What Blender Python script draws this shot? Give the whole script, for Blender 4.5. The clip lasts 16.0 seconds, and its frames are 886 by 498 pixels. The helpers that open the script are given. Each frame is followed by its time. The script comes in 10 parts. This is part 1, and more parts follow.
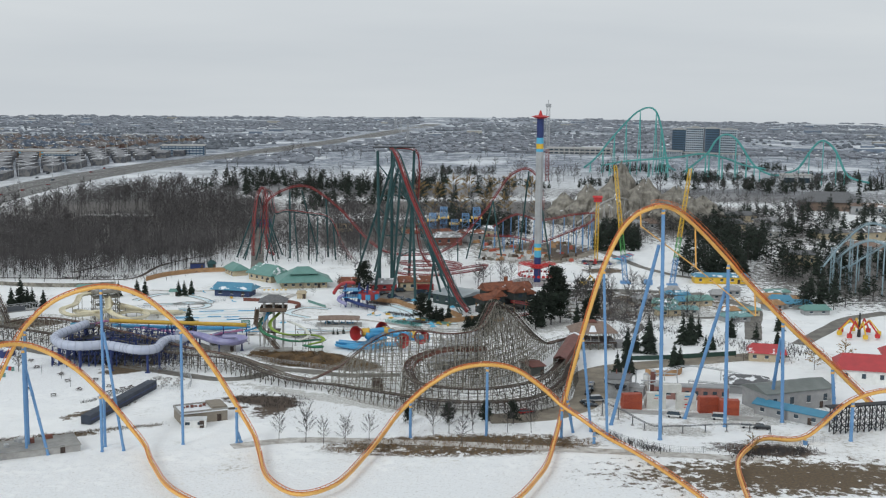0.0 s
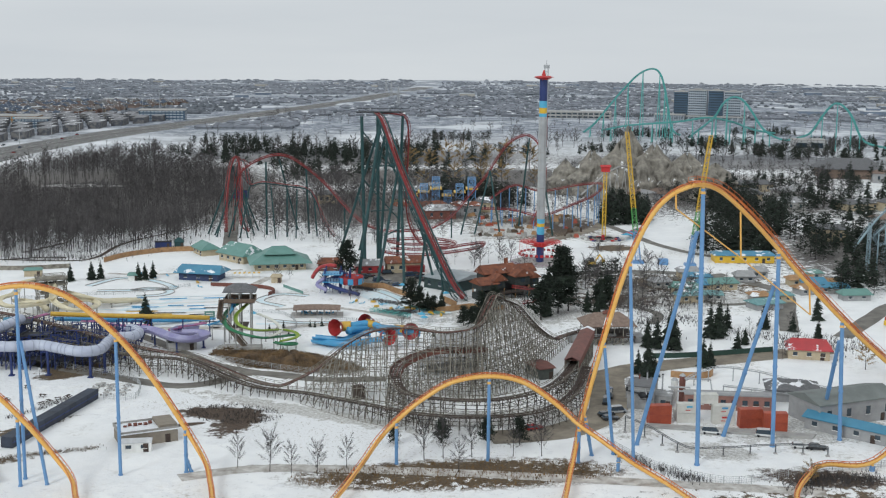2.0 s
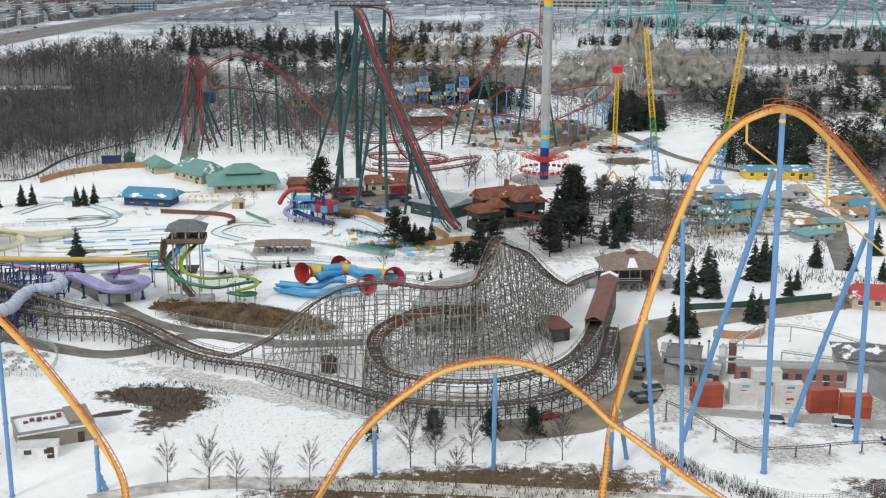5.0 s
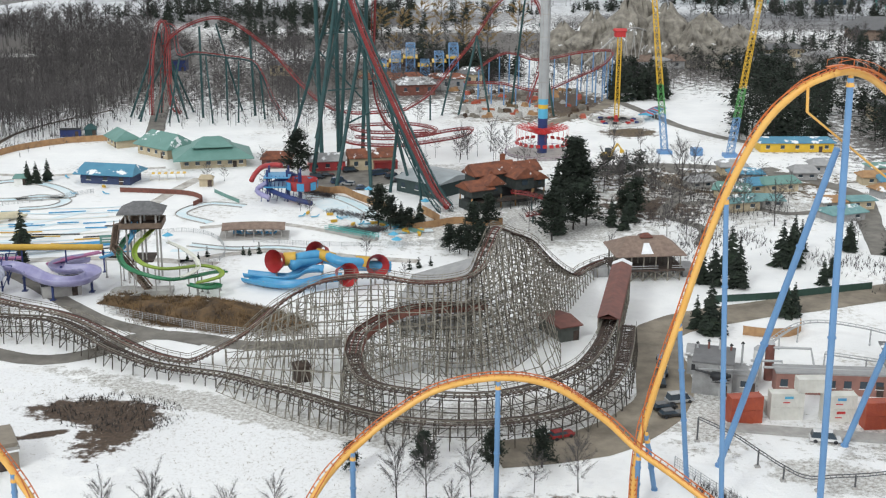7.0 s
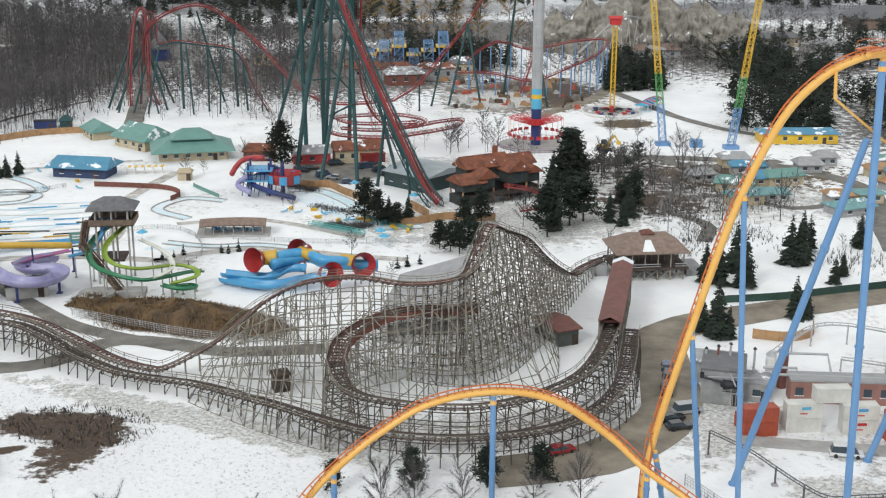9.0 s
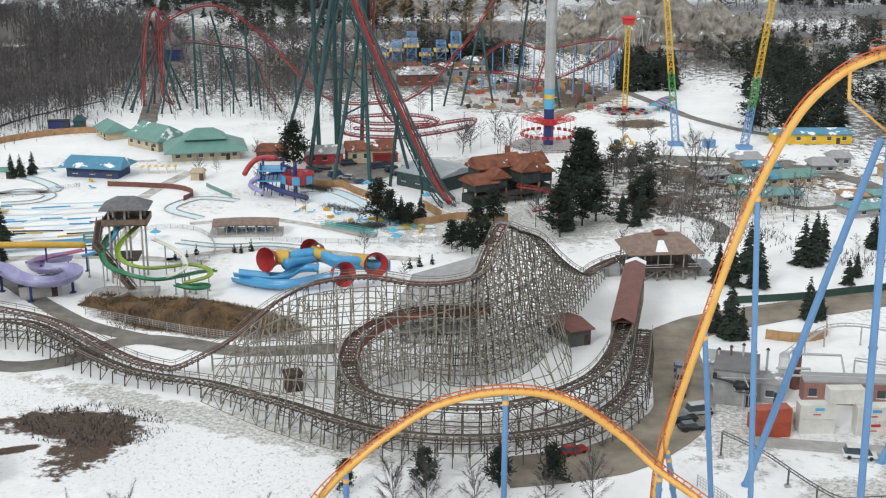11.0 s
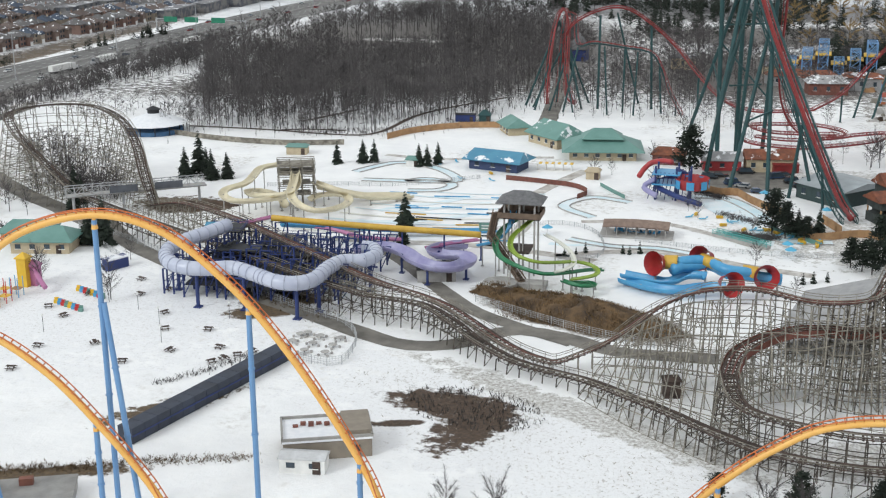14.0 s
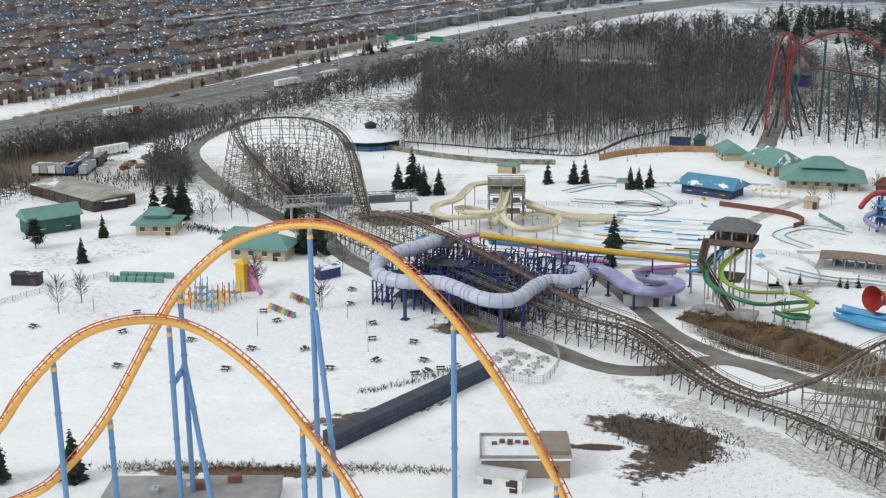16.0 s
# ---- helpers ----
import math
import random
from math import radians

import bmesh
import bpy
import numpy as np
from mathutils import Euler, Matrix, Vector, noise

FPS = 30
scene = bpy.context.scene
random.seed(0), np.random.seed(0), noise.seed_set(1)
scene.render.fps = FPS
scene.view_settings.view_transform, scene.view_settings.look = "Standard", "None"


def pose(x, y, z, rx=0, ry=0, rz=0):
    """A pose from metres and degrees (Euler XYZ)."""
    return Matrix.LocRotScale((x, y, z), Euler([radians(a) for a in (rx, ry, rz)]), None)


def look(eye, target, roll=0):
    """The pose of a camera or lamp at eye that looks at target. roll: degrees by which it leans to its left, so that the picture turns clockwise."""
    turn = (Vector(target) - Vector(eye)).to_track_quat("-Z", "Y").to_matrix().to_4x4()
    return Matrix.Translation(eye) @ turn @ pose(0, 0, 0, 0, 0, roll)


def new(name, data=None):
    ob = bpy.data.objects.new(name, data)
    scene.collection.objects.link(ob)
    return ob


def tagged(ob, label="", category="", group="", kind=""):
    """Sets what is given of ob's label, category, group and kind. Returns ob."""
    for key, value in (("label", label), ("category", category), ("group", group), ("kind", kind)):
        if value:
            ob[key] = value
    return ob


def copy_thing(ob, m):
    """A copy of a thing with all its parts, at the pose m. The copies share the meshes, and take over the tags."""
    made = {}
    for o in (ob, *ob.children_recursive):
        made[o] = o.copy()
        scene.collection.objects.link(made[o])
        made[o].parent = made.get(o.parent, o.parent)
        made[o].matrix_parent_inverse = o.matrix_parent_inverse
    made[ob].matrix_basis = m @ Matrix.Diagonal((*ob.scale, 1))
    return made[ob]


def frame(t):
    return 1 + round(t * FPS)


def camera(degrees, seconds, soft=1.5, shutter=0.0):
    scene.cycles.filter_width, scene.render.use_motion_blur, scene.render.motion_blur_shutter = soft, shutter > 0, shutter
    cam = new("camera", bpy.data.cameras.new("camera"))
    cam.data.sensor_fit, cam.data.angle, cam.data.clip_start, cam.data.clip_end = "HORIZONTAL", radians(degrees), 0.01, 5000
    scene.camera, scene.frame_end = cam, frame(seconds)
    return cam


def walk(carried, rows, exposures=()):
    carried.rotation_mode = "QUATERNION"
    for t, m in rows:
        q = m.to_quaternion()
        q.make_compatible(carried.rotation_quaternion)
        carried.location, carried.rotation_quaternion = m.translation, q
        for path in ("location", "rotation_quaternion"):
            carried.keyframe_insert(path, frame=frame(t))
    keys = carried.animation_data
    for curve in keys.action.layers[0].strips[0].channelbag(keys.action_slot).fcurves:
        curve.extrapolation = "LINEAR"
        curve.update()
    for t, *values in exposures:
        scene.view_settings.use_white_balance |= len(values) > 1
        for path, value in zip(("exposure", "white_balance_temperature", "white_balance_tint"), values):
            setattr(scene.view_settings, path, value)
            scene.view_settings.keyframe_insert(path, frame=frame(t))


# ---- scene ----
# the camera hovers and turns; it closes in on the park over the first eight seconds
cam = camera(38.66, 16.0, soft=1.2)
EYE = 91.0
ROWS = [
    (0.0, -0.5, -197.9, 17.23, -0.02, -8.29, -0.59),
    (0.5, -0.5, -180.6, 16.27, -0.05, -8.55, -0.56),
    (1.0, -0.5, -163.8, 15.03, -0.20, -8.83, -0.53),
    (1.5, -0.5, -148.3, 14.02, -0.22, -9.09, -0.50),
    (2.0, -0.5, -133.1, 13.60, -0.39, -9.93, -0.47),
    (2.5, -0.5, -119.1, 13.36, -0.51, -11.06, -0.44),
    (3.0, -0.5, -105.9, 13.05, -0.58, -11.90, -0.42),
    (3.5, -0.5, -93.3, 12.45, -0.74, -12.68, -0.39),
    (4.0, -0.5, -81.1, 12.07, -0.81, -13.45, -0.37),
    (4.5, -0.5, -69.2, 11.52, -0.84, -14.28, -0.35),
    (5.75, -0.5, -41.0, 9.40, -1.22, -15.58, -0.26),
    (7.0, -0.5, -17.1, 3.67, -1.56, -16.25, -0.27),
    (7.5, -0.5, -7.3, 1.53, -1.75, -16.44, -0.26),
    (8.0, 0.0, 0.0, 0.0, -1.81, -16.60, -0.33),
    (8.5, 0.0, 0.0, 0.0, -1.98, -16.60, -0.31),
    (9.7, 0.0, 0.0, 0.0, -2.05, -16.60, -0.30),
    (10.6, 0.0, 0.0, 0.0, -1.85, -16.60, -0.25),
    (11.0, 0.0, 0.0, 0.0, -1.45, -16.60, -0.21),
    (11.5, 0.0, 0.0, 0.0, 0.51, -16.60, -0.08),
    (12.0, 0.0, 0.0, 0.0, 3.63, -16.59, 0.11),
    (12.5, 0.0, 0.0, 0.0, 6.41, -16.57, 0.21),
    (13.0, 0.0, 0.0, 0.0, 9.59, -16.52, 0.27),
    (13.5, 0.0, 0.0, 0.0, 13.56, -16.49, 0.44),
    (14.0, 0.0, 0.0, 0.0, 16.79, -16.47, 0.40),
    (14.5, 0.0, 0.0, 0.0, 19.05, -16.21, 0.49),
    (15.0, 0.0, 0.0, 0.0, 21.45, -15.51, 0.49),
    (15.5, 0.0, 0.0, 0.0, 23.29, -15.51, 0.51),
    (16.0, 0.0, 0.0, 0.0, 26.53, -15.49, 0.56),
]
ROLL = -1.0
walk(cam, [(t, pose(x, y, EYE + z, 0, 0, yaw) @ pose(0, 0, 0, 90 + pitch) @ pose(0, 0, 0, 0, 0, ROLL * roll)) for t, x, y, z, yaw, pitch, roll in ROWS],
     exposures=[(0.0, 0.0, 6280, 8.5), (1.5, 0.02, 6280, 8.5), (3.0, 0.16, 6330, 9), (4.5, 0.30, 6400, 9.5), (7.0, 0.36, 6500, 10), (13.0, 0.36, 6480, 10), (14.5, 0.27, 6420, 10), (16.0, 0.22, 6400, 10)])

# ---- world and sun: a bright, evenly overcast winter noon ----
world = bpy.data.worlds.new("overcast")
scene.world = world
world.use_nodes = True
wn = world.node_tree
wn.nodes.clear()
sky = wn.nodes.new("ShaderNodeTexSky")
sky.sky_type, sky.sun_disc = "NISHITA", False
sky.sun_elevation, sky.sun_rotation = radians(38), radians(150)
sky.air_density, sky.dust_density, sky.altitude = 1.0, 4.0, 200
grey = wn.nodes.new("ShaderNodeHueSaturation")
grey.inputs["Saturation"].default_value = 0.12
cloud = wn.nodes.new("ShaderNodeTexNoise")
cloud.inputs["Scale"].default_value, cloud.inputs["Detail"].default_value = 2.2, 6
tex = wn.nodes.new("ShaderNodeTexCoord")
squash = wn.nodes.new("ShaderNodeMapping")
squash.inputs["Scale"].default_value = (1, 1, 9)
wn.links.new(tex.outputs["Generated"], squash.inputs["Vector"])
wn.links.new(squash.outputs["Vector"], cloud.inputs["Vector"])
ramp = wn.nodes.new("ShaderNodeValToRGB")
ramp.color_ramp.elements[0].position, ramp.color_ramp.elements[0].color = 0.25, (6.3, 6.6, 6.86, 1)
ramp.color_ramp.elements[1].position, ramp.color_ramp.elements[1].color = 0.8, (7.54, 7.73, 7.78, 1)
wn.links.new(cloud.outputs["Fac"], ramp.inputs["Fac"])
mix = wn.nodes.new("ShaderNodeMix")
mix.data_type = "RGBA"
mix.inputs["Factor"].default_value = 0.88
wn.links.new(sky.outputs["Color"], grey.inputs["Color"])
wn.links.new(grey.outputs["Color"], mix.inputs["A"])
wn.links.new(ramp.outputs["Color"], mix.inputs["B"])
back = wn.nodes.new("ShaderNodeBackground")
back.inputs["Strength"].default_value = 0.1
wn.links.new(mix.outputs["Result"], back.inputs["Color"])
out = wn.nodes.new("ShaderNodeOutputWorld")
wn.links.new(back.outputs["Background"], out.inputs["Surface"])

sun = bpy.data.lights.new("sun", "SUN")
sun.energy, sun.angle, sun.color = 1.15, radians(14), (0.945, 0.985, 0.962)
sun_ob = new("sun", sun)
sun_ob.matrix_world = look((0, 0, 300), (0.55 * 300, 0.75 * 300, 300 - 0.62 * 300))


# ---- materials ----
def mat(name, c, c2=None, scale=1.0, rough=0.7, metal=0.0, bump=0.0, bscale=None, lo=0.35, hi=0.65, vary=0.0, worldpos=False, coat=0.0):
    """Two colours mixed by noise at two sizes, with relief; vary: how far each object's own shade departs."""
    m = bpy.data.materials.new(name)
    m.use_nodes = True
    nt = m.node_tree
    b = nt.nodes["Principled BSDF"]
    b.inputs["Roughness"].default_value, b.inputs["Metallic"].default_value = rough, metal
    b.inputs["Coat Weight"].default_value = coat
    c2 = c2 or tuple(v * 0.75 for v in c)
    if worldpos:
        src = nt.nodes.new("ShaderNodeNewGeometry").outputs["Position"]
    else:
        src = nt.nodes.new("ShaderNodeTexCoord").outputs["Object"]
    n1 = nt.nodes.new("ShaderNodeTexNoise")
    n1.inputs["Scale"].default_value, n1.inputs["Detail"].default_value, n1.inputs["Roughness"].default_value = scale, 7, 0.62
    nt.links.new(src, n1.inputs["Vector"])
    r = nt.nodes.new("ShaderNodeValToRGB")
    r.color_ramp.elements[0].position, r.color_ramp.elements[0].color = lo, (*c2, 1)
    r.color_ramp.elements[1].position, r.color_ramp.elements[1].color = hi, (*c, 1)
    nt.links.new(n1.outputs["Fac"], r.inputs["Fac"])
    colour = r.outputs["Color"]
    if vary:
        info = nt.nodes.new("ShaderNodeObjectInfo")
        isl = nt.nodes.new("ShaderNodeNewGeometry")
        add = nt.nodes.new("ShaderNodeMath")
        add.operation = "ADD"
        nt.links.new(info.outputs["Random"], add.inputs[0])
        nt.links.new(isl.outputs["Random Per Island"], add.inputs[1])
        rng = nt.nodes.new("ShaderNodeMapRange")
        rng.inputs["From Max"].default_value = 2
        rng.inputs["To Min"].default_value, rng.inputs["To Max"].default_value = 1 - vary, 1 + vary
        nt.links.new(add.outputs[0], rng.inputs["Value"])
        hsv = nt.nodes.new("ShaderNodeHueSaturation")
        nt.links.new(rng.outputs["Result"], hsv.inputs["Value"])
        nt.links.new(colour, hsv.inputs["Color"])
        colour = hsv.outputs["Color"]
    nt.links.new(colour, b.inputs["Base Color"])
    if bump:
        n2 = nt.nodes.new("ShaderNodeTexNoise")
        n2.inputs["Scale"].default_value, n2.inputs["Detail"].default_value = bscale or scale * 4, 5
        nt.links.new(src, n2.inputs["Vector"])
        bp = nt.nodes.new("ShaderNodeBump")
        bp.inputs["Strength"].default_value = bump
        nt.links.new(n2.outputs["Fac"], bp.inputs["Height"])
        nt.links.new(bp.outputs["Normal"], b.inputs["Normal"])
    return m


PATCHES = (
    (-36, 186, 60, 17, -24, "tufts", 1.6), (-70, 214, 20, 5, -20, "tufts", 1.5), (-54, 184, 4, 10, -14, "tufts", 1.2), (-150, 225, 50, 30, 20, "tufts", 2.6),
    (-60, 201, 12, 5.5, -8, "earth", 0.9), (-53, 194, 6, 12, -14, "earth", 1.3), (-66, 190.5, 5, 1.4, 20, "earth", 0.8), (-46, 254.5, 25, 10, -22, "grass", 0.4), (-40, 157, 8, 2.6, 5, "earth", 0.8), (5, 153, 38, 10.5, 6, "grass", 0.8), (-44, 253, 21, 9, -16, "grass", 0.5),
    (-67, 266, 6, 5, 0, "grass", 0.6), (-112, 247, 10, 6, 30, "grass", 0.9), (-113, 238, 8, 4.5, 30, "grass", 0.7), (92, 152, 15, 6, -10, "earth", 1.0), (54, 536, 34, 44, -20, "grass", 1.0), (60, 545, 26, 30, 0, "earth", 1.1), (40, 525, 18, 22, 0, "slush", 1.2), (86, 470, 11, 9, 20, "grass", 1.2),
    (70, 172, 11, 6, -20, "slush", 0.9), (-108, 186, 12, 3, 50, "grass", 1.6), (-116, 156, 16, 2.5, 24, "grass", 1.0), (20, 198, 34, 8, 10, "slush", 1.4), (56, 205, 10, 22, -10, "slush", 1.2), (-36, 203, 40, 4, -28, "slush", 1.2), (100, 190, 26, 12, 10, "slush", 1.6),
    (-175, 318, 14, 9, 0, "grass", 1.0), (10, 395, 24, 16, 0, "slush", 1.2), (30, 330, 40, 22, 10, "slush", 1.6), (90, 360, 40, 26, 0, "slush", 1.6), (100, 385, 36, 18, 0, "grass", 2.6), (72, 352, 16, 14, 0, "earth", 2.4), (-290, 330, 45, 30, 20, "slush", 1.3), (-205, 690, 110, 195, 12, "litter", 0.7), (-205, 515, 100, 52, 12, "litter", 1.8), (-200, 480, 90, 30, 15, "tufts", 2.2), (-232, 696, 26, 9, 0, "slush", 0.6), (-279, 346, 26, 10, 128, "litter", 1.2), (-346, 385, 12, 50, 12, "litter", 1.0), (0, 105, 150, 32, 0, "tufts", 2.4), (95, 128, 40, 14, 0, "grass", 2.0), (-338, 420, 14, 120, 6, "litter", 0.9), (-340, 330, 30, 60, 20, "grass", 1.4), (-410, 560, 13, 260, 2, "grass", 0.9), (-660, 700, 235, 420, 4, "street", 0.25), (190, 640, 90, 60, 0, "litter", 2.4), (235, 450, 80, 80, 0, "litter", 1.3), (240, 880, 160, 60, 0, "litter", 1.2), (-60, 900, 160, 70, 0, "litter", 1.2), (-30, 610, 80, 80, 0, "litter", 1.3), (60, 760, 190, 60, 0, "litter", 1.0),
)


def land(name):
    """Snow: drifts, trodden dirt and grass tufts near by; fields, hedges and built-up land in the distance."""
    m = bpy.data.materials.new(name)
    m.use_nodes = True
    nt = m.node_tree
    b = nt.nodes["Principled BSDF"]
    b.inputs["Roughness"].default_value = 0.75
    pos = nt.nodes.new("ShaderNodeNewGeometry").outputs["Position"]

    def nz(scale, detail=8, rough=0.6):
        n = nt.nodes.new("ShaderNodeTexNoise")
        n.inputs["Scale"].default_value, n.inputs["Detail"].default_value, n.inputs["Roughness"].default_value = scale, detail, rough
        nt.links.new(pos, n.inputs["Vector"])
        return n.outputs["Fac"]

    def ramp2(v, lo, hi, a=0.0, z=1.0):
        r = nt.nodes.new("ShaderNodeMapRange")
        r.inputs["From Min"].default_value, r.inputs["From Max"].default_value = lo, hi
        r.inputs["To Min"].default_value, r.inputs["To Max"].default_value = a, z
        nt.links.new(v, r.inputs["Value"])
        return r.outputs["Result"]

    def mixc(f, a, c):
        x = nt.nodes.new("ShaderNodeMix")
        x.data_type = "RGBA"
        nt.links.new(f, x.inputs["Factor"])
        for key, v in (("A", a), ("B", c)):
            if isinstance(v, tuple):
                x.inputs[key].default_value = (*v, 1)
            else:
                nt.links.new(v, x.inputs[key])
        return x.outputs["Result"]

    def mul(a, c):
        x = nt.nodes.new("ShaderNodeMath")
        x.operation = "MULTIPLY"
        nt.links.new(a, x.inputs[0])
        nt.links.new(c, x.inputs[1])
        return x.outputs[0]

    snow = mixc(ramp2(nz(0.09), 0.35, 0.65), (0.79, 0.795, 0.80), (0.875, 0.876, 0.872))
    dirt = mul(ramp2(nz(0.028, 6), 0.54, 0.66), ramp2(nz(0.6, 8, 0.72), 0.47, 0.62))
    near = mixc(ramp2(dirt, 0, 1, 0, 0.75), snow, (0.27, 0.23, 0.17))
    # bare earth and dead grass, with ragged edges
    sepx = nt.nodes.new("ShaderNodeSeparateXYZ")
    nt.links.new(pos, sepx.inputs[0])
    rag = nz(0.30, 11, 0.74)
    fine = nz(1.3, 6, 0.7)
    tones = {"earth": mixc(ramp2(fine, 0.35, 0.65), (0.032, 0.021, 0.015), (0.105, 0.066, 0.04)), "grass": mixc(ramp2(fine, 0.35, 0.65), (0.055, 0.04, 0.026), (0.15, 0.10, 0.05)), "street": mixc(ramp2(nz(0.12, 5, 0.7), 0.5, 0.62), (0.085, 0.083, 0.085), (0.62, 0.63, 0.65)), "tufts": mixc(ramp2(nz(1.3, 8, 0.8), 0.53, 0.74), (0.80, 0.805, 0.815), (0.30, 0.265, 0.215)), "litter": mixc(ramp2(fine, 0.4, 0.66), (0.055, 0.047, 0.043), (0.24, 0.225, 0.21)), "slush": mixc(ramp2(fine, 0.38, 0.6), (0.30, 0.28, 0.25), (0.72, 0.72, 0.71))}
    for cx, cy, rx, ry, turn, tone, amp in PATCHES:
        mp = nt.nodes.new("ShaderNodeMapping")
        mp.vector_type = "TEXTURE"
        mp.inputs["Location"].default_value = (cx, cy, 0)
        mp.inputs["Rotation"].default_value = (0, 0, radians(turn))
        mp.inputs["Scale"].default_value = (rx, ry, 1)
        flat = nt.nodes.new("ShaderNodeCombineXYZ")
        nt.links.new(sepx.outputs[0], flat.inputs[0])
        nt.links.new(sepx.outputs[1], flat.inputs[1])
        nt.links.new(flat.outputs[0], mp.inputs["Vector"])
        ln = nt.nodes.new("ShaderNodeVectorMath")
        ln.operation = "LENGTH"
        nt.links.new(mp.outputs["Vector"], ln.inputs[0])
        sm = nt.nodes.new("ShaderNodeMath")
        sm.operation = "MULTIPLY_ADD"
        nt.links.new(rag, sm.inputs[0])
        sm.inputs[1].default_value = amp * 2.6
        nt.links.new(ln.outputs["Value"], sm.inputs[2])
        near = mixc(ramp2(sm.outputs[0], 1.0 + amp * 1.3 + 0.12, 1.0 + amp * 1.3 - 0.12), near, tones[tone])
    # beyond the park: hedged fields and streets, in blue-grey that carries painted haze
    sep = nt.nodes.new("ShaderNodeVectorMath")
    sep.operation = "LENGTH"
    nt.links.new(pos, sep.inputs[0])
    far = ramp2(sep.outputs["Value"], 800, 1200)
    stretch = nt.nodes.new("ShaderNodeMapping")
    stretch.inputs["Scale"].default_value = (1.0, 0.7, 1)
    nt.links.new(pos, stretch.inputs["Vector"])
    big = nt.nodes.new("ShaderNodeTexNoise")
    big.inputs["Scale"].default_value, big.inputs["Detail"].default_value = 0.009, 10
    nt.links.new(stretch.outputs["Vector"], big.inputs["Vector"])
    speck = ramp2(nz(0.05, 10, 0.85), 0.47, 0.58)
    town = mixc(speck, (0.12, 0.14, 0.175), (0.50, 0.53, 0.58))
    fields = mixc(ramp2(big.outputs["Fac"], 0.55, 0.63), town, (0.62, 0.64, 0.67))
    final = mixc(far, near, fields)
    nt.links.new(final, b.inputs["Base Color"])
    bp = nt.nodes.new("ShaderNodeBump")
    bp.inputs["Strength"].default_value, bp.inputs["Distance"].default_value = 0.6, 0.6
    nt.links.new(nz(0.35, 8, 0.65), bp.inputs["Height"])
    nt.links.new(bp.outputs["Normal"], b.inputs["Normal"])
    return m


SNOW = land("snow_ground")
SNOWCAP = mat("snow_cap", (0.80, 0.81, 0.83), (0.70, 0.72, 0.75), 0.8, 0.7, bump=0.3)
ASPHALT = mat("wet_asphalt", (0.21, 0.195, 0.172), (0.11, 0.102, 0.09), 0.22, 0.75, bump=0.2, bscale=6, worldpos=True)
MUDROAD = mat("muddy_wet_road", (0.29, 0.25, 0.195), (0.145, 0.122, 0.095), 0.16, 0.8, bump=0.3, bscale=3, worldpos=True)
SLUSH = mat("slush", (0.62, 0.60, 0.57), (0.30, 0.27, 0.24), 0.35, 0.8, bump=0.4, bscale=2, worldpos=True)
EARTH = mat("bare_earth", (0.10, 0.066, 0.045), (0.045, 0.030, 0.022), 0.5, 0.95, bump=0.8, bscale=3, worldpos=True)
GRASS = mat("dead_grass", (0.165, 0.11, 0.055), (0.07, 0.048, 0.03), 0.45, 0.95, bump=0.8, bscale=4, worldpos=True)
BANK = mat("brown_bank", (0.17, 0.105, 0.05), (0.04, 0.028, 0.02), 0.22, 0.95, bump=0.9, bscale=2, worldpos=True)
ORANGE = mat("orange_yellow_paint", (0.80, 0.47, 0.13), (0.75, 0.40, 0.09), 0.3, 0.42, bump=0.05, worldpos=True)
RAIL = mat("orange_red_paint", (0.62, 0.17, 0.035), (0.45, 0.11, 0.03), 0.5, 0.4, worldpos=True)
BLUE = mat("blue_steel_paint", (0.12, 0.255, 0.47), (0.145, 0.295, 0.52), 0.25, 0.45, worldpos=True)
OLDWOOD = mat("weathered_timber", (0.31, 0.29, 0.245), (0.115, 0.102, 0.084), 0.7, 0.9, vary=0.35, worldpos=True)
# darker copy of this timber, with the shade of inner frames in its colour
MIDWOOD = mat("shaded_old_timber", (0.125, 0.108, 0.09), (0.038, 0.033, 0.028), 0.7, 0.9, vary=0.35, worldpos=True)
DARKWOOD = mat("dark_track_timber", (0.085, 0.058, 0.046), (0.034, 0.025, 0.022), 0.8, 0.85, vary=0.3, worldpos=True)
REDWOOD = mat("red_brown_timber", (0.20, 0.075, 0.055), (0.11, 0.045, 0.035), 0.8, 0.85, vary=0.2)
BARK = mat("winter_bark", (0.074, 0.066, 0.063), (0.038, 0.034, 0.033), 1.2, 0.95, vary=0.3, worldpos=True)
TWIG = mat("bare_twigs", (0.120, 0.111, 0.111), (0.056, 0.052, 0.053), 0.2, 0.95, vary=0.4, worldpos=True)
WILLOW = mat("willow_twigs", (0.34, 0.235, 0.10), (0.20, 0.135, 0.06), 0.2, 0.95, vary=0.35, worldpos=True)
NEEDLE = mat("conifer_needles", (0.020, 0.032, 0.019), (0.008, 0.014, 0.010), 0.6, 0.9, vary=0.4, worldpos=True)


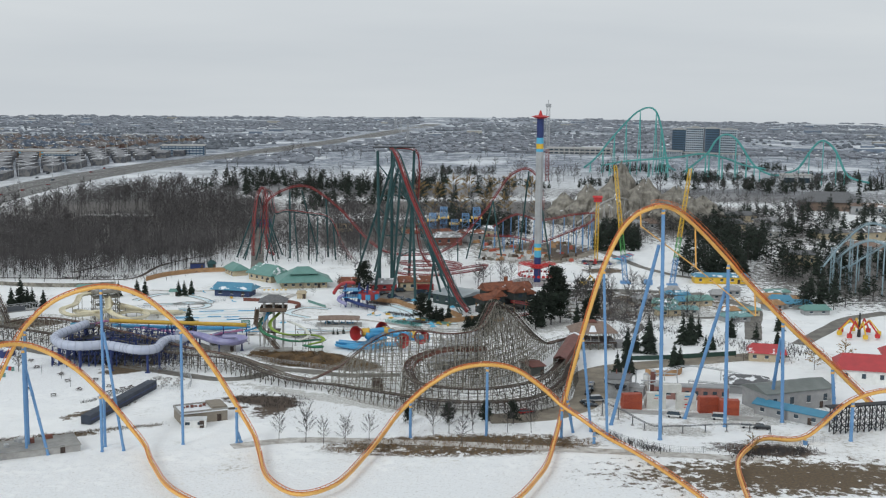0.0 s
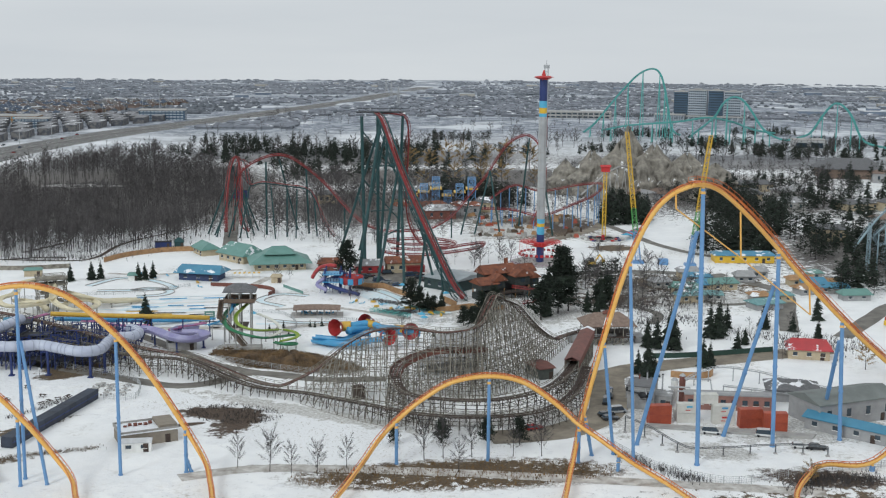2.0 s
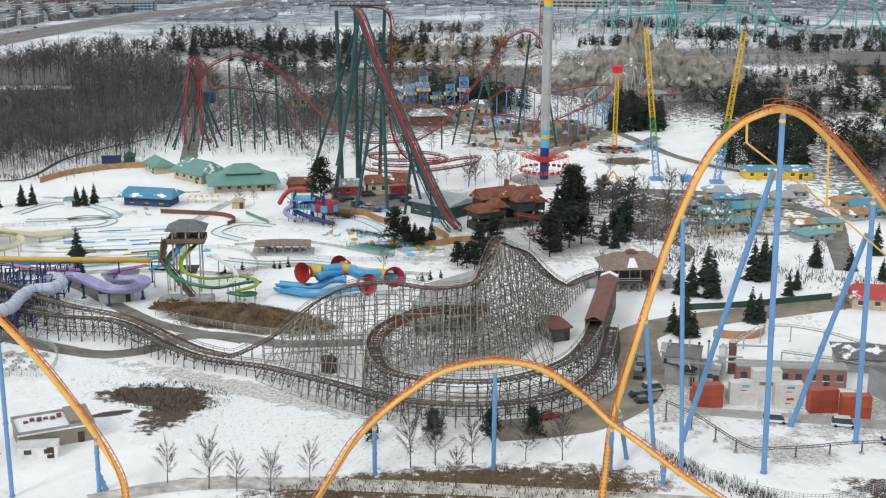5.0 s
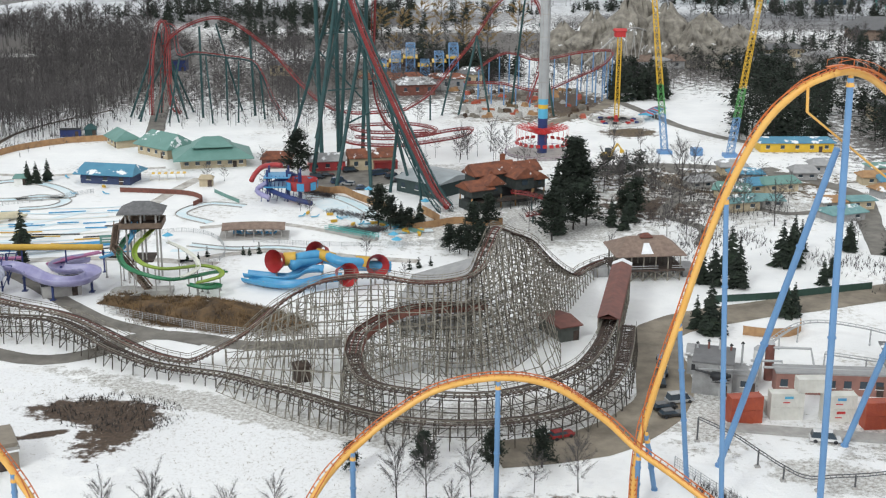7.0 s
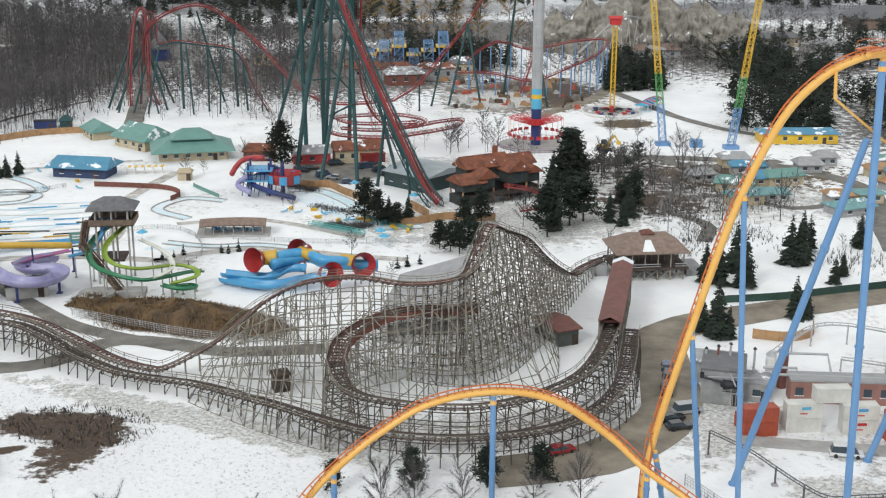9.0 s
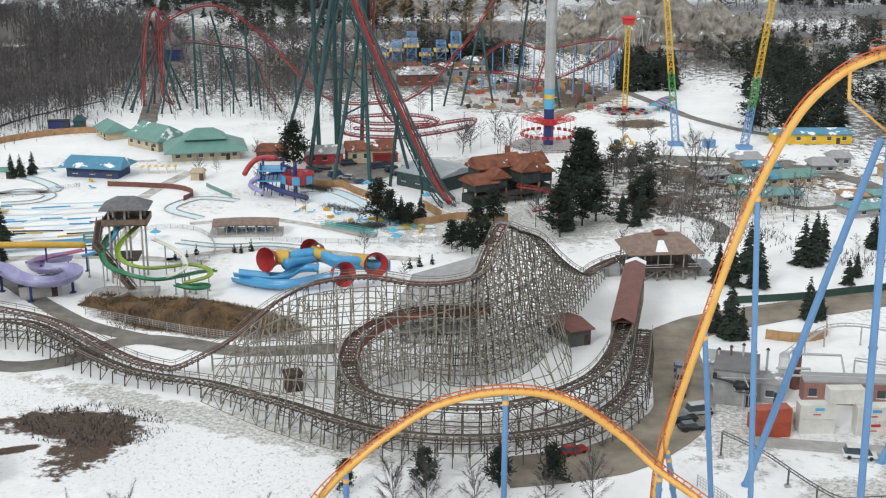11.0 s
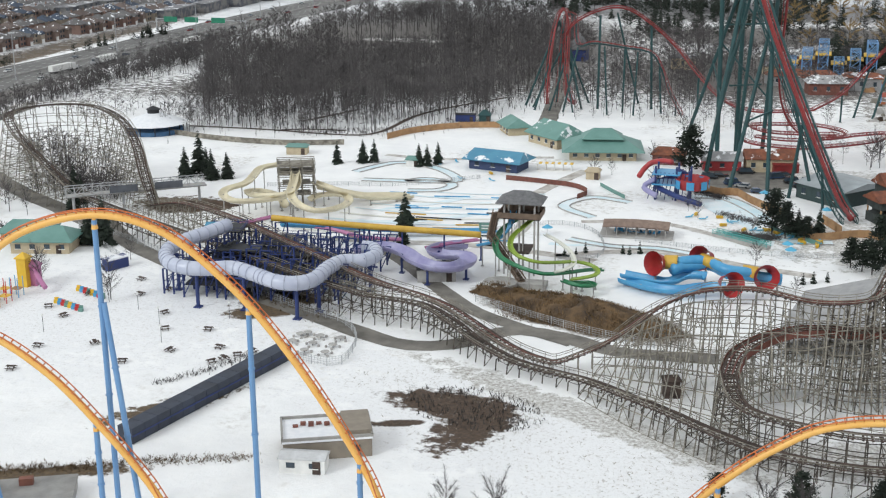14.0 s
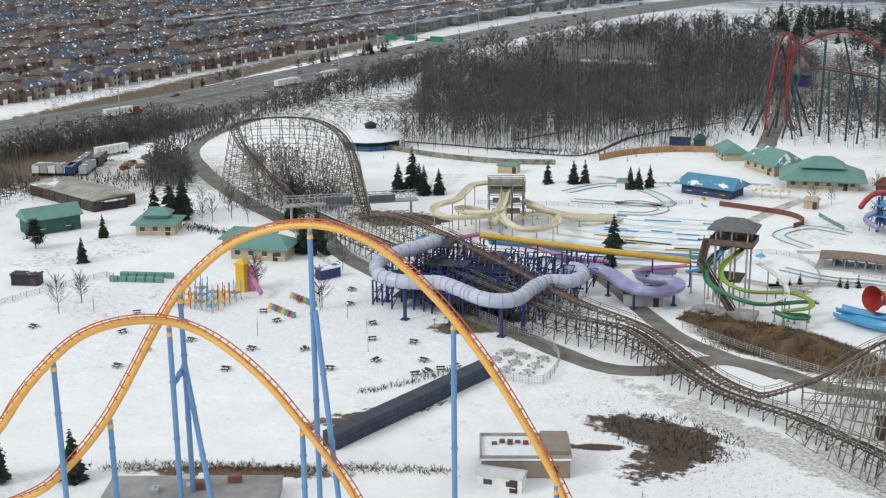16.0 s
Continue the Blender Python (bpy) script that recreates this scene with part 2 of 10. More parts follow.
def snowy(m, scale, lo, hi):
    """Lays snow over a material in patches, by noise in the world's own metres."""
    nt = m.node_tree
    b = nt.nodes["Principled BSDF"]
    base = b.inputs["Base Color"].links[0].from_socket
    n = nt.nodes.new("ShaderNodeTexNoise")
    n.inputs["Scale"].default_value, n.inputs["Detail"].default_value, n.inputs["Roughness"].default_value = scale, 5, 0.6
    nt.links.new(nt.nodes.new("ShaderNodeNewGeometry").outputs["Position"], n.inputs["Vector"])
    r = nt.nodes.new("ShaderNodeMapRange")
    r.inputs["From Min"].default_value, r.inputs["From Max"].default_value = lo, hi
    nt.links.new(n.outputs["Fac"], r.inputs["Value"])
    x = nt.nodes.new("ShaderNodeMix")
    x.data_type = "RGBA"
    nt.links.new(r.outputs["Result"], x.inputs["Factor"])
    nt.links.new(base, x.inputs["A"])
    x.inputs["B"].default_value = (0.80, 0.81, 0.83, 1)
    nt.links.new(x.outputs["Result"], b.inputs["Base Color"])
    return m


# ---- mesh tools ----
class Mesh:
    """Gathers boxes, beams, tubes and plates into one mesh."""

    def __init__(self):
        self.v, self.f, self.smooth = [], [], False

    def add(self, vs, fs):
        k = len(self.v)
        self.v.extend(vs)
        self.f.extend([tuple(i + k for i in q) for q in fs])
        return self

    def box(self, x, y, z, sx, sy, sz, turn=0.0, taper=1.0):
        """A box standing on z, turned by degrees about its middle."""
        c, s = math.cos(radians(turn)), math.sin(radians(turn))
        vs = []
        for h, k in ((0, 1.0), (sz, taper)):
            for a, b in ((-1, -1), (1, -1), (1, 1), (-1, 1)):
                px, py = a * sx / 2 * k, b * sy / 2 * k
                vs.append((x + px * c - py * s, y + px * s + py * c, z + h))
        return self.add(vs, [(3, 2, 1, 0), (4, 5, 6, 7), (0, 1, 5, 4), (1, 2, 6, 5), (2, 3, 7, 6), (3, 0, 4, 7)])

    def beam(self, p, q, w, h=None):
        p, q = Vector(p), Vector(q)
        d = q - p
        if d.length < 1e-6:
            return self
        h = h or w
        side = d.cross(Vector((0, 0, 1)))
        side = side.normalized() if side.length > 1e-4 * d.length else Vector((1, 0, 0))
        up = side.cross(d).normalized()
        a, b = side * (w / 2), up * (h / 2)
        vs = [tuple(e + s1 * a + s2 * b) for e in (p, q) for s1, s2 in ((-1, -1), (1, -1), (1, 1), (-1, 1))]
        return self.add(vs, [(3, 2, 1, 0), (4, 5, 6, 7), (0, 1, 5, 4), (1, 2, 6, 5), (2, 3, 7, 6), (3, 0, 4, 7)])

    def tube(self, path, r, n=6, r1=None, cap=True):
        """A round pipe along a path; r1: its radius at the far end."""
        path = [Vector(p) for p in path]
        r1 = r if r1 is None else r1
        m = len(path)
        vs, fs = [], []
        for i, p in enumerate(path):
            d = (path[min(i + 1, m - 1)] - path[max(i - 1, 0)]).normalized()
            side = d.cross(Vector((0, 0, 1)))
            side = side.normalized() if side.length > 1e-3 else Vector((1, 0, 0))
            up = side.cross(d)
            rr = r + (r1 - r) * i / max(1, m - 1)
            for j in range(n):
                a = 2 * math.pi * j / n
                vs.append(tuple(p + rr * (math.cos(a) * side + math.sin(a) * up)))
        for i in range(m - 1):
            for j in range(n):
                k = (j + 1) % n
                fs.append((i * n + j, i * n + k, i * n + n + k, i * n + n + j))
        if cap:
            fs += [tuple(range(n - 1, -1, -1)), tuple((m - 1) * n + j for j in range(n))]
        return self.add(vs, fs)

    def trough(self, path, r, a0=200, a1=340, n=8, t=0.12):
        """An open flume: the lower part of a pipe, with thickness."""
        path = [Vector(p) for p in path]
        m = len(path)
        vs, fs = [], []
        k = 2 * (n + 1)
        for i, p in enumerate(path):
            d = path[min(i + 1, m - 1)] - path[max(i - 1, 0)]
            d.z *= 0.3
            d.normalize()
            side = d.cross(Vector((0, 0, 1))).normalized()
            up = side.cross(d)
            for rr in (r, r + t):
                for j in range(n + 1):
                    a = radians(a0 + (a1 - a0) * j / n)
                    vs.append(tuple(p + rr * (math.cos(a) * side + math.sin(a) * up)))
        for i in range(m - 1):
            o, e = i * k, (i + 1) * k
            for j in range(n):
                fs.append((o + j, o + j + 1, e + j + 1, e + j))
                fs.append((o + n + 1 + j + 1, o + n + 1 + j, e + n + 1 + j, e + n + 1 + j + 1))
            fs.append((o, e, e + n + 1, o + n + 1))
            fs.append((o + n, o + 2 * n + 1, e + 2 * n + 1, e + n))
        return self.add(vs, fs)

    def plate(self, ring, z0, z1):
        """A slab over an outline."""
        n = len(ring)
        vs = [(x, y, z0) for x, y in ring] + [(x, y, z1) for x, y in ring]
        fs = [tuple(range(n - 1, -1, -1)), tuple(range(n, 2 * n))]
        fs += [(i, (i + 1) % n, n + (i + 1) % n, n + i) for i in range(n)]
        return self.add(vs, fs)

    def ribbon(self, path, w, z, lift=0.0):
        """A flat strip along a plan path, following z of its points where they have it."""
        pts = [Vector((p[0], p[1], (p[2] if len(p) > 2 else 0) + z)) for p in path]
        m = len(pts)
        vs, fs = [], []
        for i, p in enumerate(pts):
            d = pts[min(i + 1, m - 1)] - pts[max(i - 1, 0)]
            d.z = 0
            side = Vector((d.y, -d.x, 0)).normalized()
            ww = w[i] if isinstance(w, list) else w
            vs += [tuple(p - side * ww / 2), tuple(p + side * ww / 2)]
        fs = [(2 * i, 2 * i + 1, 2 * i + 3, 2 * i + 2) for i in range(m - 1)]
        return self.add(vs, fs)

    def gable(self, x, y, z, sx, sy, h, turn=0.0, over=0.5, hip=0.0, t=0.25):
        """A pitched roof on walls sx by sy, ridge along x; hip: how far the ridge's ends draw in."""
        c, s = math.cos(radians(turn)), math.sin(radians(turn))
        a, b = sx / 2 + over, sy / 2 + over
        raw = [(-a, -b, 0), (a, -b, 0), (a, b, 0), (-a, b, 0), (-a + hip, 0, h), (a - hip, 0, h)]
        raw += [(-a, -b, -t), (a, -b, -t), (a, b, -t), (-a, b, -t)]
        vs = [(x + px * c - py * s, y + px * s + py * c, z + pz) for px, py, pz in raw]
        return self.add(vs, [(0, 1, 5, 4), (2, 3, 4, 5), (1, 2, 5), (3, 0, 4), (9, 8, 7, 6), (0, 6, 7, 1), (1, 7, 8, 2), (2, 8, 9, 3), (3, 9, 6, 0)])


def curve(pts, step=1.5, close=False):
    """A smooth path through points, evenly stepped."""
    P = [Vector(p if len(p) == 3 else (*p, 0)) for p in pts]
    n = len(P)
    dense = []
    for i in range(n if close else n - 1):
        p0, p1, p2, p3 = (P[(i - 1) % n], P[i], P[(i + 1) % n], P[(i + 2) % n]) if close else (P[max(i - 1, 0)], P[i], P[i + 1], P[min(i + 2, n - 1)])
        for k in range(16):
            u = k / 16
            dense.append(0.5 * (2 * p1 + (p2 - p0) * u + (2 * p0 - 5 * p1 + 4 * p2 - p3) * u * u + (3 * p1 - p0 - 3 * p2 + p3) * u ** 3))
    dense.append(P[0] if close else P[-1])
    outp, gone = [dense[0]], 0.0
    for a, b in zip(dense, dense[1:]):
        gone += (b - a).length
        if gone >= step:
            outp.append(b)
            gone = 0.0
    if gone > step * 0.3:
        outp.append(dense[-1])
    return outp


def link(name, me, material, smooth=False):
    data = bpy.data.meshes.new(name)
    data.from_pydata([tuple(p) for p in me.v], [], me.f)
    data.materials.append(material)
    if smooth:
        data.shade_smooth()
    return new(name, data)


def part(name, me, material, parent, label="", smooth=False, kind=""):
    ob = link(name, me, material, smooth)
    ob.parent = parent
    return tagged(ob, label, kind=kind)


def thing(name, x=0, y=0, z=0, turn=0.0, label="", category="", group="", kind=""):
    ob = new(name)
    ob.empty_display_size = 0.5
    ob.matrix_basis = pose(x, y, z, 0, 0, turn)
    return tagged(ob, label, category, group, kind)


def twin(ob, name, parent, m=None):
    """A part that shares its mesh with another."""
    o = new(name, ob.data)
    o.parent = parent
    if m is not None:
        o.matrix_basis = m
    return o


# ---- ground, roads and bare patches ----
def lie(x, y):
    """The height of the land: level in and round the park, then falling away slowly to the horizon."""
    u = max(0.0, math.hypot(x, y) - 1150)
    return -0.028 * u * u / (u + 150) + 6 * min(1.0, u / 1500) * noise.noise((x / 900, y / 900, 0))


def make_ground():
    rings = [0, 60, 120, 180, 240, 300, 370, 450, 550, 700, 900, 1050, 1150, 1250, 1400, 1600, 1850, 2100, 2400, 2700, 3000, 3300, 3600, 3900, 4200, 4500, 4780]
    n = 96
    me = Mesh()
    vs = [(0, 0, 0)]
    for r in rings[1:]:
        for k in range(n):
            a = 2 * math.pi * k / n
            x, y = r * math.cos(a), r * math.sin(a)
            vs.append((x, y, lie(x, y)))
    fs = [(0, 1 + k, 1 + (k + 1) % n) for k in range(n)]
    for i in range(len(rings) - 2):
        a, b = 1 + i * n, 1 + (i + 1) * n
        fs += [(a + k, b + k, b + (k + 1) % n, a + (k + 1) % n) for k in range(n)]
    me.add(vs, fs)
    return tagged(link("ground", me, SNOW, True), "snow-covered ground with trodden dirt and far fields", "ground", kind="structure")


make_ground()


def road(name, pts, w, z, material, label, step=4.0, kind="structure"):
    me = Mesh()
    path = [p + Vector((0, 0, lie(p.x, p.y))) for p in curve(pts, step)]
    # ragged edges, where snow is pushed aside
    ws = [w * (1 + 0.10 * noise.noise((p.x * 0.13, p.y * 0.13, 5))) for p in path]
    me.ribbon(path, ws, z)
    return tagged(link(name, me, material), label, "road", kind=kind)


road("road", [(-190, 300), (-165, 275), (-125, 251), (-103, 239.5), (-87, 231), (-76, 227), (-66, 231), (-58, 241), (-47, 240), (-36, 235), (-25, 235), (-15, 236)], 5.5, 0.05, ASPHALT, "wet asphalt service road cleared of snow")
road("road", [(-120, 305), (-98, 285), (-84, 268), (-70, 252), (-58, 244), (-44, 237)], 4.5, 0.06, ASPHALT, "narrow wet service lane beside the flumes")
road("road", [(14, 181), (28, 184), (34.5, 187.5), (42, 195), (47.5, 204), (50, 216), (51, 230), (53, 241), (62, 249), (78, 256), (95, 262), (130, 275)], 11.0, 0.05, MUDROAD, "wide muddy service road round the wooden coaster")
road("road", [(125, 300), (132, 330), (140, 370), (120, 400), (90, 410), (60, 405)], 7, 0.05, ASPHALT, "park path cleared of snow")
road("road", [(-60, 150), (-40, 157), (0, 155), (40, 150), (90, 143)], 5, 0.05, SLUSH, "snowy track with wheel marks")
road("road", [(-97, 452), (-99.3, 467.9), (-108.2, 530.3), (-118.8, 610.4), (-122, 640)], 7, 0.05, ASPHALT, "straight access lane through the woods")
road("road", [(-188, 292), (-210.6, 307.3), (-225, 316.2), (-243.4, 329.8), (-260.6, 343.8), (-280, 361.6), (-293.3, 376.1), (-302, 391), (-308.2, 408.2), (-312, 426), (-314, 450)], 6.5, 0.06, ASPHALT, "curved service road round the coaster's turn")
# the motorway: one broad band of lanes with a barrier along its middle
MOTORWAY = [(-460, 200), (-410, 330), (-378, 450), (-367, 600), (-362, 800), (-350, 950), (-312, 1120), (-258, 1320), (-196, 1700), (-128, 2300), (-30, 3400)]
LANES = mat("grey_lanes", (0.165, 0.162, 0.155), (0.11, 0.107, 0.104), 0.05, 0.8, worldpos=True)
road("road", MOTORWAY, 50, 0.08, LANES, "broad grey motorway with many lanes", 25)
me = Mesh()
line = [p + Vector((0, 0, lie(p.x, p.y))) for p in curve(MOTORWAY, 25)]
for p, q in zip(line, line[1:]):
    me.beam((p.x, p.y, p.z + 0.5), (q.x, q.y, q.z + 0.5), 0.5, 0.9)
tagged(link("barrier", me, mat("barrier_concrete", (0.42, 0.41, 0.40), None, 0.2, 0.8, worldpos=True)), "concrete median barrier of the motorway", "barrier", kind="structure")
PAINT = mat("white_lane_paint", (0.6, 0.6, 0.58), None, 0.3, 0.7, worldpos=True)
for off in (-21, -13.5, -9.5, -5.5, 5.5, 9.5, 13.5, 21):
    me = Mesh()
    side = []
    for i, p in enumerate(line):
        d = line[min(i + 1, len(line) - 1)] - line[max(i - 1, 0)]
        side.append(p + Vector((d.y, -d.x, 0)).normalized() * off)
    solid = abs(off) > 20
    for i, (p, q) in enumerate(zip(side, side[1:])):
        for k in range(1 if solid else 3):
            u = k / 3
            me.ribbon([tuple(p.lerp(q, u)), tuple(p.lerp(q, 1.0 if solid else u + 0.14))], 0.35, 0.12)
    tagged(link("road_marking", me, PAINT), "white lane marking", "road marking", kind="structure")
for pts, w in (([(56.7, 391.0), (74.5, 405.4), (85.1, 412.9), (91.8, 398.1), (106.5, 396.7), (126.1, 405.4)], 5), ([(78, 391), (84.5, 369), (75, 345), (83, 327), (78.3, 310.2)], 4), ([(83.4, 355.8), (97.2, 358.3), (111.5, 343.9), (129.1, 350.2)], 4), ([(141, 292), (160, 320), (178, 345), (200, 360)], 7)):
    road("road", pts, w, 0.06, ASPHALT, "park path cleared of snow")
road("road", [(97, 575), (93.2, 556.9), (84, 530), (70.7, 509.3), (57.9, 490.9), (48, 470)], 6, 0.06, MUDROAD, "brown path past the building site")
road("road", [(92, 545), (96.7, 528), (104, 500), (109, 482), (121.9, 457.2), (140, 440)], 5, 0.07, ASPHALT, "curved park path below the mountain")
for pts in ([(-230, 427.9), (-200.4, 428.7), (-165.2, 426.5), (-155.2, 435.8), (-152.5, 468.8), (-144.8, 490.6), (-127.8, 520.7)], [(-168.3, 434.4), (-184.2, 432.9), (-195.6, 427.2)], [(-191.6, 447.4), (-178.8, 477.7)]):
    road("road", pts, 2.2, 0.06, EARTH, "narrow earth path through the woods")


def berm(cx, cy, rx, ry, h, turn, material, label, seed):
    """A low rounded bank with an uneven outline."""
    me = Mesh()
    n, rows = 96, 12
    c, s = math.cos(radians(turn)), math.sin(radians(turn))
    vs = []
    for i in range(rows):
        u = 1 - i / rows
        for k in range(n):
            a = 2 * math.pi * k / n
            w = u * (1 + 0.35 * noise.noise((math.cos(a) * 2 + seed, math.sin(a) * 2, 0)) + 0.1 * noise.noise((math.cos(a) * 9, math.sin(a) * 9, seed)))
            x, y = rx * w * math.cos(a), ry * w * math.sin(a)
            vs.append((cx + x * c - y * s, cy + x * s + y * c, h * (1 - u * u) * (1 + 0.55 * noise.noise((x * 0.3, y * 0.3, seed)) + 0.3 * noise.noise((x * 0.9, y * 0.9, seed))) + 0.03))
    vs.append((cx, cy, h))
    fs = [(i * n + k, i * n + (k + 1) % n, (i + 1) * n + (k + 1) % n, (i + 1) * n + k) for i in range(rows - 1) for k in range(n)]
    fs += [((rows - 1) * n + k, (rows - 1) * n + (k + 1) % n, rows * n) for k in range(n)]
    me.add(vs, fs)
    return tagged(link("bank", me, material, True), label, "bank", kind="structure")


berm(-46, 254.5, 23, 9, 3.0, -22, BANK, "brown grass bank below the flume tower", 3)
berm(-67.5, 265.5, 5.5, 4.5, 1.4, 10, BANK, "brown grass bank beside the tower stairs", 5)
berm(-170, 317, 11, 6, 1.2, 30, EARTH, "dark earth bank by the footbridge", 7)

def dry_grass(cx, cy, rx, ry, h, turn, n, seed, material):
    """Blades and small dead shrubs all over a bank."""
    rnd = random.Random(seed)
    c, s = math.cos(radians(turn)), math.sin(radians(turn))
    me = Mesh()
    for k in range(n):
        a, u = rnd.uniform(0, 2 * math.pi), math.sqrt(rnd.random()) * 1.05
        x, y = rx * u * math.cos(a), ry * u * math.sin(a)
        if noise.noise((x * 0.25, y * 0.25, seed)) < -0.25:
            continue
        p = Vector((cx + x * c - y * s, cy + x * s + y * c, max(0, h * (1 - u * u)) * 0.9))
        tall = rnd.uniform(0.35, 1.1)
        w = Vector((rnd.uniform(-1, 1), rnd.uniform(-1, 1), 0)).normalized() * rnd.uniform(0.05, 0.16)
        tip = p + Vector((rnd.uniform(-0.5, 0.5), rnd.uniform(-0.5, 0.5), 1)) * tall
        me.add([tuple(p - w), tuple(p + w), tuple(tip)], [(0, 1, 2)])
    tagged(link("dry_grass", me, material), "dead brown grass and shrubs over the bank", "grass", kind="stuff")


STRAW = mat("dead_brown_stalks", (0.235, 0.15, 0.07), (0.075, 0.05, 0.03), 0.25, 0.95, vary=0.35, worldpos=True)
dry_grass(-46, 254.5, 23, 9.5, 3.0, -22, 5200, 61, STRAW)
dry_grass(-67.5, 265.5, 6, 5, 1.4, 10, 900, 62, STRAW)
dry_grass(5, 153, 38, 9, 0.0, 6, 2600, 63, STRAW)
dry_grass(-55, 200, 13, 8, 0.0, -12, 900, 64, BARK)

# ---- the orange steel coaster ----
TRACKED = []


def steel_track(owner, pts, spine_mat, rail_mat, gauge=1.15, spine=0.55, rise=0.82, step=1.1, rail_r=0.1, walk_side=0, walk_mat=None):
    """Box spine, two rails and cross ties along a path. The rails keep above the spine."""
    path = curve(pts, step)
    TRACKED.extend(path)
    m = len(path)
    ties, spine_me, rails = Mesh(), Mesh(), (Mesh(), Mesh())
    sides, ups = [], []
    for i, p in enumerate(path):
        d = (path[min(i + 1, m - 1)] - path[max(i - 1, 0)]).normalized()
        flat = Vector((d.y, -d.x, 0))
        flat = flat.normalized() if flat.length > 0.08 else (sides[-1].copy() if sides else Vector((0, -1, 0)))
        if sides and flat.dot(sides[-1]) < 0:
            flat = -flat
        u = flat.cross(d).normalized()
        if u.z < 0 and abs(d.z) < 0.9:
            u = -u
        sides.append(flat)
        ups.append(u)
    spine_me.tube(path, spine, 8)
    lines = ([], [])
    for i, p in enumerate(path):
        a = p + ups[i] * rise - sides[i] * gauge / 2
        b = p + ups[i] * rise + sides[i] * gauge / 2
        lines[0].append(a)
        lines[1].append(b)
        ties.beam(p, a, 0.1, 0.16)
        ties.beam(p, b, 0.1, 0.16)
    for me, line in zip(rails, lines):
        me.tube(line, rail_r, 5)
    part("spine", spine_me, spine_mat, owner, smooth=True)
    for me in rails:
        part("rail", me, rail_mat, owner, smooth=True)
    part("tie_work", ties, rail_mat, owner, kind="stuff")
    if walk_side:
        for s in (-1, 1):
            deck, hand = Mesh(), Mesh()
            line = [p + ups[i] * rise + sides[i] * s * (gauge / 2 + 0.7) for i, p in enumerate(path)]
            for a, b in zip(line, line[1:]):
                deck.beam(a, b, 0.7, 0.08)
            top = [q + Vector((0, 0, 1.05)) for q in line]
            hand.tube(top, 0.05, 4)
            for q, r in list(zip(line, top))[::2]:
                hand.beam(q, r, 0.06)
            part("catwalk", deck, walk_mat or rail_mat, owner, "steel grating catwalk with stairs")
            part("handrail", hand, walk_mat or rail_mat, owner)
    return path


def column(owner, top, base, r, material, cap_mat=None, label=""):
    """A tubular support with a flange joint and a saddle under the track."""
    me = Mesh()
    a, b = Vector(top), Vector(base)
    d, n = (a - b).normalized(), 10
    side = d.cross(Vector((0, 1, 0))).normalized()
    up = side.cross(d)
    turned = [(0.0, 1.3), (0.3, 1.3), (0.32, 1.0)]
    for k in (0.42, 0.72):
        at = (a - b).length * k
        turned += [(at - 0.15, 1.0), (at - 0.14, 1.25), (at + 0.14, 1.25), (at + 0.15, 1.0)]
    turned.append(((a - b).length, 0.92))
    vs = [tuple(b + d * at + (side * math.cos(2 * math.pi * j / n) + up * math.sin(2 * math.pi * j / n)) * r * w) for at, w in turned for j in range(n)]
    m = len(turned)
    me.add(vs, [(i * n + j, i * n + (j + 1) % n, (i + 1) * n + (j + 1) % n, (i + 1) * n + j) for i in range(m - 1) for j in range(n)] + [tuple(range(n - 1, -1, -1)), tuple((m - 1) * n + j for j in range(n))])
    ob = part("support", me, material, owner, label, smooth=False)
    if cap_mat and min((p - a).length for p in TRACKED) < 2.2:
        cap = Mesh()
        d = (a - b).normalized()
        cap.tube([a - d * 1.3, a + Vector((0, 0, 0.4))], r * 1.15, 8, r * 0.6)
        part("saddle", cap, cap_mat, ob)
    return ob


behemoth = thing("roller_coaster", label="orange steel roller coaster on tall blue tubular supports", category="roller coaster")
T1 = [(-151.8, 122.2, 2.2), (-141.4, 123.6, 2.2), (-131.4, 124.9, 6.3), (-127.3, 128.0, 9.5), (-123.0, 134.4, 17.2), (-118.1, 140.9, 29.9), (-115.1, 144.5, 35.9), (-107.4, 147.3, 42.7), (-95.9, 148.8, 46.0),
      (-86.0, 150.1, 43.9), (-77.8, 151.3, 37.5), (-71.2, 152.1, 30.2), (-64.5, 153.0, 20.4), (-57.8, 153.9, 8.5), (-53.5, 149.0, 3.6), (-50.5, 138.0, 2.2), (-45.0, 116.0, 2.2), (-36.0, 104.0, 2.2),
      (-27.0, 112.0, 2.2), (-21.0, 136.0, 2.2), (-17.0, 152.0, 3.4), (-13.1, 159.9, 7.0), (-7.2, 160.7, 12.9), (-2.5, 161.4, 16.5), (3.9, 162.2, 20.1), (12.9, 163.4, 21.4), (21.5, 164.6, 19.5),
      (29.8, 164.8, 13.8), (34.8, 162.1, 9.8), (39.9, 159.1, 6.9), (47.0, 153.0, 3.2), (54.0, 140.0, 2.2), (61.0, 118.0, 2.2), (66.0, 98.0, 2.2), (69.0, 80.0, 2.2)]
steel_track(behemoth, T1, ORANGE, RAIL)
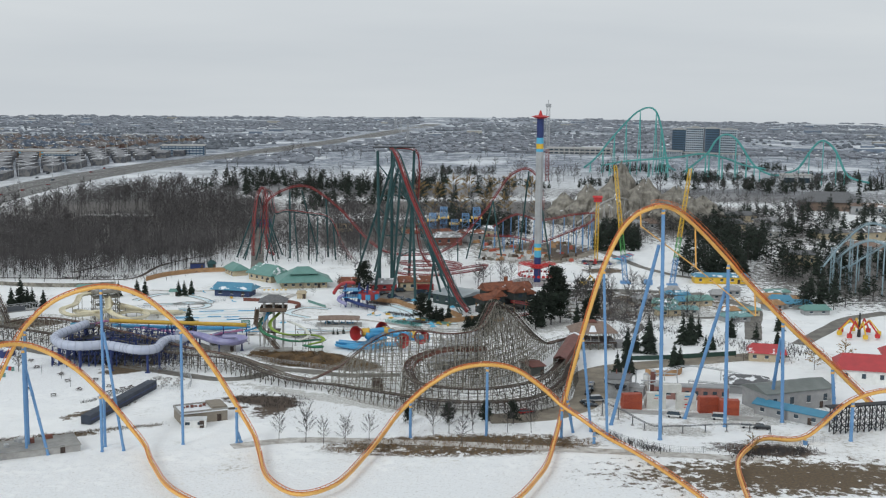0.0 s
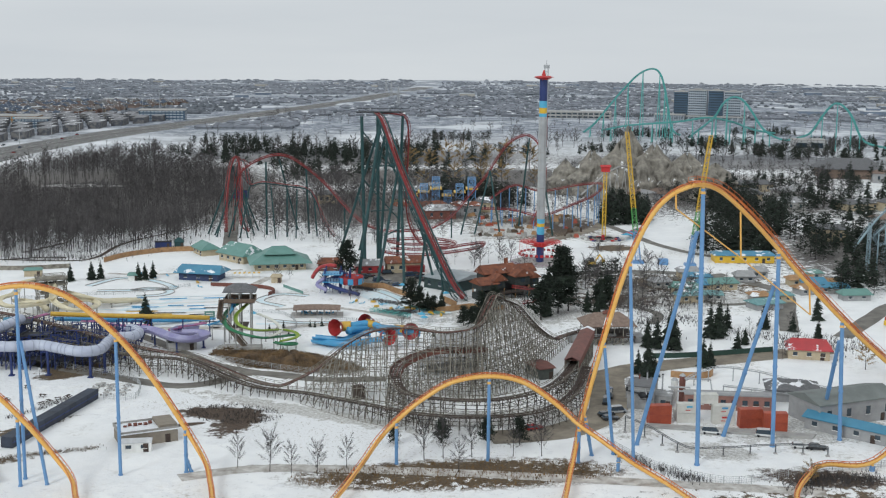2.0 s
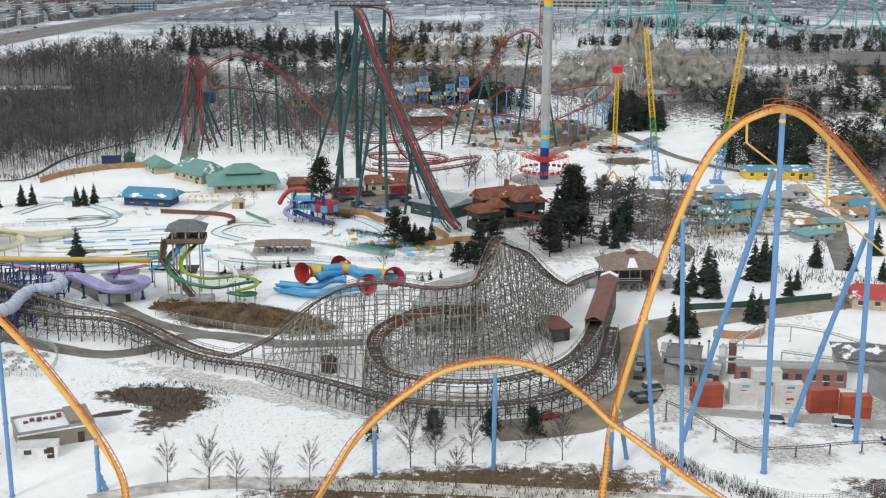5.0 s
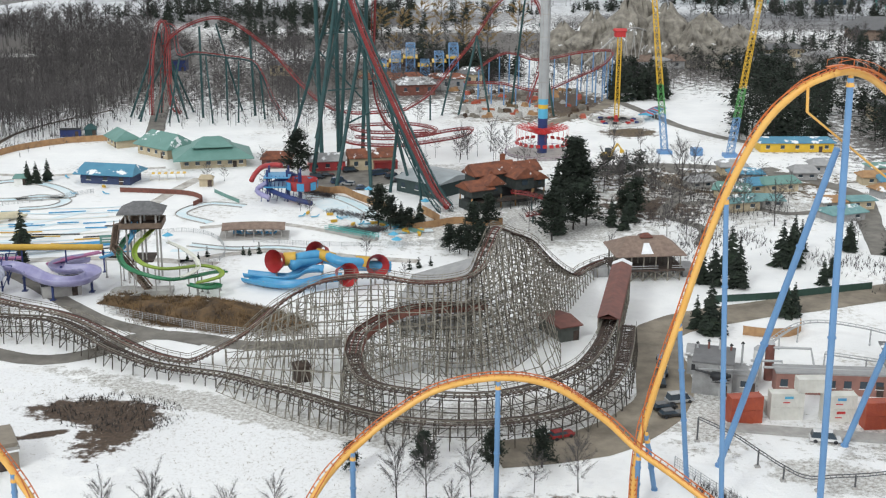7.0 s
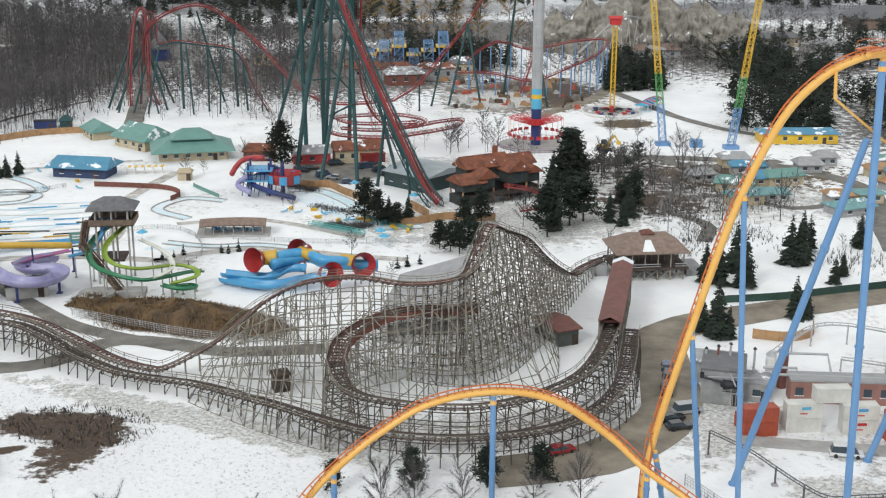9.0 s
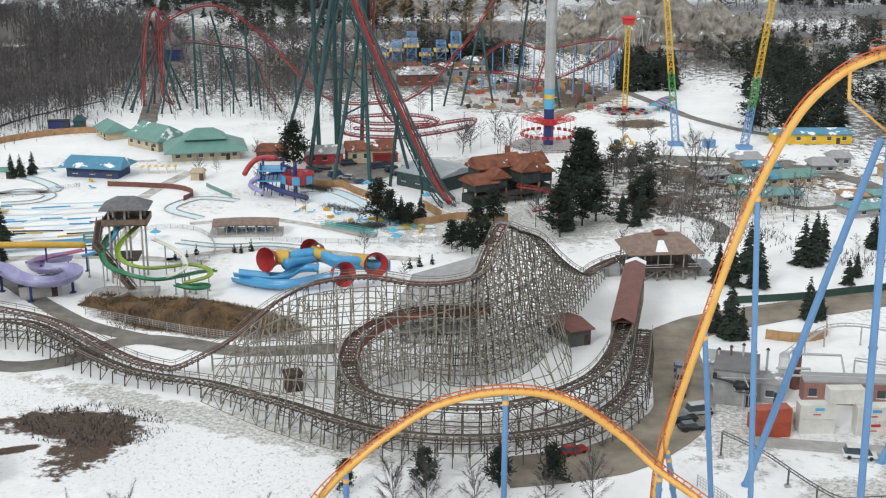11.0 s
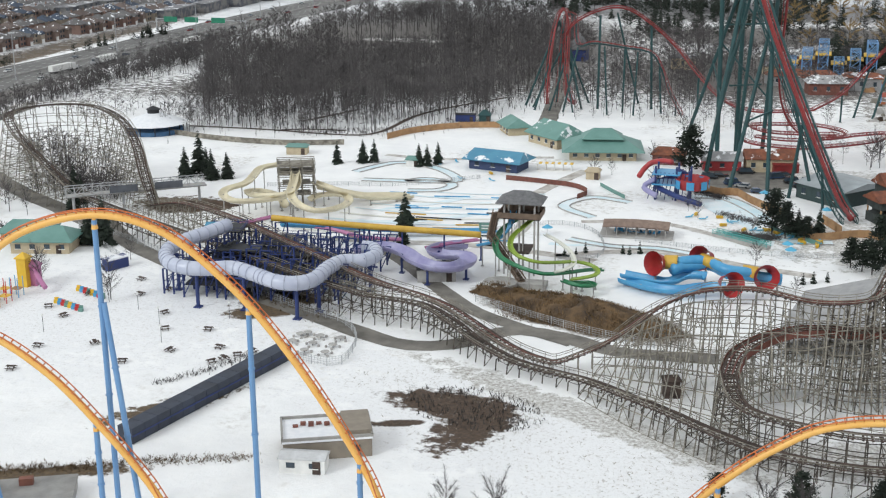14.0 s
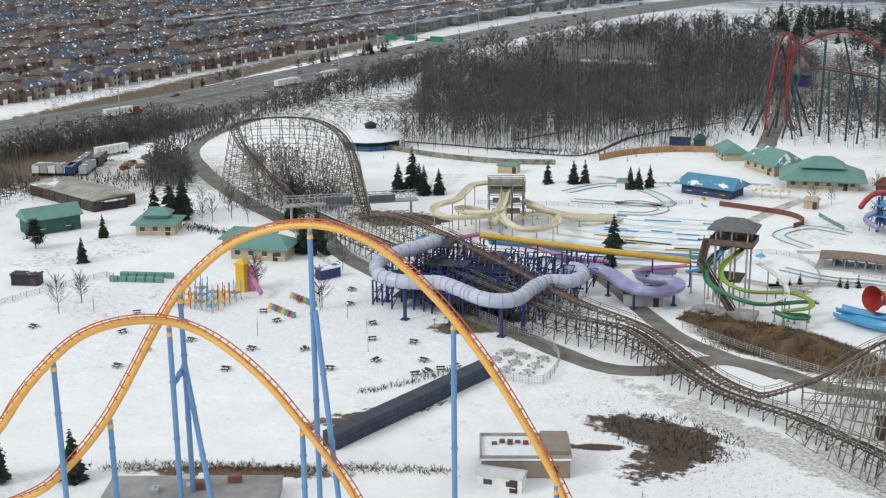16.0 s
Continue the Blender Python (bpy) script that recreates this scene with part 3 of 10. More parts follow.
T2 = [(-147.7, 118.4, 2.6), (-139.4, 119.6, 8.8), (-130.9, 120.6, 19.0), (-127.0, 124.1, 25.8), (-122.7, 130.3, 31.2), (-117.0, 137.5, 32.0), (-110.6, 142.1, 29.4), (-101.7, 143.3, 23.7), (-93.9, 144.2, 15.4),
      (-87.2, 145.1, 6.4), (-82.5, 141.0, 2.6), (-77.0, 126.0, 2.2), (-66.0, 104.0, 2.2), (-46.0, 88.0, 2.2), (-14.0, 82.0, 2.2), (12.0, 92.0, 2.2), (26.0, 122.0, 2.2), (32.0, 150.0, 2.6),
      (36.0, 166.9, 8.4), (40.8, 165.3, 29.9), (45.4, 163.6, 47.8), (50.1, 161.7, 60.2), (54.6, 159.5, 66.4), (59.6, 160.5, 68.6)]
steel_track(behemoth, T2, ORANGE, RAIL)
T2b = [(59.6, 160.5, 68.6), (62.3, 161.6, 68.8), (66.1, 163.8, 67.6), (70.5, 166.4, 64.6), (77.2, 170.7, 58.7), (84.7, 175.3, 51.3), (91.2, 177.4, 44.3), (106.3, 181.4, 29.5), (120.0, 185.0, 17.5),
      (134.7, 188.9, 3.8)]
steel_track(behemoth, T2b, ORANGE, RAIL, walk_side=1)
T3 = [(74.0, 80.0, 2.2), (76.0, 104.0, 2.2), (80.0, 132.0, 2.2), (88.0, 149.0, 2.2), (93.6, 155.7, 2.2), (105.6, 157.7, 2.2), (120.1, 161.6, 12.3), (135.7, 165.6, 14.0), (151.8, 170.2, 5.9)]
steel_track(behemoth, T3, ORANGE, RAIL)
# a slim straight guide tube slung below the lift hill
guide = Mesh()
guide.tube([(55.9, 159.0, 63.4), (74.0, 168.6, 50.1), (94.6, 178.1, 33.9)], 0.17, 6)
for p, q in (((73.3, 168.2, 61.5), (74.0, 168.6, 50.1)), ((55.7, 158.9, 66.9), (55.9, 159.0, 63.4)), ((93.9, 177.9, 41.6), (94.6, 178.1, 33.9))):
    guide.tube([p, q], 0.22, 6)
part("guide_tube", guide, ORANGE, behemoth)

for top, base in (
    ((-125.4, 126.5, 27.9), (-125.4, 126.5, 0.0)), ((-123.0, 134.4, 16.5), (-123.0, 134.4, 0.0)), ((-115.0, 139.7, 30.5), (-115.0, 139.7, 0.0)), ((-115.7, 143.6, 34.4), (-115.7, 143.6, 0.0)), ((-115.6, 143.5, 23.5), (-109.3, 140.4, 0.0)), ((-115.0, 139.7, 21.5), (-116.3, 144.3, 22.7)),
    ((-95.7, 148.8, 45.3), (-95.7, 148.8, 0.0)), ((-95.2, 148.7, 33.2), (-89.5, 145.1, 0.0)), ((-95.3, 144.1, 16.7), (-95.3, 144.1, 0.0)), ((-74.2, 151.7, 33.7), (-74.2, 151.7, 0.0)), ((-59.1, 153.8, 10.5), (-59.1, 153.8, 0.0)), ((-59.1, 153.8, 3.7), (-58.0, 154.3, 0.0)),
    ((-9.4, 160.5, 10.4), (-9.4, 160.5, 0.0)), ((13.0, 163.4, 20.8), (13.0, 163.4, 0.0)), ((35.0, 161.9, 9.5), (35.0, 161.9, 0.0)), ((44.0, 156.6, 3.5), (44.0, 156.6, 0.0)), ((37.0, 166.5, 10.2), (39.0, 167.6, 0.0)), ((40.9, 165.3, 29.6), (44.5, 168.6, 0.0)), ((46.3, 163.3, 50.2), (48.5, 161.8, 0.0)),
):
    column(behemoth, top, base, 0.42, BLUE, ORANGE)
for top, base in (
    ((62.6, 161.6, 67.9), (63.9, 161.0, 0.0)), ((61.8, 162.2, 57.5), (51.5, 176.1, 0.0)), ((85.1, 175.5, 50.0), (86.1, 175.3, 0.0)), ((84.9, 176.6, 42.6), (75.4, 183.6, 0.0)), ((103.8, 180.9, 31.3), (105.0, 180.8, 0.0)), ((103.6, 181.8, 26.1), (105.9, 198.6, 0.0)),
    ((121.1, 185.4, 15.8), (122.5, 184.7, 0.0)), ((120.1, 161.6, 11.7), (120.1, 161.6, 0.0)), ((105.6, 157.7, 1.3), (105.6, 157.7, 0.0)),
):
    column(behemoth, top, base, 0.55, BLUE, ORANGE)


# ---- the wooden coasters ----
POSTS = []


def wood_track(owner, pts, spacing=2.5, level=2.5, half=1.6, fascia=None, batter=0.10, rail_mat=None, tall_outer=True, wood=None):
    """A timber track: bents of posts, ledgers and braces, long ribbons between them, stringers, rails and handrails."""
    path = curve(pts, spacing)
    m = len(path)
    frames = []
    for i, p in enumerate(path):
        d = path[min(i + 1, m - 1)] - path[max(i - 1, 0)]
        s = Vector((d.y, -d.x, 0)).normalized()
        frames.append((p, s))
    long_me, rear = Mesh(), Mesh()
    for i, (p, s) in enumerate(frames):
        me = long_me
        top = p.z - 0.5
        levels = [k * level for k in range(int(top / level) + 1)] + [top]
        if len(levels) > 2 and levels[-1] - levels[-2] < 0.8:
            levels.pop(-2)
        offs = [-half, half]
        if top > 13 and tall_outer:
            offs = [-half - 2.2, -half, half, half + 2.2]

        def at(o, z):
            lean = (top - z) * batter * (1 if o > 0 else -1)
            if abs(o) > half:
                lean *= 1.9
            q = p + s * (o + lean)
            return Vector((q.x, q.y, z))

        for o in offs:
            t2 = top if abs(o) <= half else top * 0.86
            if p.y < 256 and p.x > -50 and len(POSTS) < 300:
                POSTS.append(part("post", Mesh().beam(at(o, 0), at(o, t2), 0.17), wood or OLDWOOD, owner))
            else:
                rear.beam(at(o, 0), at(o, t2), 0.17)
        for k, z in enumerate(levels):
            if z > 0.5:
                me.beam(at(offs[0], min(z, top)), at(offs[-1], min(z, top)), 0.11, 0.13)
            if k + 1 < len(levels):
                z2 = levels[k + 1]
                a, b = (offs[0], offs[-1]) if (k + i) % 2 else (offs[-1], offs[0])
                me.beam(at(a, z), at(b, z2), 0.10)
        if i + 1 < m:
            p2, s2 = frames[i + 1]
            top2 = p2.z - 0.5

            def at2(o, z):
                lean = (top2 - z) * batter * (1 if o > 0 else -1)
                if abs(o) > half:
                    lean *= 1.9
                q = p2 + s2 * (o + lean)
                return Vector((q.x, q.y, z))

            for o in offs:
                for k in range(1, len(levels) - 1):
                    if levels[k] < top2:
                        long_me.beam(at(o, levels[k]), at2(o, levels[k]), 0.11, 0.14)
                for k in range(0, len(levels) - 1):
                    if (i + k) % 4 == 0 and levels[k + 1] < top2:
                        long_me.beam(at(o, levels[k]), at2(o, levels[k + 1]), 0.09)
    part("bracing", long_me, wood or OLDWOOD, owner, kind="stuff")
    if rear.v:
        part("rear_framing", rear, wood or OLDWOOD, owner, kind="stuff")
    fine = curve(pts, 0.9)
    m = len(fine)
    deck, rail_mes, rail_side = Mesh(), (Mesh(), Mesh()), (Mesh(), Mesh())
    prev = None
    for i, p in enumerate(fine):
        d = fine[min(i + 1, m - 1)] - fine[max(i - 1, 0)]
        s = Vector((d.y, -d.x, 0)).normalized()
        a, b = p - s * 1.35, p + s * 1.35
        deck.beam(a + Vector((0, 0, -0.18)), b + Vector((0, 0, -0.18)), 0.34, 0.16)
        row = [p - s * 0.58, p + s * 0.58, p - s * 1.6 + Vector((0, 0, 0.95)), p + s * 1.6 + Vector((0, 0, 0.95)), p - s * 1.2, p + s * 1.2]
        if i % 3 == 0:
            for j, o in ((2, -1.45), (3, 1.45)):
                rail_side[j - 2].beam(p + s * o, row[j], 0.09)
        if prev:
            rail_mes[0].beam(prev[0], row[0], 0.22, 0.2)
            rail_mes[1].beam(prev[1], row[1], 0.22, 0.2)
            for j in (2, 3):
                rail_side[j - 2].beam(prev[j], row[j], 0.08, 0.12)
                low = Vector((0, 0, -0.45))
                rail_side[j - 2].beam(prev[j] + low, row[j] + low, 0.06, 0.1)
            for j in (4, 5):
                deck.beam(prev[j] + Vector((0, 0, -0.05)), row[j] + Vector((0, 0, -0.05)), 0.42, 0.06)
        prev = row
    part("track_deck", deck, DARKWOOD, owner, "dark timber ties and walkway boards")
    for me in rail_mes:
        part("rail", me, rail_mat or DARKWOOD, owner)
    for me in rail_side:
        part("handrail", me, OLDWOOD, owner)
    if fascia:
        for o in (-1.65, 1.65):
            vs = []
            for i in range(m):
                d = fine[min(i + 1, m - 1)] - fine[max(i - 1, 0)]
                s = Vector((d.y, -d.x, 0)).normalized()
                for w, z in ((-0.05, 0.2), (0.05, 0.2), (0.05, 0.2 - fascia), (-0.05, 0.2 - fascia)):
                    vs.append(tuple(fine[i] + s * (o + w) + Vector((0, 0, z))))
            part("fascia", Mesh().add(vs, [(4 * i + j, 4 * i + (j + 1) % 4, 4 * i + 4 + (j + 1) % 4, 4 * i + 4 + j) for i in range(m - 1) for j in range(4)]), REDWOOD, owner)


RUSTRAIL = mat("rusty_red_rails", (0.17, 0.06, 0.045), (0.09, 0.035, 0.03), 0.7, 0.6, worldpos=True)
wooden = thing("wooden_roller_coaster", label="grey weathered timber roller coaster with dark rails", category="roller coaster")
wood_track(wooden, [(-176.8, 305.5, 3), (-160, 292, 8), (-140, 279, 9), (-120, 266, 8.2), (-106, 257, 7.4), (-90.2, 246.8, 6.4), (-77.6, 242, 5.5), (-70.6, 238, 5), (-62.4, 231.1, 4), (-54, 224.5, 2.8), (-47, 221.2, 2.2), (-43.5, 221.2, 2.4), (-36, 222.9, 5.8), (-32.8, 223.3, 8), (-25.7, 225.2, 13.5),
                    (-17.8, 223.4, 18), (-8.4, 225.2, 18.5), (1.1, 222.5, 18), (8.3, 220.7, 19), (12.5, 221.2, 20.6), (14.8, 224.9, 24), (17, 227.9, 27.6), (20, 230.5, 26), (24, 236, 23), (29, 246, 16), (34, 258, 9.5), (39, 270, 4.5), (43, 280, 3), (49, 288, 2.6), (57, 292, 3)], rail_mat=RUSTRAIL, tall_outer=False)


def raking_fan(owner, top, foot, n, rows, sag, wood=None):
    """The outer frame of the high turn: raking posts with ledgers that sweep down and out like a skirt."""
    tp, ft = curve(top, 0.5), curve(foot, 0.5)
    pick = lambda line, u: line[min(len(line) - 1, int(u * (len(line) - 1) + 0.5))]
    grid = []
    for i in range(n + 1):
        u = i / n
        a, b = pick(tp, u), pick(ft, u)
        col = []
        for k in range(rows + 1):
            v = k / rows
            h = v ** sag
            col.append(Vector((a.x + (b.x - a.x) * h, a.y + (b.y - a.y) * h, a.z + (b.z - a.z) * v)))
        grid.append(col)
    ledgers = Mesh()
    for i, col in enumerate(grid):
        part("raking_post", Mesh().tube(col, 0.12, 4), wood or OLDWOOD, owner)
        if i:
            for k in range(rows + 1):
                ledgers.beam(grid[i - 1][k], col[k], 0.14)
                if k < rows and (i + k) % 3 == 0:
                    ledgers.beam(grid[i - 1][k], col[k + 1], 0.11)
    part("ledger_work", ledgers, wood or OLDWOOD, owner, kind="stuff")


raking_fan(wooden, [(6, 219.5, 18), (10, 219.2, 19.5), (13.6, 221, 22), (16, 224.5, 25), (18.5, 226.5, 26)], [(5, 213, 0), (9.5, 210.5, 0), (15, 209, 0), (21, 209.5, 0), (26.5, 212.5, 0)], 11, 9, 1.5)
raking_fan(wooden, [(-33, 221.5, 7.5), (-25.7, 223.5, 12.8), (-17.8, 221.5, 16.5), (-11, 222.8, 17)], [(-38, 210, 0), (-27.4, 200, 0), (-19.9, 194.2, 0), (-11.8, 189, 0)], 14, 8, 1.05)
raking_fan(wooden, [(-30, 222.5, 10), (-22, 222.5, 15), (-14, 222, 17)], [(-32, 216, 0), (-23, 213, 0), (-14, 210.5, 0)], 9, 6, 1.0)
raking_fan(wooden, [(18.5, 226.5, 26), (21.5, 230.5, 24), (25, 237, 20.5), (28.5, 244.5, 16)], [(26.5, 212.5, 0), (29.5, 220, 0), (31, 230, 0), (32, 240, 0)], 8, 8, 1.2)
raking_fan(wooden, [(-11, 222.8, 17), (-4, 222.8, 17.5), (2, 221, 17.5), (6, 219.5, 18)], [(-11.8, 189, 0), (-6, 191.5, 0), (0, 197, 0), (5, 212, 0)], 9, 9, 1.0)
# inner frame of the high turn, shaded by its darker timber colour
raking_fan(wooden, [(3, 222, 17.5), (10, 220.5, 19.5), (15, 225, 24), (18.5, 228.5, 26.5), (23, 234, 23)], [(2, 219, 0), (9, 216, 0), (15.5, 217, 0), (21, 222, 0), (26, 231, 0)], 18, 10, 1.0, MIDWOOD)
wood_track(wooden, [(14.6, 224, 13.2), (10.6, 223, 13), (1, 221.6, 13), (-5.2, 219.2, 12), (-10.1, 212.2, 11), (-11.3, 203.9, 10)], fascia=1.2, rail_mat=RUSTRAIL, tall_outer=False)
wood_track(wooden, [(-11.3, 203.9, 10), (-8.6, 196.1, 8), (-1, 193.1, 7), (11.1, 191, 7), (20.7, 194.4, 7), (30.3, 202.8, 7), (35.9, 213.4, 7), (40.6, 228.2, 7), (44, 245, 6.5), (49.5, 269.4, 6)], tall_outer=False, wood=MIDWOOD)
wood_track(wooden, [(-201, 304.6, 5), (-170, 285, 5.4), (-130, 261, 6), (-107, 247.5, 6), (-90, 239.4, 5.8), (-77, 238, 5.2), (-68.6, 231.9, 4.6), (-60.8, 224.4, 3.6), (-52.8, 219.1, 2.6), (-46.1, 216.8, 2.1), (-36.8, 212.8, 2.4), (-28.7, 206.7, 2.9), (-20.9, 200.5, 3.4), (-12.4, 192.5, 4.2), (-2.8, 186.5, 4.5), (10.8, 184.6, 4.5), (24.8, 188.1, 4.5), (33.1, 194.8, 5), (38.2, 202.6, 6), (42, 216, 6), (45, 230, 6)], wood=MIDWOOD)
wood_track(wooden, [(-176.8, 305.5, 3), (-180.5, 308, 10), (-190, 320, 18), (-203, 333, 22), (-216, 338, 24), (-229, 334, 24), (-234.5, 325, 23), (-228, 317, 19), (-215, 311, 12), (-201, 304.6, 5)], spacing=3.2, level=3.0, tall_outer=False, batter=0.22)


# ---- trees ----
def bare_tree_mesh(seed, h, spread, limbs=9, forks=5, twigs=7, tw=0.045, first=0.28, light=False, rise=(0.16, 0.30), girth=0.017):
    """Trunk and limbs; then the fine twigs as a mesh of their own."""
    rnd = random.Random(seed)
    wood, fine = Mesh(), Mesh()
    lean = Vector((rnd.uniform(-0.04, 0.04), rnd.uniform(-0.04, 0.04), 1))
    wood.tube([(0, 0, -0.2), lean * h * 0.3, lean * h * 0.62, lean * h * 0.92], h * girth, 6, h * 0.004, cap=False)
    for k in range(limbs):
        u = first + (0.86 - first) * k / limbs
        a = k * 2.4 + rnd.uniform(-0.5, 0.5)
        start = lean * h * u
        reach = spread * (1.05 - 0.75 * u) * rnd.uniform(0.75, 1.15)
        end = start + Vector((math.cos(a) * reach, math.sin(a) * reach, h * rnd.uniform(*rise)))
        mid = start.lerp(end, 0.5) + Vector((0, 0, -0.03 * h))
        wood.tube([start, mid, end], h * 0.009 * (1.2 - u), 4, h * 0.0025, cap=False)
        for j in range(forks):
            s = start.lerp(end, 0.3 + 0.7 * (j + 0.5) / forks)
            b = a + rnd.uniform(-1.3, 1.3)
            ln = reach * rnd.uniform(0.3, 0.6)
            e = s + Vector((math.cos(b) * ln, math.sin(b) * ln, h * rnd.uniform(0.06, 0.17)))
            if light:
                w = Vector((-math.sin(b), math.cos(b), 0.3)) * h * 0.004
                wood.add([tuple(s - w), tuple(s + w), tuple(e)], [(0, 1, 2)])
            else:
                wood.tube([s, e], h * 0.0022, 3, h * 0.0008, cap=False)
            for i in range(twigs):
                q = s.lerp(e, rnd.uniform(0.15, 1.0))
                c = b + rnd.uniform(-2.4, 2.4)
                l2 = h * rnd.uniform(0.05, 0.12)
                tip = q + Vector((math.cos(c) * l2 * 0.7, math.sin(c) * l2 * 0.7, l2 * rnd.uniform(0.35, 1.0)))
                w = Vector((-math.sin(c), math.cos(c), rnd.uniform(-0.5, 0.5))) * tw
                fine.add([tuple(q - w), tuple(q + w), tuple(tip)], [(0, 1, 2)])
    return wood, fine


def grove_tree_mesh(seed, h, r, twigs=150, tw=0.06, base=0.42, limbs=9, girth=0.009, lift=(0.08, 0.2)):
    """A slender forest tree: a tall bare trunk and a rounded crown of fine twigs."""
    rnd = random.Random(seed)
    wood, fine = Mesh(), Mesh()
    lean = Vector((rnd.uniform(-0.05, 0.05), rnd.uniform(-0.05, 0.05), 1))
    wood.tube([(0, 0, -0.2), lean * h * 0.45, lean * h * 0.93], h * girth, 5, h * 0.0022, cap=False)
    heart = lean * h * (base + (1 - base) * 0.45)
    arms = []
    for k in range(limbs):
        u = base + (0.80 - base) * (k + rnd.random()) / limbs
        a = k * 2.4 + rnd.uniform(-0.5, 0.5)
        start = lean * h * u
        reach = r * rnd.uniform(0.55, 1.0) * (1.15 - 0.6 * (u - base) / (1 - base))
        end = start + Vector((math.cos(a) * reach, math.sin(a) * reach, h * rnd.uniform(*lift)))
        w = Vector((-math.sin(a), math.cos(a), 0.2)) * h * 0.0045
        wood.add([tuple(start - w), tuple(start + w), tuple(end)], [(0, 1, 2)])
        arms.append((start, end))
    arms.append((lean * h * 0.6, lean * h))
    for k in range(twigs):
        p, q = arms[rnd.randrange(len(arms))]
        at = p.lerp(q, rnd.uniform(0.25, 1.0))
        out = (at - heart)
        out.z *= 0.6
        d = (out.normalized() + Vector((rnd.uniform(-1, 1), rnd.uniform(-1, 1), rnd.uniform(-0.35, 1.1)))).normalized()
        tip = at + d * h * rnd.uniform(0.06, 0.15)
        w = d.cross(Vector((rnd.uniform(-1, 1), rnd.uniform(-1, 1), rnd.uniform(-1, 1)))).normalized() * tw * rnd.uniform(0.5, 1.2)
        fine.add([tuple(at - w), tuple(at + w), tuple(tip)], [(0, 1, 2)])
    return wood, fine


def fir_mesh(seed, h, r, tiers=13, arms=10, gaps=0.12):
    """Drooping sprays of needles in tiers, ragged at the edge."""
    rnd = random.Random(seed)
    trunk, needles = Mesh(), Mesh()
    trunk.tube([(0, 0, -0.2), (0, 0, h * 0.97)], h * 0.017, 6, 0.03, cap=False)
    for t in range(tiers):
        u = t / tiers
        z = h * (0.08 + 0.90 * u)
        rr = r * (1 - u) ** 0.85 * rnd.uniform(0.85, 1.1) + 0.12
        for k in range(arms):
            if rnd.random() < gaps:
                continue
            a = 2 * math.pi * (k + rnd.random() * 0.7) / arms + t
            l = rr * rnd.uniform(0.72, 1.15)
            d = Vector((math.cos(a), math.sin(a), 0))
            s = Vector((-math.sin(a), math.cos(a), 0))
            w = max(0.18, l * 0.36)
            z = h * (0.08 + 0.90 * u) + rnd.uniform(-0.55, 0.55) * h / tiers
            root = Vector((0, 0, z + l * 0.18))
            m1 = d * l * 0.55 + Vector((0, 0, z + l * 0.02 + rnd.uniform(-0.1, 0.1)))
            tip = d * l + Vector((0, 0, z - l * 0.24))
            dip = Vector((0, 0, -0.22 * l))
            needles.add([tuple(root), tuple(m1 + s * w + dip), tuple(tip), tuple(m1 - s * w + dip), tuple(m1)], [(0, 4, 1), (1, 4, 2), (2, 4, 3), (3, 4, 0)])
            for i in range(2):
                q = d * l * rnd.uniform(0.3, 0.9) + s * rnd.uniform(-w, w) + Vector((0, 0, z))
                e = q + Vector((rnd.uniform(-0.5, 0.5), rnd.uniform(-0.5, 0.5), -rnd.uniform(0.3, 0.7))) * l * 0.4
                f = q + Vector((rnd.uniform(-0.5, 0.5), rnd.uniform(-0.5, 0.5), rnd.uniform(0, 0.2))) * l * 0.4
                needles.add([tuple(q), tuple(e), tuple(f)], [(0, 1, 2)])
    return trunk, needles


def pine_mesh(seed, h, r, clumps=46, leaves=56):
    """A broad, uneven pine: a bare lower trunk and many clumps of needles on limbs."""
    rnd = random.Random(seed)
    trunk, needles = Mesh(), Mesh()
    trunk.tube([(0, 0, -0.2), (0.1, 0, h * 0.5), (0, 0.1, h * 0.95)], h * 0.022, 6, 0.05, cap=False)
    for k in range(clumps):
        u = 0.2 + 0.78 * (k + rnd.random()) / clumps
        a = rnd.uniform(0, 2 * math.pi)
        l = r * (1.15 - u) ** 0.7 * rnd.uniform(0.35, 1.05)
        c = Vector((math.cos(a) * l, math.sin(a) * l, h * u))
        trunk.beam((0, 0, h * u - 0.25 * l), c, 0.12)
        size = r * rnd.uniform(0.30, 0.46)
        for i in range(leaves):
            q = c + Vector((rnd.gauss(0, 0.55), rnd.gauss(0, 0.55), rnd.gauss(0, 0.30))) * size
            e = q + Vector((rnd.uniform(-1, 1), rnd.uniform(-1, 1), rnd.uniform(-0.4, 0.6))) * size * 0.6
            f = q + Vector((rnd.uniform(-1, 1), rnd.uniform(-1, 1), rnd.uniform(-0.4, 0.6))) * size * 0.6
            needles.add([tuple(q), tuple(e), tuple(f)], [(0, 1, 2)])
    return trunk, needles


def tree_thing(name, meshes, crown_mat, label, category="tree", group=""):
    ob = thing(name, label=label, category=category, group=group)
    part("trunk", meshes[0], BARK, ob)
    part("crown", meshes[1], crown_mat, ob)
    return ob


def plant(model, spots, seed, lo=0.85, hi=1.15):
    """The first spot takes the model itself, the others copies, each turned and sized a little differently."""
    rnd = random.Random(seed)
    for i, (x, y, *s) in enumerate(spots):
        k = (s[0] if s else 1.0) * rnd.uniform(lo, hi)
        m = pose(x, y, 0, 0, 0, rnd.uniform(0, 360))
        ob = model if i == 0 else copy_thing(model, m)
        ob.matrix_basis = m @ Matrix.Diagonal((k, k, k * rnd.uniform(0.92, 1.1), 1))


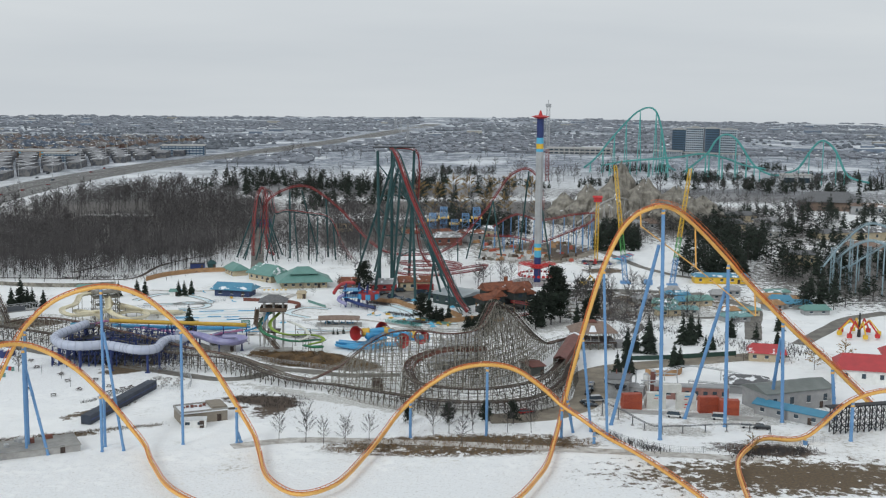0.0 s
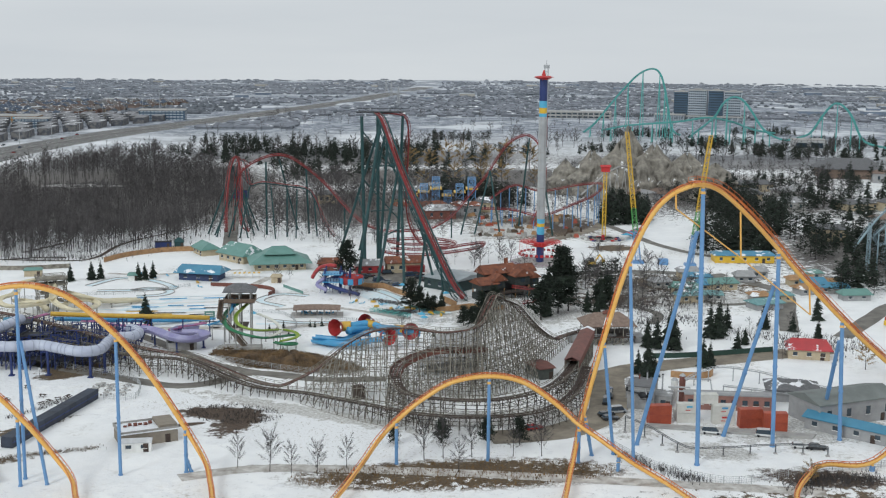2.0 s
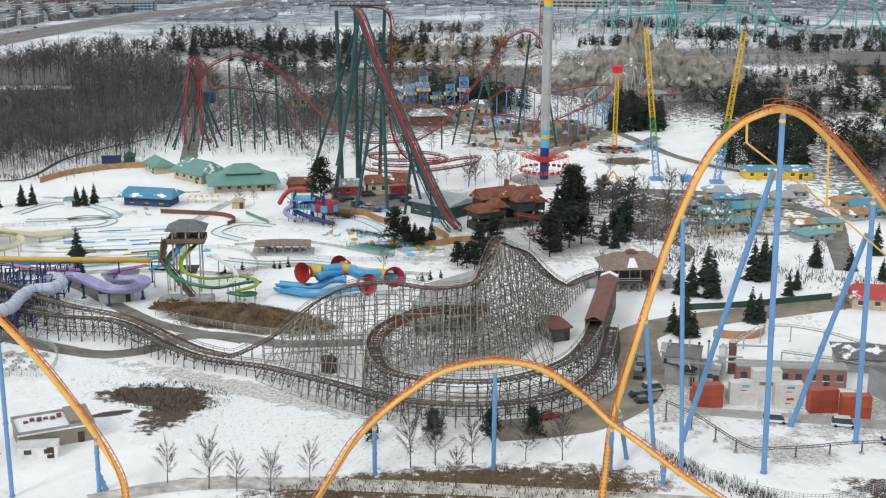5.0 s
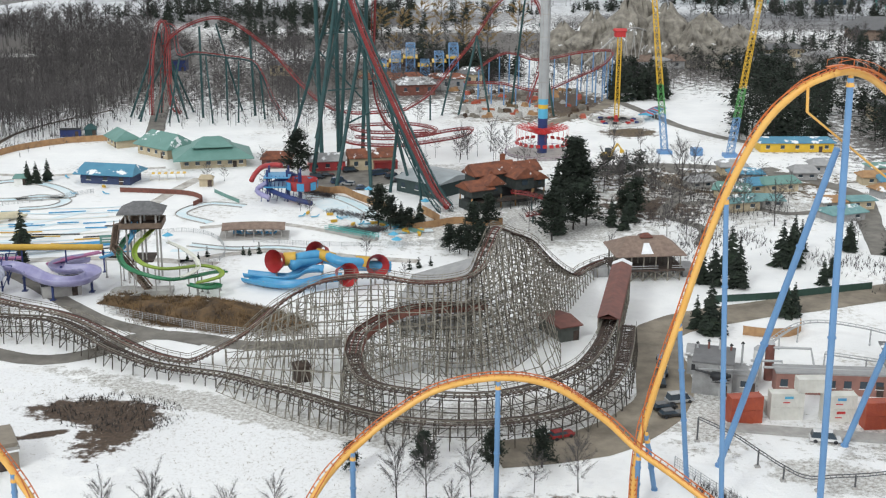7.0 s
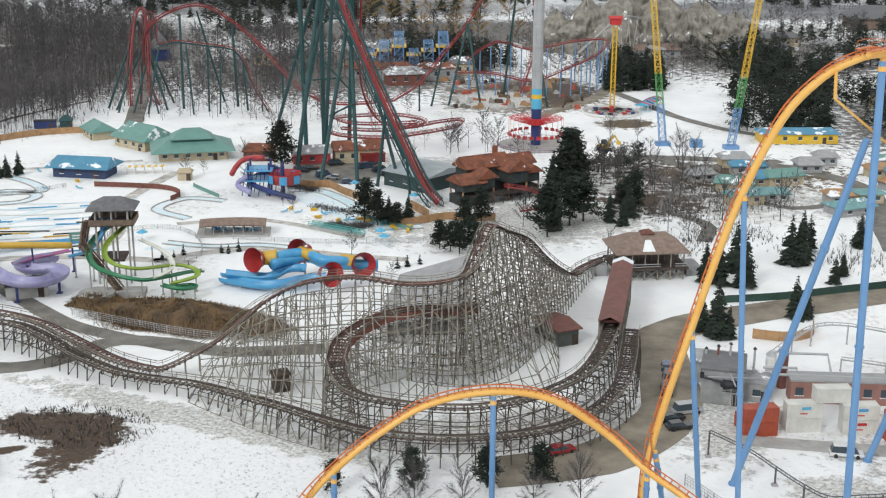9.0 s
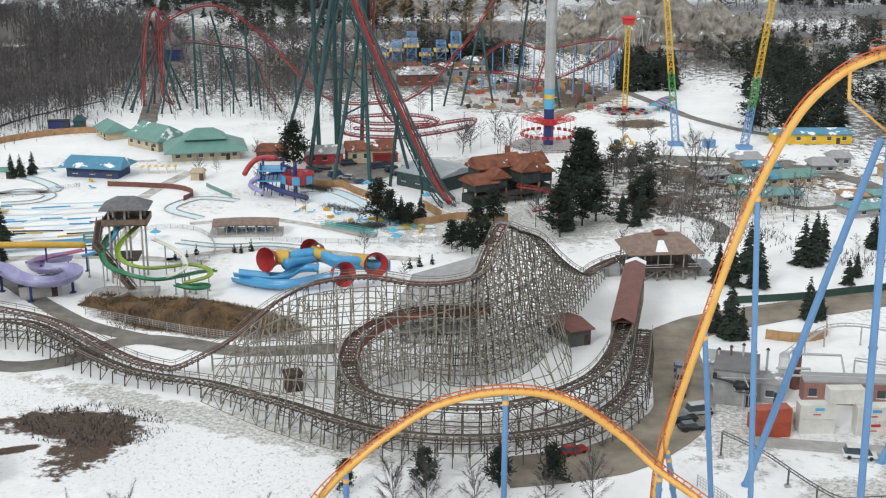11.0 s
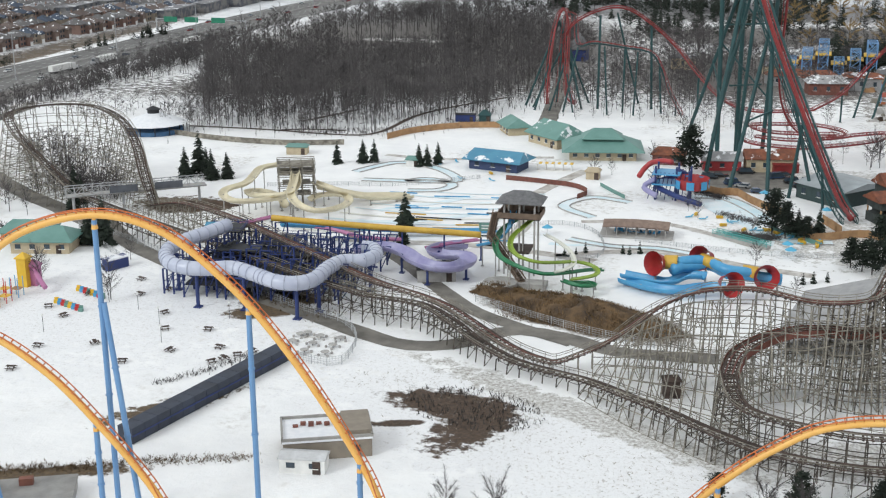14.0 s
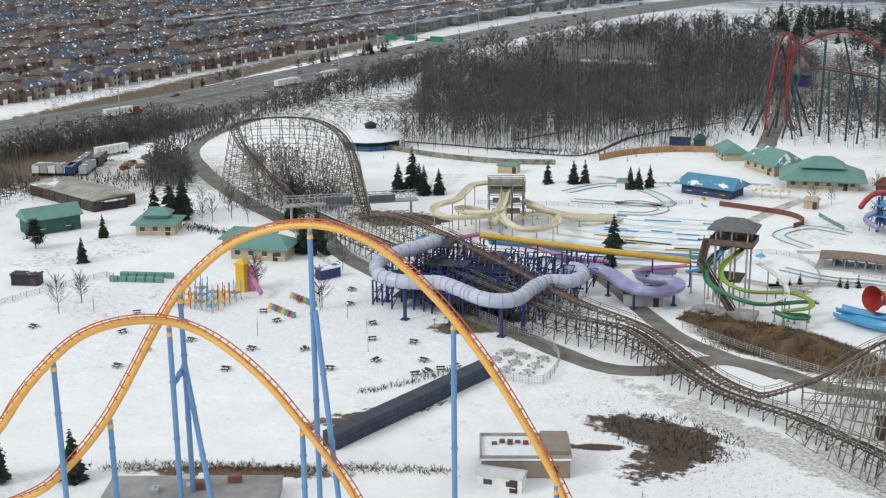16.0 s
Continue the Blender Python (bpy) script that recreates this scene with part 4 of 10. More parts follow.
FIR = "dark green spruce standing in the snow"
PINE = "broad dark green pine standing in the snow"
BARE = "leafless grey-brown deciduous tree in winter"
fir_a = tree_thing("fir_tree", fir_mesh(1, 10, 2.9, 15, 12, 0.08), NEEDLE, FIR)
plant(fir_a, [(-239.5, 288.2, 1.2), (-232.7, 288, 1.25), (-231.8, 291, 1.1), (-178.7, 274.8, 1.35), (-200.6, 302.6, 0.9), (-239.3, 265.2, 0.6), (-104, 310, 1.05), (-236, 297, 1.3), (-190.4, 349.6, 1.2), (-181, 349.3, 1.1), (-177, 352, 1.0), (-143.4, 384.3, 0.9), (-123.8, 383.8, 0.7), (-118.7, 388.7, 0.8), (70.9, 277.3, 1.1), (80.4, 285.8, 1.2), (64.6, 240.3, 0.95), (97.3, 290.2, 1.2), (116.9, 304.3, 1.0), (104.6, 281.1, 0.7), (86.5, 252, 0.9), (-138.8, 142, 0.9), (2.4, 331.6, 0.8), (-3, 333, 0.8), (67, 240, 0.8), (49, 372, 1.3), (56, 384, 1.2), (41, 322, 1.0)], 1)
fir_b = tree_thing("fir_tree", fir_mesh(2, 10, 2.6, 16, 11, 0.12), NEEDLE, FIR)
plant(fir_b, [(-236.9, 291.6, 1.15), (-173.7, 274.4, 1.3), (-176, 277.5, 1.2), (-234.6, 295.9, 1.1), (-226.7, 242.7, 0.7), (-188.2, 355.1, 1.25), (-184, 352, 1.1), (-151.1, 380.8, 0.95), (-140, 385.8, 0.85), (-121.3, 384.9, 0.8), (-99.6, 294.4, 0.95), (73.7, 275.1, 1.0), (79, 273, 1.15), (94.6, 290.2, 1.1), (103.1, 302, 0.95), (100.5, 274.8, 0.8), (84.3, 251.9, 1.0), (-206.7, 312.9, 1.0), (-203.5, 311, 0.9), (45.9, 367.7, 1.1), (132, 290, 0.7), (126, 300, 0.8), (140, 318, 0.9), (-150, 136, 1.2), (-228.9, 244.7, 0.6), (63.2, 335.1, 1.1), (66, 246, 1.1), (62.5, 244, 0.9), (99, 295, 1.1), (57, 330, 1.1), (60, 326, 0.9)], 2)
fir_small = tree_thing("small_fir_tree", fir_mesh(3, 3.2, 0.9, 8, 8), NEEDLE, "small dark green fir in the snow of the water park")
plant(fir_small, [(-0.6, 289.1), (1.7, 290.5), (4.8, 292.3), (-44.3, 302.4, 0.9), (-42.6, 302.2, 0.7), (-40.3, 303.8, 1.1), (-53.5, 301, 0.9), (-55.5, 299, 0.7), (-58, 297, 0.8), (-50.5, 290, 0.6)], 3)
pine_a = tree_thing("pine_tree", pine_mesh(4, 15, 4.6), NEEDLE, PINE)
plant(pine_a, [(53.3, 378.5, 1.15), (-6, 327.1, 0.72), (38.4, 315.6, 0.8), (10, 305.6, 0.55), (14.8, 300.7, 0.62), (-37.7, 394.8, 0.85), (-248, 248, 0.5), (13.3, 176, 0.42), (50, 362, 1.1), (42, 334, 0.85), (17, 319, 0.6)], 4)
pine_b = tree_thing("pine_tree", pine_mesh(5, 14, 4.2, 40), NEEDLE, PINE)
plant(pine_b, [(45.7, 326.5, 0.85), (-9.5, 330.2, 0.7), (18.5, 303.1, 0.65), (12.6, 303, 0.55), (21.6, 176, 0.5), (1.6, 176.5, 0.46), (-10.5, 175.3, 0.38), (-1, 326, 0.55), (62, 341, 0.6), (50, 331, 0.85), (65, 340, 0.75), (22, 328, 0.6)], 5)
bare_a = tree_thing("bare_tree", grove_tree_mesh(6, 10.5, 3.9, 1500, 0.024, 0.2, 20, 0.014, (0.18, 0.42)), TWIG, BARE)
plant(bare_a, [(-39.4, 154.7, 0.85), (-47.5, 157.4, 0.75), (-27.9, 152.1, 0.8), (-2.7, 163.6, 0.85), (26.5, 166.9, 0.8), (2, 164.7, 0.9), (63.8, 357.2, 1.2), (82.1, 357, 1.1), (94.5, 393.7, 1.0), (74.2, 310, 0.9), (-202.4, 207.5, 0.75), (-173.5, 245, 0.7), (17.4, 419.9, 1.0), (-45, 365, 0.7), (-12, 300, 0.55), (33, 325, 0.9), (112, 262, 0.6), (88, 330, 1.0), (67, 380, 0.95), (75, 362, 0.9), (90, 396, 1.0), (20, 420, 0.9), (75, 440, 0.8), (-50.5, 406.3, 0.6), (-33.1, 348.7, 0.55), (-5.6, 336, 0.5), (-219.1, 298.3, 0.65), (-222.8, 294, 0.55), (-170.2, 240.3, 0.7), (-149, 234.9, 0.55)], 6)
bare_b = tree_thing("bare_tree", grove_tree_mesh(7, 10.5, 3.6, 1400, 0.024, 0.24, 18, 0.014, (0.18, 0.42)), TWIG, BARE)
plant(bare_b, [(-34.2, 153.7, 0.7), (-21.3, 157.6, 0.8), (5.6, 155.1, 0.85), (19.4, 166.8, 0.75), (9.1, 165.7, 0.85), (75.9, 363.9, 1.1), (61, 371.1, 1.15), (71.2, 320.7, 1.0), (-205, 218, 0.7), (-149.5, 236.5, 0.75), (28.9, 433.8, 1.0), (20, 428, 1.0), (34, 428, 0.9), (-2, 280, 0.4), (104, 330, 1.0), (98, 342, 0.9), (118, 268, 0.6), (52, 300, 0.6), (27.9, 178.5, 0.45), (-225, 305, 0.7), (-231, 300, 0.6), (-66, 383, 0.6), (96, 345, 0.8), (72, 373, 1.0), (87, 359, 0.8), (93, 373, 0.9), (17, 416, 0.8), (30, 421, 0.8), (84, 436, 0.8), (-61.2, 388, 0.4), (-29.7, 341.6, 0.5), (-8, 331, 0.5), (-211.7, 296.2, 0.7), (-160.9, 264.9, 0.55), (-202.8, 215.4, 0.6), (-230, 294, 0.5), (-223.7, 290, 0.5)], 7)
willow = tree_thing("willow_tree", grove_tree_mesh(8, 10, 4.8, 1300, 0.05, 0.2, 16, 0.014), WILLOW, "leafless golden-twigged willow in winter")
plant(willow, [(135, 250, 1.0), (88, 148, 0.6), (30, 690, 1.7), (12, 700, 1.8), (-8, 690, 1.6), (45, 720, 1.9), (150, 262, 0.9), (66, 700, 1.5), (-5, 808, 1.9), (8, 815, 2.0), (20, 825, 1.9), (38, 835, 2.0), (54, 843, 1.9), (70, 810, 1.8), (-18, 790, 1.7)], 8)


def merged(name, models, spots, material_pairs, label, category="trees"):
    """Many trees as one mesh for each material: far woods that nobody could count."""
    for which, material in material_pairs:
        vs, fs, base = [], [], 0
        arrays = [(np.array(m[which].v, dtype=np.float32), m[which].f) for m in models]
        for i, (x, y, k, a, j) in enumerate(spots):
            v, f = arrays[j]
            c, s = math.cos(a) * k, math.sin(a) * k
            w = np.empty_like(v)
            w[:, 0], w[:, 1], w[:, 2] = v[:, 0] * c - v[:, 1] * s + x, v[:, 0] * s + v[:, 1] * c + y, v[:, 2] * k + lie(x, y)
            vs.append(w)
            fs.extend([tuple(q + base for q in face) for face in f])
            base += len(v)
        data = bpy.data.meshes.new(name)
        data.from_pydata(np.concatenate(vs).tolist(), [], fs)
        data.materials.append(material)
        tagged(new(name, data), label, category, kind="stuff")


def inside(x, y, ring):
    hit = False
    for (x0, y0), (x1, y1) in zip(ring, ring[1:] + ring[:1]):
        if (y0 > y) != (y1 > y) and x < (x1 - x0) * (y - y0) / (y1 - y0) + x0:
            hit = not hit
    return hit


def scatter(ring, n, seed, lo, hi, kinds):
    """Spots strewn over a plan outline."""
    rnd = random.Random(seed)
    xs, ys = [p[0] for p in ring], [p[1] for p in ring]
    spots = []
    while len(spots) < n:
        x, y = rnd.uniform(min(xs), max(xs)), rnd.uniform(min(ys), max(ys))
        if inside(x, y, ring):
            spots.append((x, y, rnd.uniform(lo, hi), rnd.uniform(0, 6.28), rnd.randrange(kinds)))
    return spots


wood_models = [grove_tree_mesh(20 + k, 16.5, 4.2, 340, 0.045, 0.36, 12, 0.0075) for k in range(5)]
deep_models = [grove_tree_mesh(30 + k, 15.5, 5.0, 320, 0.065, 0.34, 9, 0.0085) for k in range(4)]
scrub_models = [grove_tree_mesh(36 + k, 7, 2.9, 150, 0.07, 0.14, 8, 0.012) for k in range(4)]
FRONT = [(-228, 425), (-180, 432), (-122, 470), (-120, 560), (-200, 580), (-288, 562), (-262, 506), (-244, 456)]
DEEP = [(-290, 560), (-200, 580), (-120, 560), (-112, 640), (-130, 720), (-170, 800), (-225, 830), (-285, 740), (-322, 650), (-318, 560)]
woods = scatter(FRONT, 640, 11, 0.55, 1.15, 5)
woods += scatter([(-228, 425), (-165, 427), (-150, 432), (-122, 470), (-120, 505), (-170, 472), (-228, 456)], 150, 64, 0.5, 1.0, 5)
woods += scatter([(-240, 418), (-200, 425), (-200, 560), (-285, 562), (-262, 508), (-246, 458)], 150, 67, 0.6, 1.1, 5)
woods += scatter([(-332, 470), (-304, 526), (-293, 562), (-262, 512), (-250, 520), (-290, 600), (-322, 650), (-336, 600)], 130, 68, 0.4, 0.8, 5)
woods += scatter([(-244, 410), (-180, 416), (-165, 429), (-235, 432)], 34, 65, 0.4, 0.75, 5)
woods += scatter([(-45, 425), (0, 425), (5, 500), (-50, 500)], 26, 66, 0.4, 0.8, 5)
woods += scatter([(-345, 262), (-280, 248), (-278, 272), (-300, 290), (-320, 318), (-350, 310)], 70, 18, 0.5, 0.85, 5)
woods += scatter([(-300, 600), (-250, 600), (-190, 760), (-240, 800), (-290, 700)], 26, 62, 1.25, 1.6, 5)
deep = []
for k, (x, y, size, a, j) in enumerate(scatter(DEEP, 960, 9, 0.65, 1.15, 4)):
    if ((x + 244) / 34) ** 2 + ((y - 705) / 26) ** 2 < 1 or (x < -275 and k % 3 == 0):
        continue  # a snowy clearing, and thinner growth towards the motorway
    low = -0.39 < x / y < -0.305 and 590 < y < 690
    deep.append((x, y, size * (0.5 if low else 0.75 if x < -255 else 1.0), a, j))
deep += scatter([(-104, 478), (-20, 478), (-26, 600), (-100, 600)], 90, 42, 0.45, 0.85, 4)
deep += scatter([(-322, 650), (-285, 740), (-225, 830), (-225, 930), (-262, 860), (-305, 770)], 110, 50, 0.6, 1.0, 4)
deep += scatter([(-98, 500), (-55, 500), (-30, 620), (-60, 760), (-110, 700)], 170, 12, 0.6, 1.0, 4)
deep += scatter([(20, 560), (120, 560), (260, 620), (300, 800), (60, 820), (-60, 650)], 420, 16, 0.5, 0.9, 4)
deep += scatter([(-60, 560), (20, 550), (20, 700), (-90, 720)], 150, 19, 0.5, 0.9, 4)
scrub = scatter([(-372, 330), (-340, 385), (-326, 440), (-326, 640), (-318, 660), (-316, 430), (-325, 385), (-350, 310)], 600, 13, 0.6, 1.3, 4)
scrub += scatter([(-364, 335), (-346, 338), (-333, 370), (-318, 396), (-316, 425), (-350, 430), (-358, 400)], 250, 14, 0.6, 1.4, 4)
scrub += scatter([(-262, 378), (-235, 372), (-212, 352), (-224, 342), (-243, 345), (-258, 358)], 80, 15, 0.7, 1.3, 4)
scrub += scatter([(-325, 650), (-300, 780), (-262, 860), (-225, 935), (-215, 925), (-250, 850), (-285, 760), (-310, 650)], 160, 40, 0.7, 1.4, 4)
scrub += scatter([(-110, 470), (-20, 478), (-26, 600), (-100, 600)], 90, 45, 0.35, 0.8, 4)
scrub += scatter([(-227, 318), (-194, 314), (-200, 332), (-224, 333)], 95, 46, 0.7, 1.35, 4)
scrub += scatter([(-270, 322), (-303, 369), (-298, 373), (-258, 332), (-256, 321)], 85, 47, 0.9, 1.5, 4)
scrub += scatter([(-320, 600), (-318, 440), (-306, 480), (-296, 570)], 110, 48, 0.8, 1.7, 4)
scrub += scatter([(-326, 640), (-320, 560), (-292, 562), (-262, 575), (-290, 640)], 130, 52, 0.8, 1.7, 4)
scrub += scatter([(-440, 430), (-412, 430), (-398, 600), (-394, 760), (-404, 760), (-414, 600)], 90, 49, 0.3, 0.7, 4)
scrub += scatter([(-298, 410), (-262, 430), (-262, 470), (-300, 470)], 32, 51, 0.5, 1.1, 4)
scrub += scatter([(-228, 424), (-165, 428), (-122, 470), (-114, 520), (-170, 500), (-230, 465)], 170, 41, 0.25, 0.7, 4)
woods += scatter([(55, 335), (110, 330), (125, 395), (52, 405)], 22, 17, 0.4, 0.75, 5)
woods += scatter([(70, 300), (130, 296), (150, 330), (80, 335)], 10, 37, 0.35, 0.6, 4)
woods += scatter([(-2, 400), (46, 396), (44, 440), (2, 436)], 14, 38, 0.4, 0.65, 4)
copse = [bare_tree_mesh(60 + k, 12, 4.5, 6, 3, 7, 0.16, 0.3, True) for k in range(3)]
belts = scatter([(-250, 880), (700, 860), (900, 1500), (-200, 1500)], 260, 39, 0.5, 1.0, 3)
for k in range(9):
    x0, y0 = -260 + 110 * k, 900 + 55 * (k % 4)
    belts += scatter([(x0, y0), (x0 + 170, y0 - 20), (x0 + 172, y0 - 8), (x0, y0 + 14)], 34, 90 + k, 0.7, 1.2, 3)
merged("tree_belts", copse, belts, ((0, BARK), (1, TWIG)), "bare tree belts between far fields")
merged("bare_woods", wood_models, woods, ((0, BARK), (1, TWIG)), "dense leafless winter woods")
merged("bare_woods", deep_models, deep, ((0, BARK), (1, TWIG)), "deep grey winter woods without leaves")
merged("roadside_scrub", scrub_models, scrub, ((0, BARK), (1, TWIG)), "dark bare scrub and young trees along the motorway", "scrub")
far_firs = [fir_mesh(40, 11, 3.0, 11, 7), pine_mesh(46, 9, 3.8, 14, 22), pine_mesh(47, 8, 3.4, 12, 22)]
ever = scatter([(150, 600), (210, 520), (320, 500), (420, 620), (330, 800), (140, 700)], 260, 21, 0.9, 1.5, 3)
ever += scatter([(-100, 740), (40, 730), (60, 860), (-60, 980), (-180, 1000), (-190, 880)], 190, 22, 0.9, 1.4, 3)
ever += scatter([(160, 350), (260, 330), (330, 420), (240, 470), (170, 420)], 80, 23, 0.9, 1.5, 3)
ever += scatter([(88, 548), (112, 536), (128, 612), (104, 620)], 60, 28, 0.9, 1.6, 3)
ever += scatter([(138, 520), (122, 448), (154, 441), (209, 610), (170, 637)], 130, 43, 1.0, 1.7, 3)
ever += scatter([(0, 600), (12, 596), (68, 600), (60, 640), (0, 690)], 70, 44, 0.9, 1.6, 3)
ever += scatter([(55, 375), (75, 372), (80, 400), (58, 402)], 8, 29, 0.8, 1.2, 3)
ever += scatter([(165, 440), (300, 440), (330, 520), (180, 520)], 120, 30, 1.0, 1.6, 3)
ever += scatter([(-400, 500), (-392, 500), (-380, 700), (-392, 720)], 26, 26, 0.5, 0.8, 3)
ever += scatter([(200, 900), (560, 820), (620, 1000), (240, 1050)], 200, 27, 0.8, 1.3, 3)
for k, (x0, y0) in enumerate(((-215, 905), (-150, 930), (-90, 900), (-30, 960), (60, 930), (150, 950), (230, 1010), (300, 940), (380, 1040), (420, 900), (-190, 1010), (20, 1060), (200, 1120), (330, 1150))):
    ever += scatter([(x0 - 34, y0 - 10), (x0 + 34, y0 - 14), (x0 + 40, y0 + 12), (x0 - 30, y0 + 16)], 26, 130 + k, 0.7, 1.2, 3)
merged("evergreen_woods", far_firs, ever, ((0, BARK), (1, NEEDLE)), "dark green evergreens in the distance")


# ---- the rides beyond the water park ----
DKGREEN = mat("dark_green_steel", (0.014, 0.064, 0.066), (0.009, 0.042, 0.045), 0.3, 0.6, worldpos=True)
REDTRACK = mat("red_steel_paint", (0.25, 0.022, 0.022), (0.16, 0.018, 0.018), 0.3, 0.42, worldpos=True)
TEAL = mat("teal_steel_paint", (0.07, 0.32, 0.30), (0.10, 0.37, 0.35), 0.1, 0.45, worldpos=True)
GREYSTEEL = mat("grey_steel", (0.42, 0.43, 0.44), (0.33, 0.34, 0.35), 0.2, 0.45, worldpos=True)
NAVY = mat("navy_paint", (0.02, 0.04, 0.16), (0.015, 0.03, 0.12), 0.3, 0.5, worldpos=True)
CYAN = mat("cyan_paint", (0.10, 0.42, 0.62), (0.08, 0.36, 0.55), 0.3, 0.5)
YELLOW = mat("yellow_paint", (0.72, 0.46, 0.04), (0.62, 0.38, 0.03), 0.4, 0.5)
REDP = mat("red_paint", (0.55, 0.03, 0.03), (0.42, 0.025, 0.025), 0.4, 0.5)
GREENP = mat("green_paint", (0.10, 0.34, 0.10), (0.08, 0.27, 0.08), 0.4, 0.5)
ROCK = mat("grey_tan_rock", (0.31, 0.285, 0.245), (0.14, 0.128, 0.11), 0.25, 0.95, bump=0.9, bscale=1.2, worldpos=True)
snowy(ROCK, 0.13, 0.64, 0.67)
WHITE = mat("white_paint", (0.78, 0.78, 0.76), (0.64, 0.64, 0.62), 0.5, 0.55)
CONCRETE = mat("concrete", (0.42, 0.41, 0.39), (0.30, 0.29, 0.28), 0.4, 0.85, bump=0.2, worldpos=True)
GLASSY = mat("dark_window_glass", (0.05, 0.07, 0.09), (0.03, 0.045, 0.06), 0.2, 0.12)
BLACK = mat("black_paint", (0.02, 0.022, 0.026), (0.012, 0.013, 0.016), 0.5, 0.6)


def lattice(me, p, q, w0, w1, bays):
    """A square trussed mast between two points."""
    p, q = Vector(p), Vector(q)
    rows = []
    for k in range(bays + 1):
        u = k / bays
        c, w = p.lerp(q, u), (w0 + (w1 - w0) * u) / 2
        rows.append([c + Vector((a * w, b * w, 0)) for a, b in ((-1, -1), (1, -1), (1, 1), (-1, 1))])
    for r, s in zip(rows, rows[1:]):
        for i in range(4):
            me.beam(r[i], s[i], w0 * 0.11)
            me.beam(r[i], s[(i + 1) % 4], w0 * 0.07)
            me.beam(s[i], s[(i + 1) % 4], w0 * 0.07)
    return me


# red and dark green dive coaster
dive = thing("roller_coaster", label="red-railed steel dive coaster on dark green columns", category="roller coaster")
steel_track(dive, [(10.5, 346, 1.5), (6, 355, 6), (-4, 373, 24), (-15, 396, 45), (-23, 416, 63), (-26, 423, 66.5), (-27, 427, 67)], REDTRACK, REDTRACK, spine=0.75, gauge=1.9, rise=0.9, rail_r=0.2, walk_side=1, walk_mat=DKGREEN)
steel_track(dive, [(-27, 427, 67), (-20, 429, 67), (-14.5, 431, 65.5), (-12.6, 432, 60), (-12.8, 433, 47), (-13.6, 434, 28), (-12, 436, 16), (-7, 440, 7), (2, 447, 3), (14, 452, 4), (22, 446, 6), (20, 434, 6), (8, 427, 5), (-6, 424, 4), (-20, 428, 4), (-26, 437, 4)], REDTRACK, REDTRACK, spine=0.34, gauge=1.5, rail_r=0.13)
steel_track(dive, [(-95, 500, 2), (-100.5, 508, 12), (-102, 510, 24), (-97.5, 505.8, 33.0), (-86.5, 507.7, 39), (-76.5, 509.3, 39.5), (-66.5, 510.7, 33.5), (-56.5, 511.9, 24.5), (-46.5, 505, 14.5), (-36, 488, 8.5), (-25, 480, 6), (-13, 480, 6), (-2, 481, 7)], REDTRACK, REDTRACK, spine=0.34, gauge=1.5, rail_r=0.13)
steel_track(dive, [(-103, 503, 2), (-102.6, 508, 16), (-102, 511, 30), (-101, 512, 36.5), (-97.6, 512, 35), (-94, 500, 26), (-87, 498, 27), (-75, 499, 25.5), (-65.5, 500.3, 23.8), (-61.5, 500.8, 19), (-57, 498, 9), (-50, 480, 3)], DKGREEN, REDTRACK, spine=0.34, gauge=1.5, rail_r=0.12)
steel_track(dive, [(-2, 481, 7), (8, 499, 10.5), (17.5, 516, 19), (25.5, 519.4, 28), (30.5, 519.1, 36), (36.5, 518.7, 45), (42, 518.3, 49), (48, 517.8, 50), (53.5, 517, 44), (56, 515, 30), (54, 512, 18), (49, 505, 6)], REDTRACK, REDTRACK, spine=0.34, gauge=1.5, rail_r=0.13)
steel_track(dive, [(-20, 430, 6), (-8, 424, 6.5), (4, 428, 7), (9, 436, 7.5), (0, 444, 8), (-14, 443, 8), (-22, 436, 8.5), (-16, 424, 9), (-6, 420, 9.5), (6, 420, 10)], REDTRACK, REDTRACK, spine=0.28, gauge=1.4, rail_r=0.12)
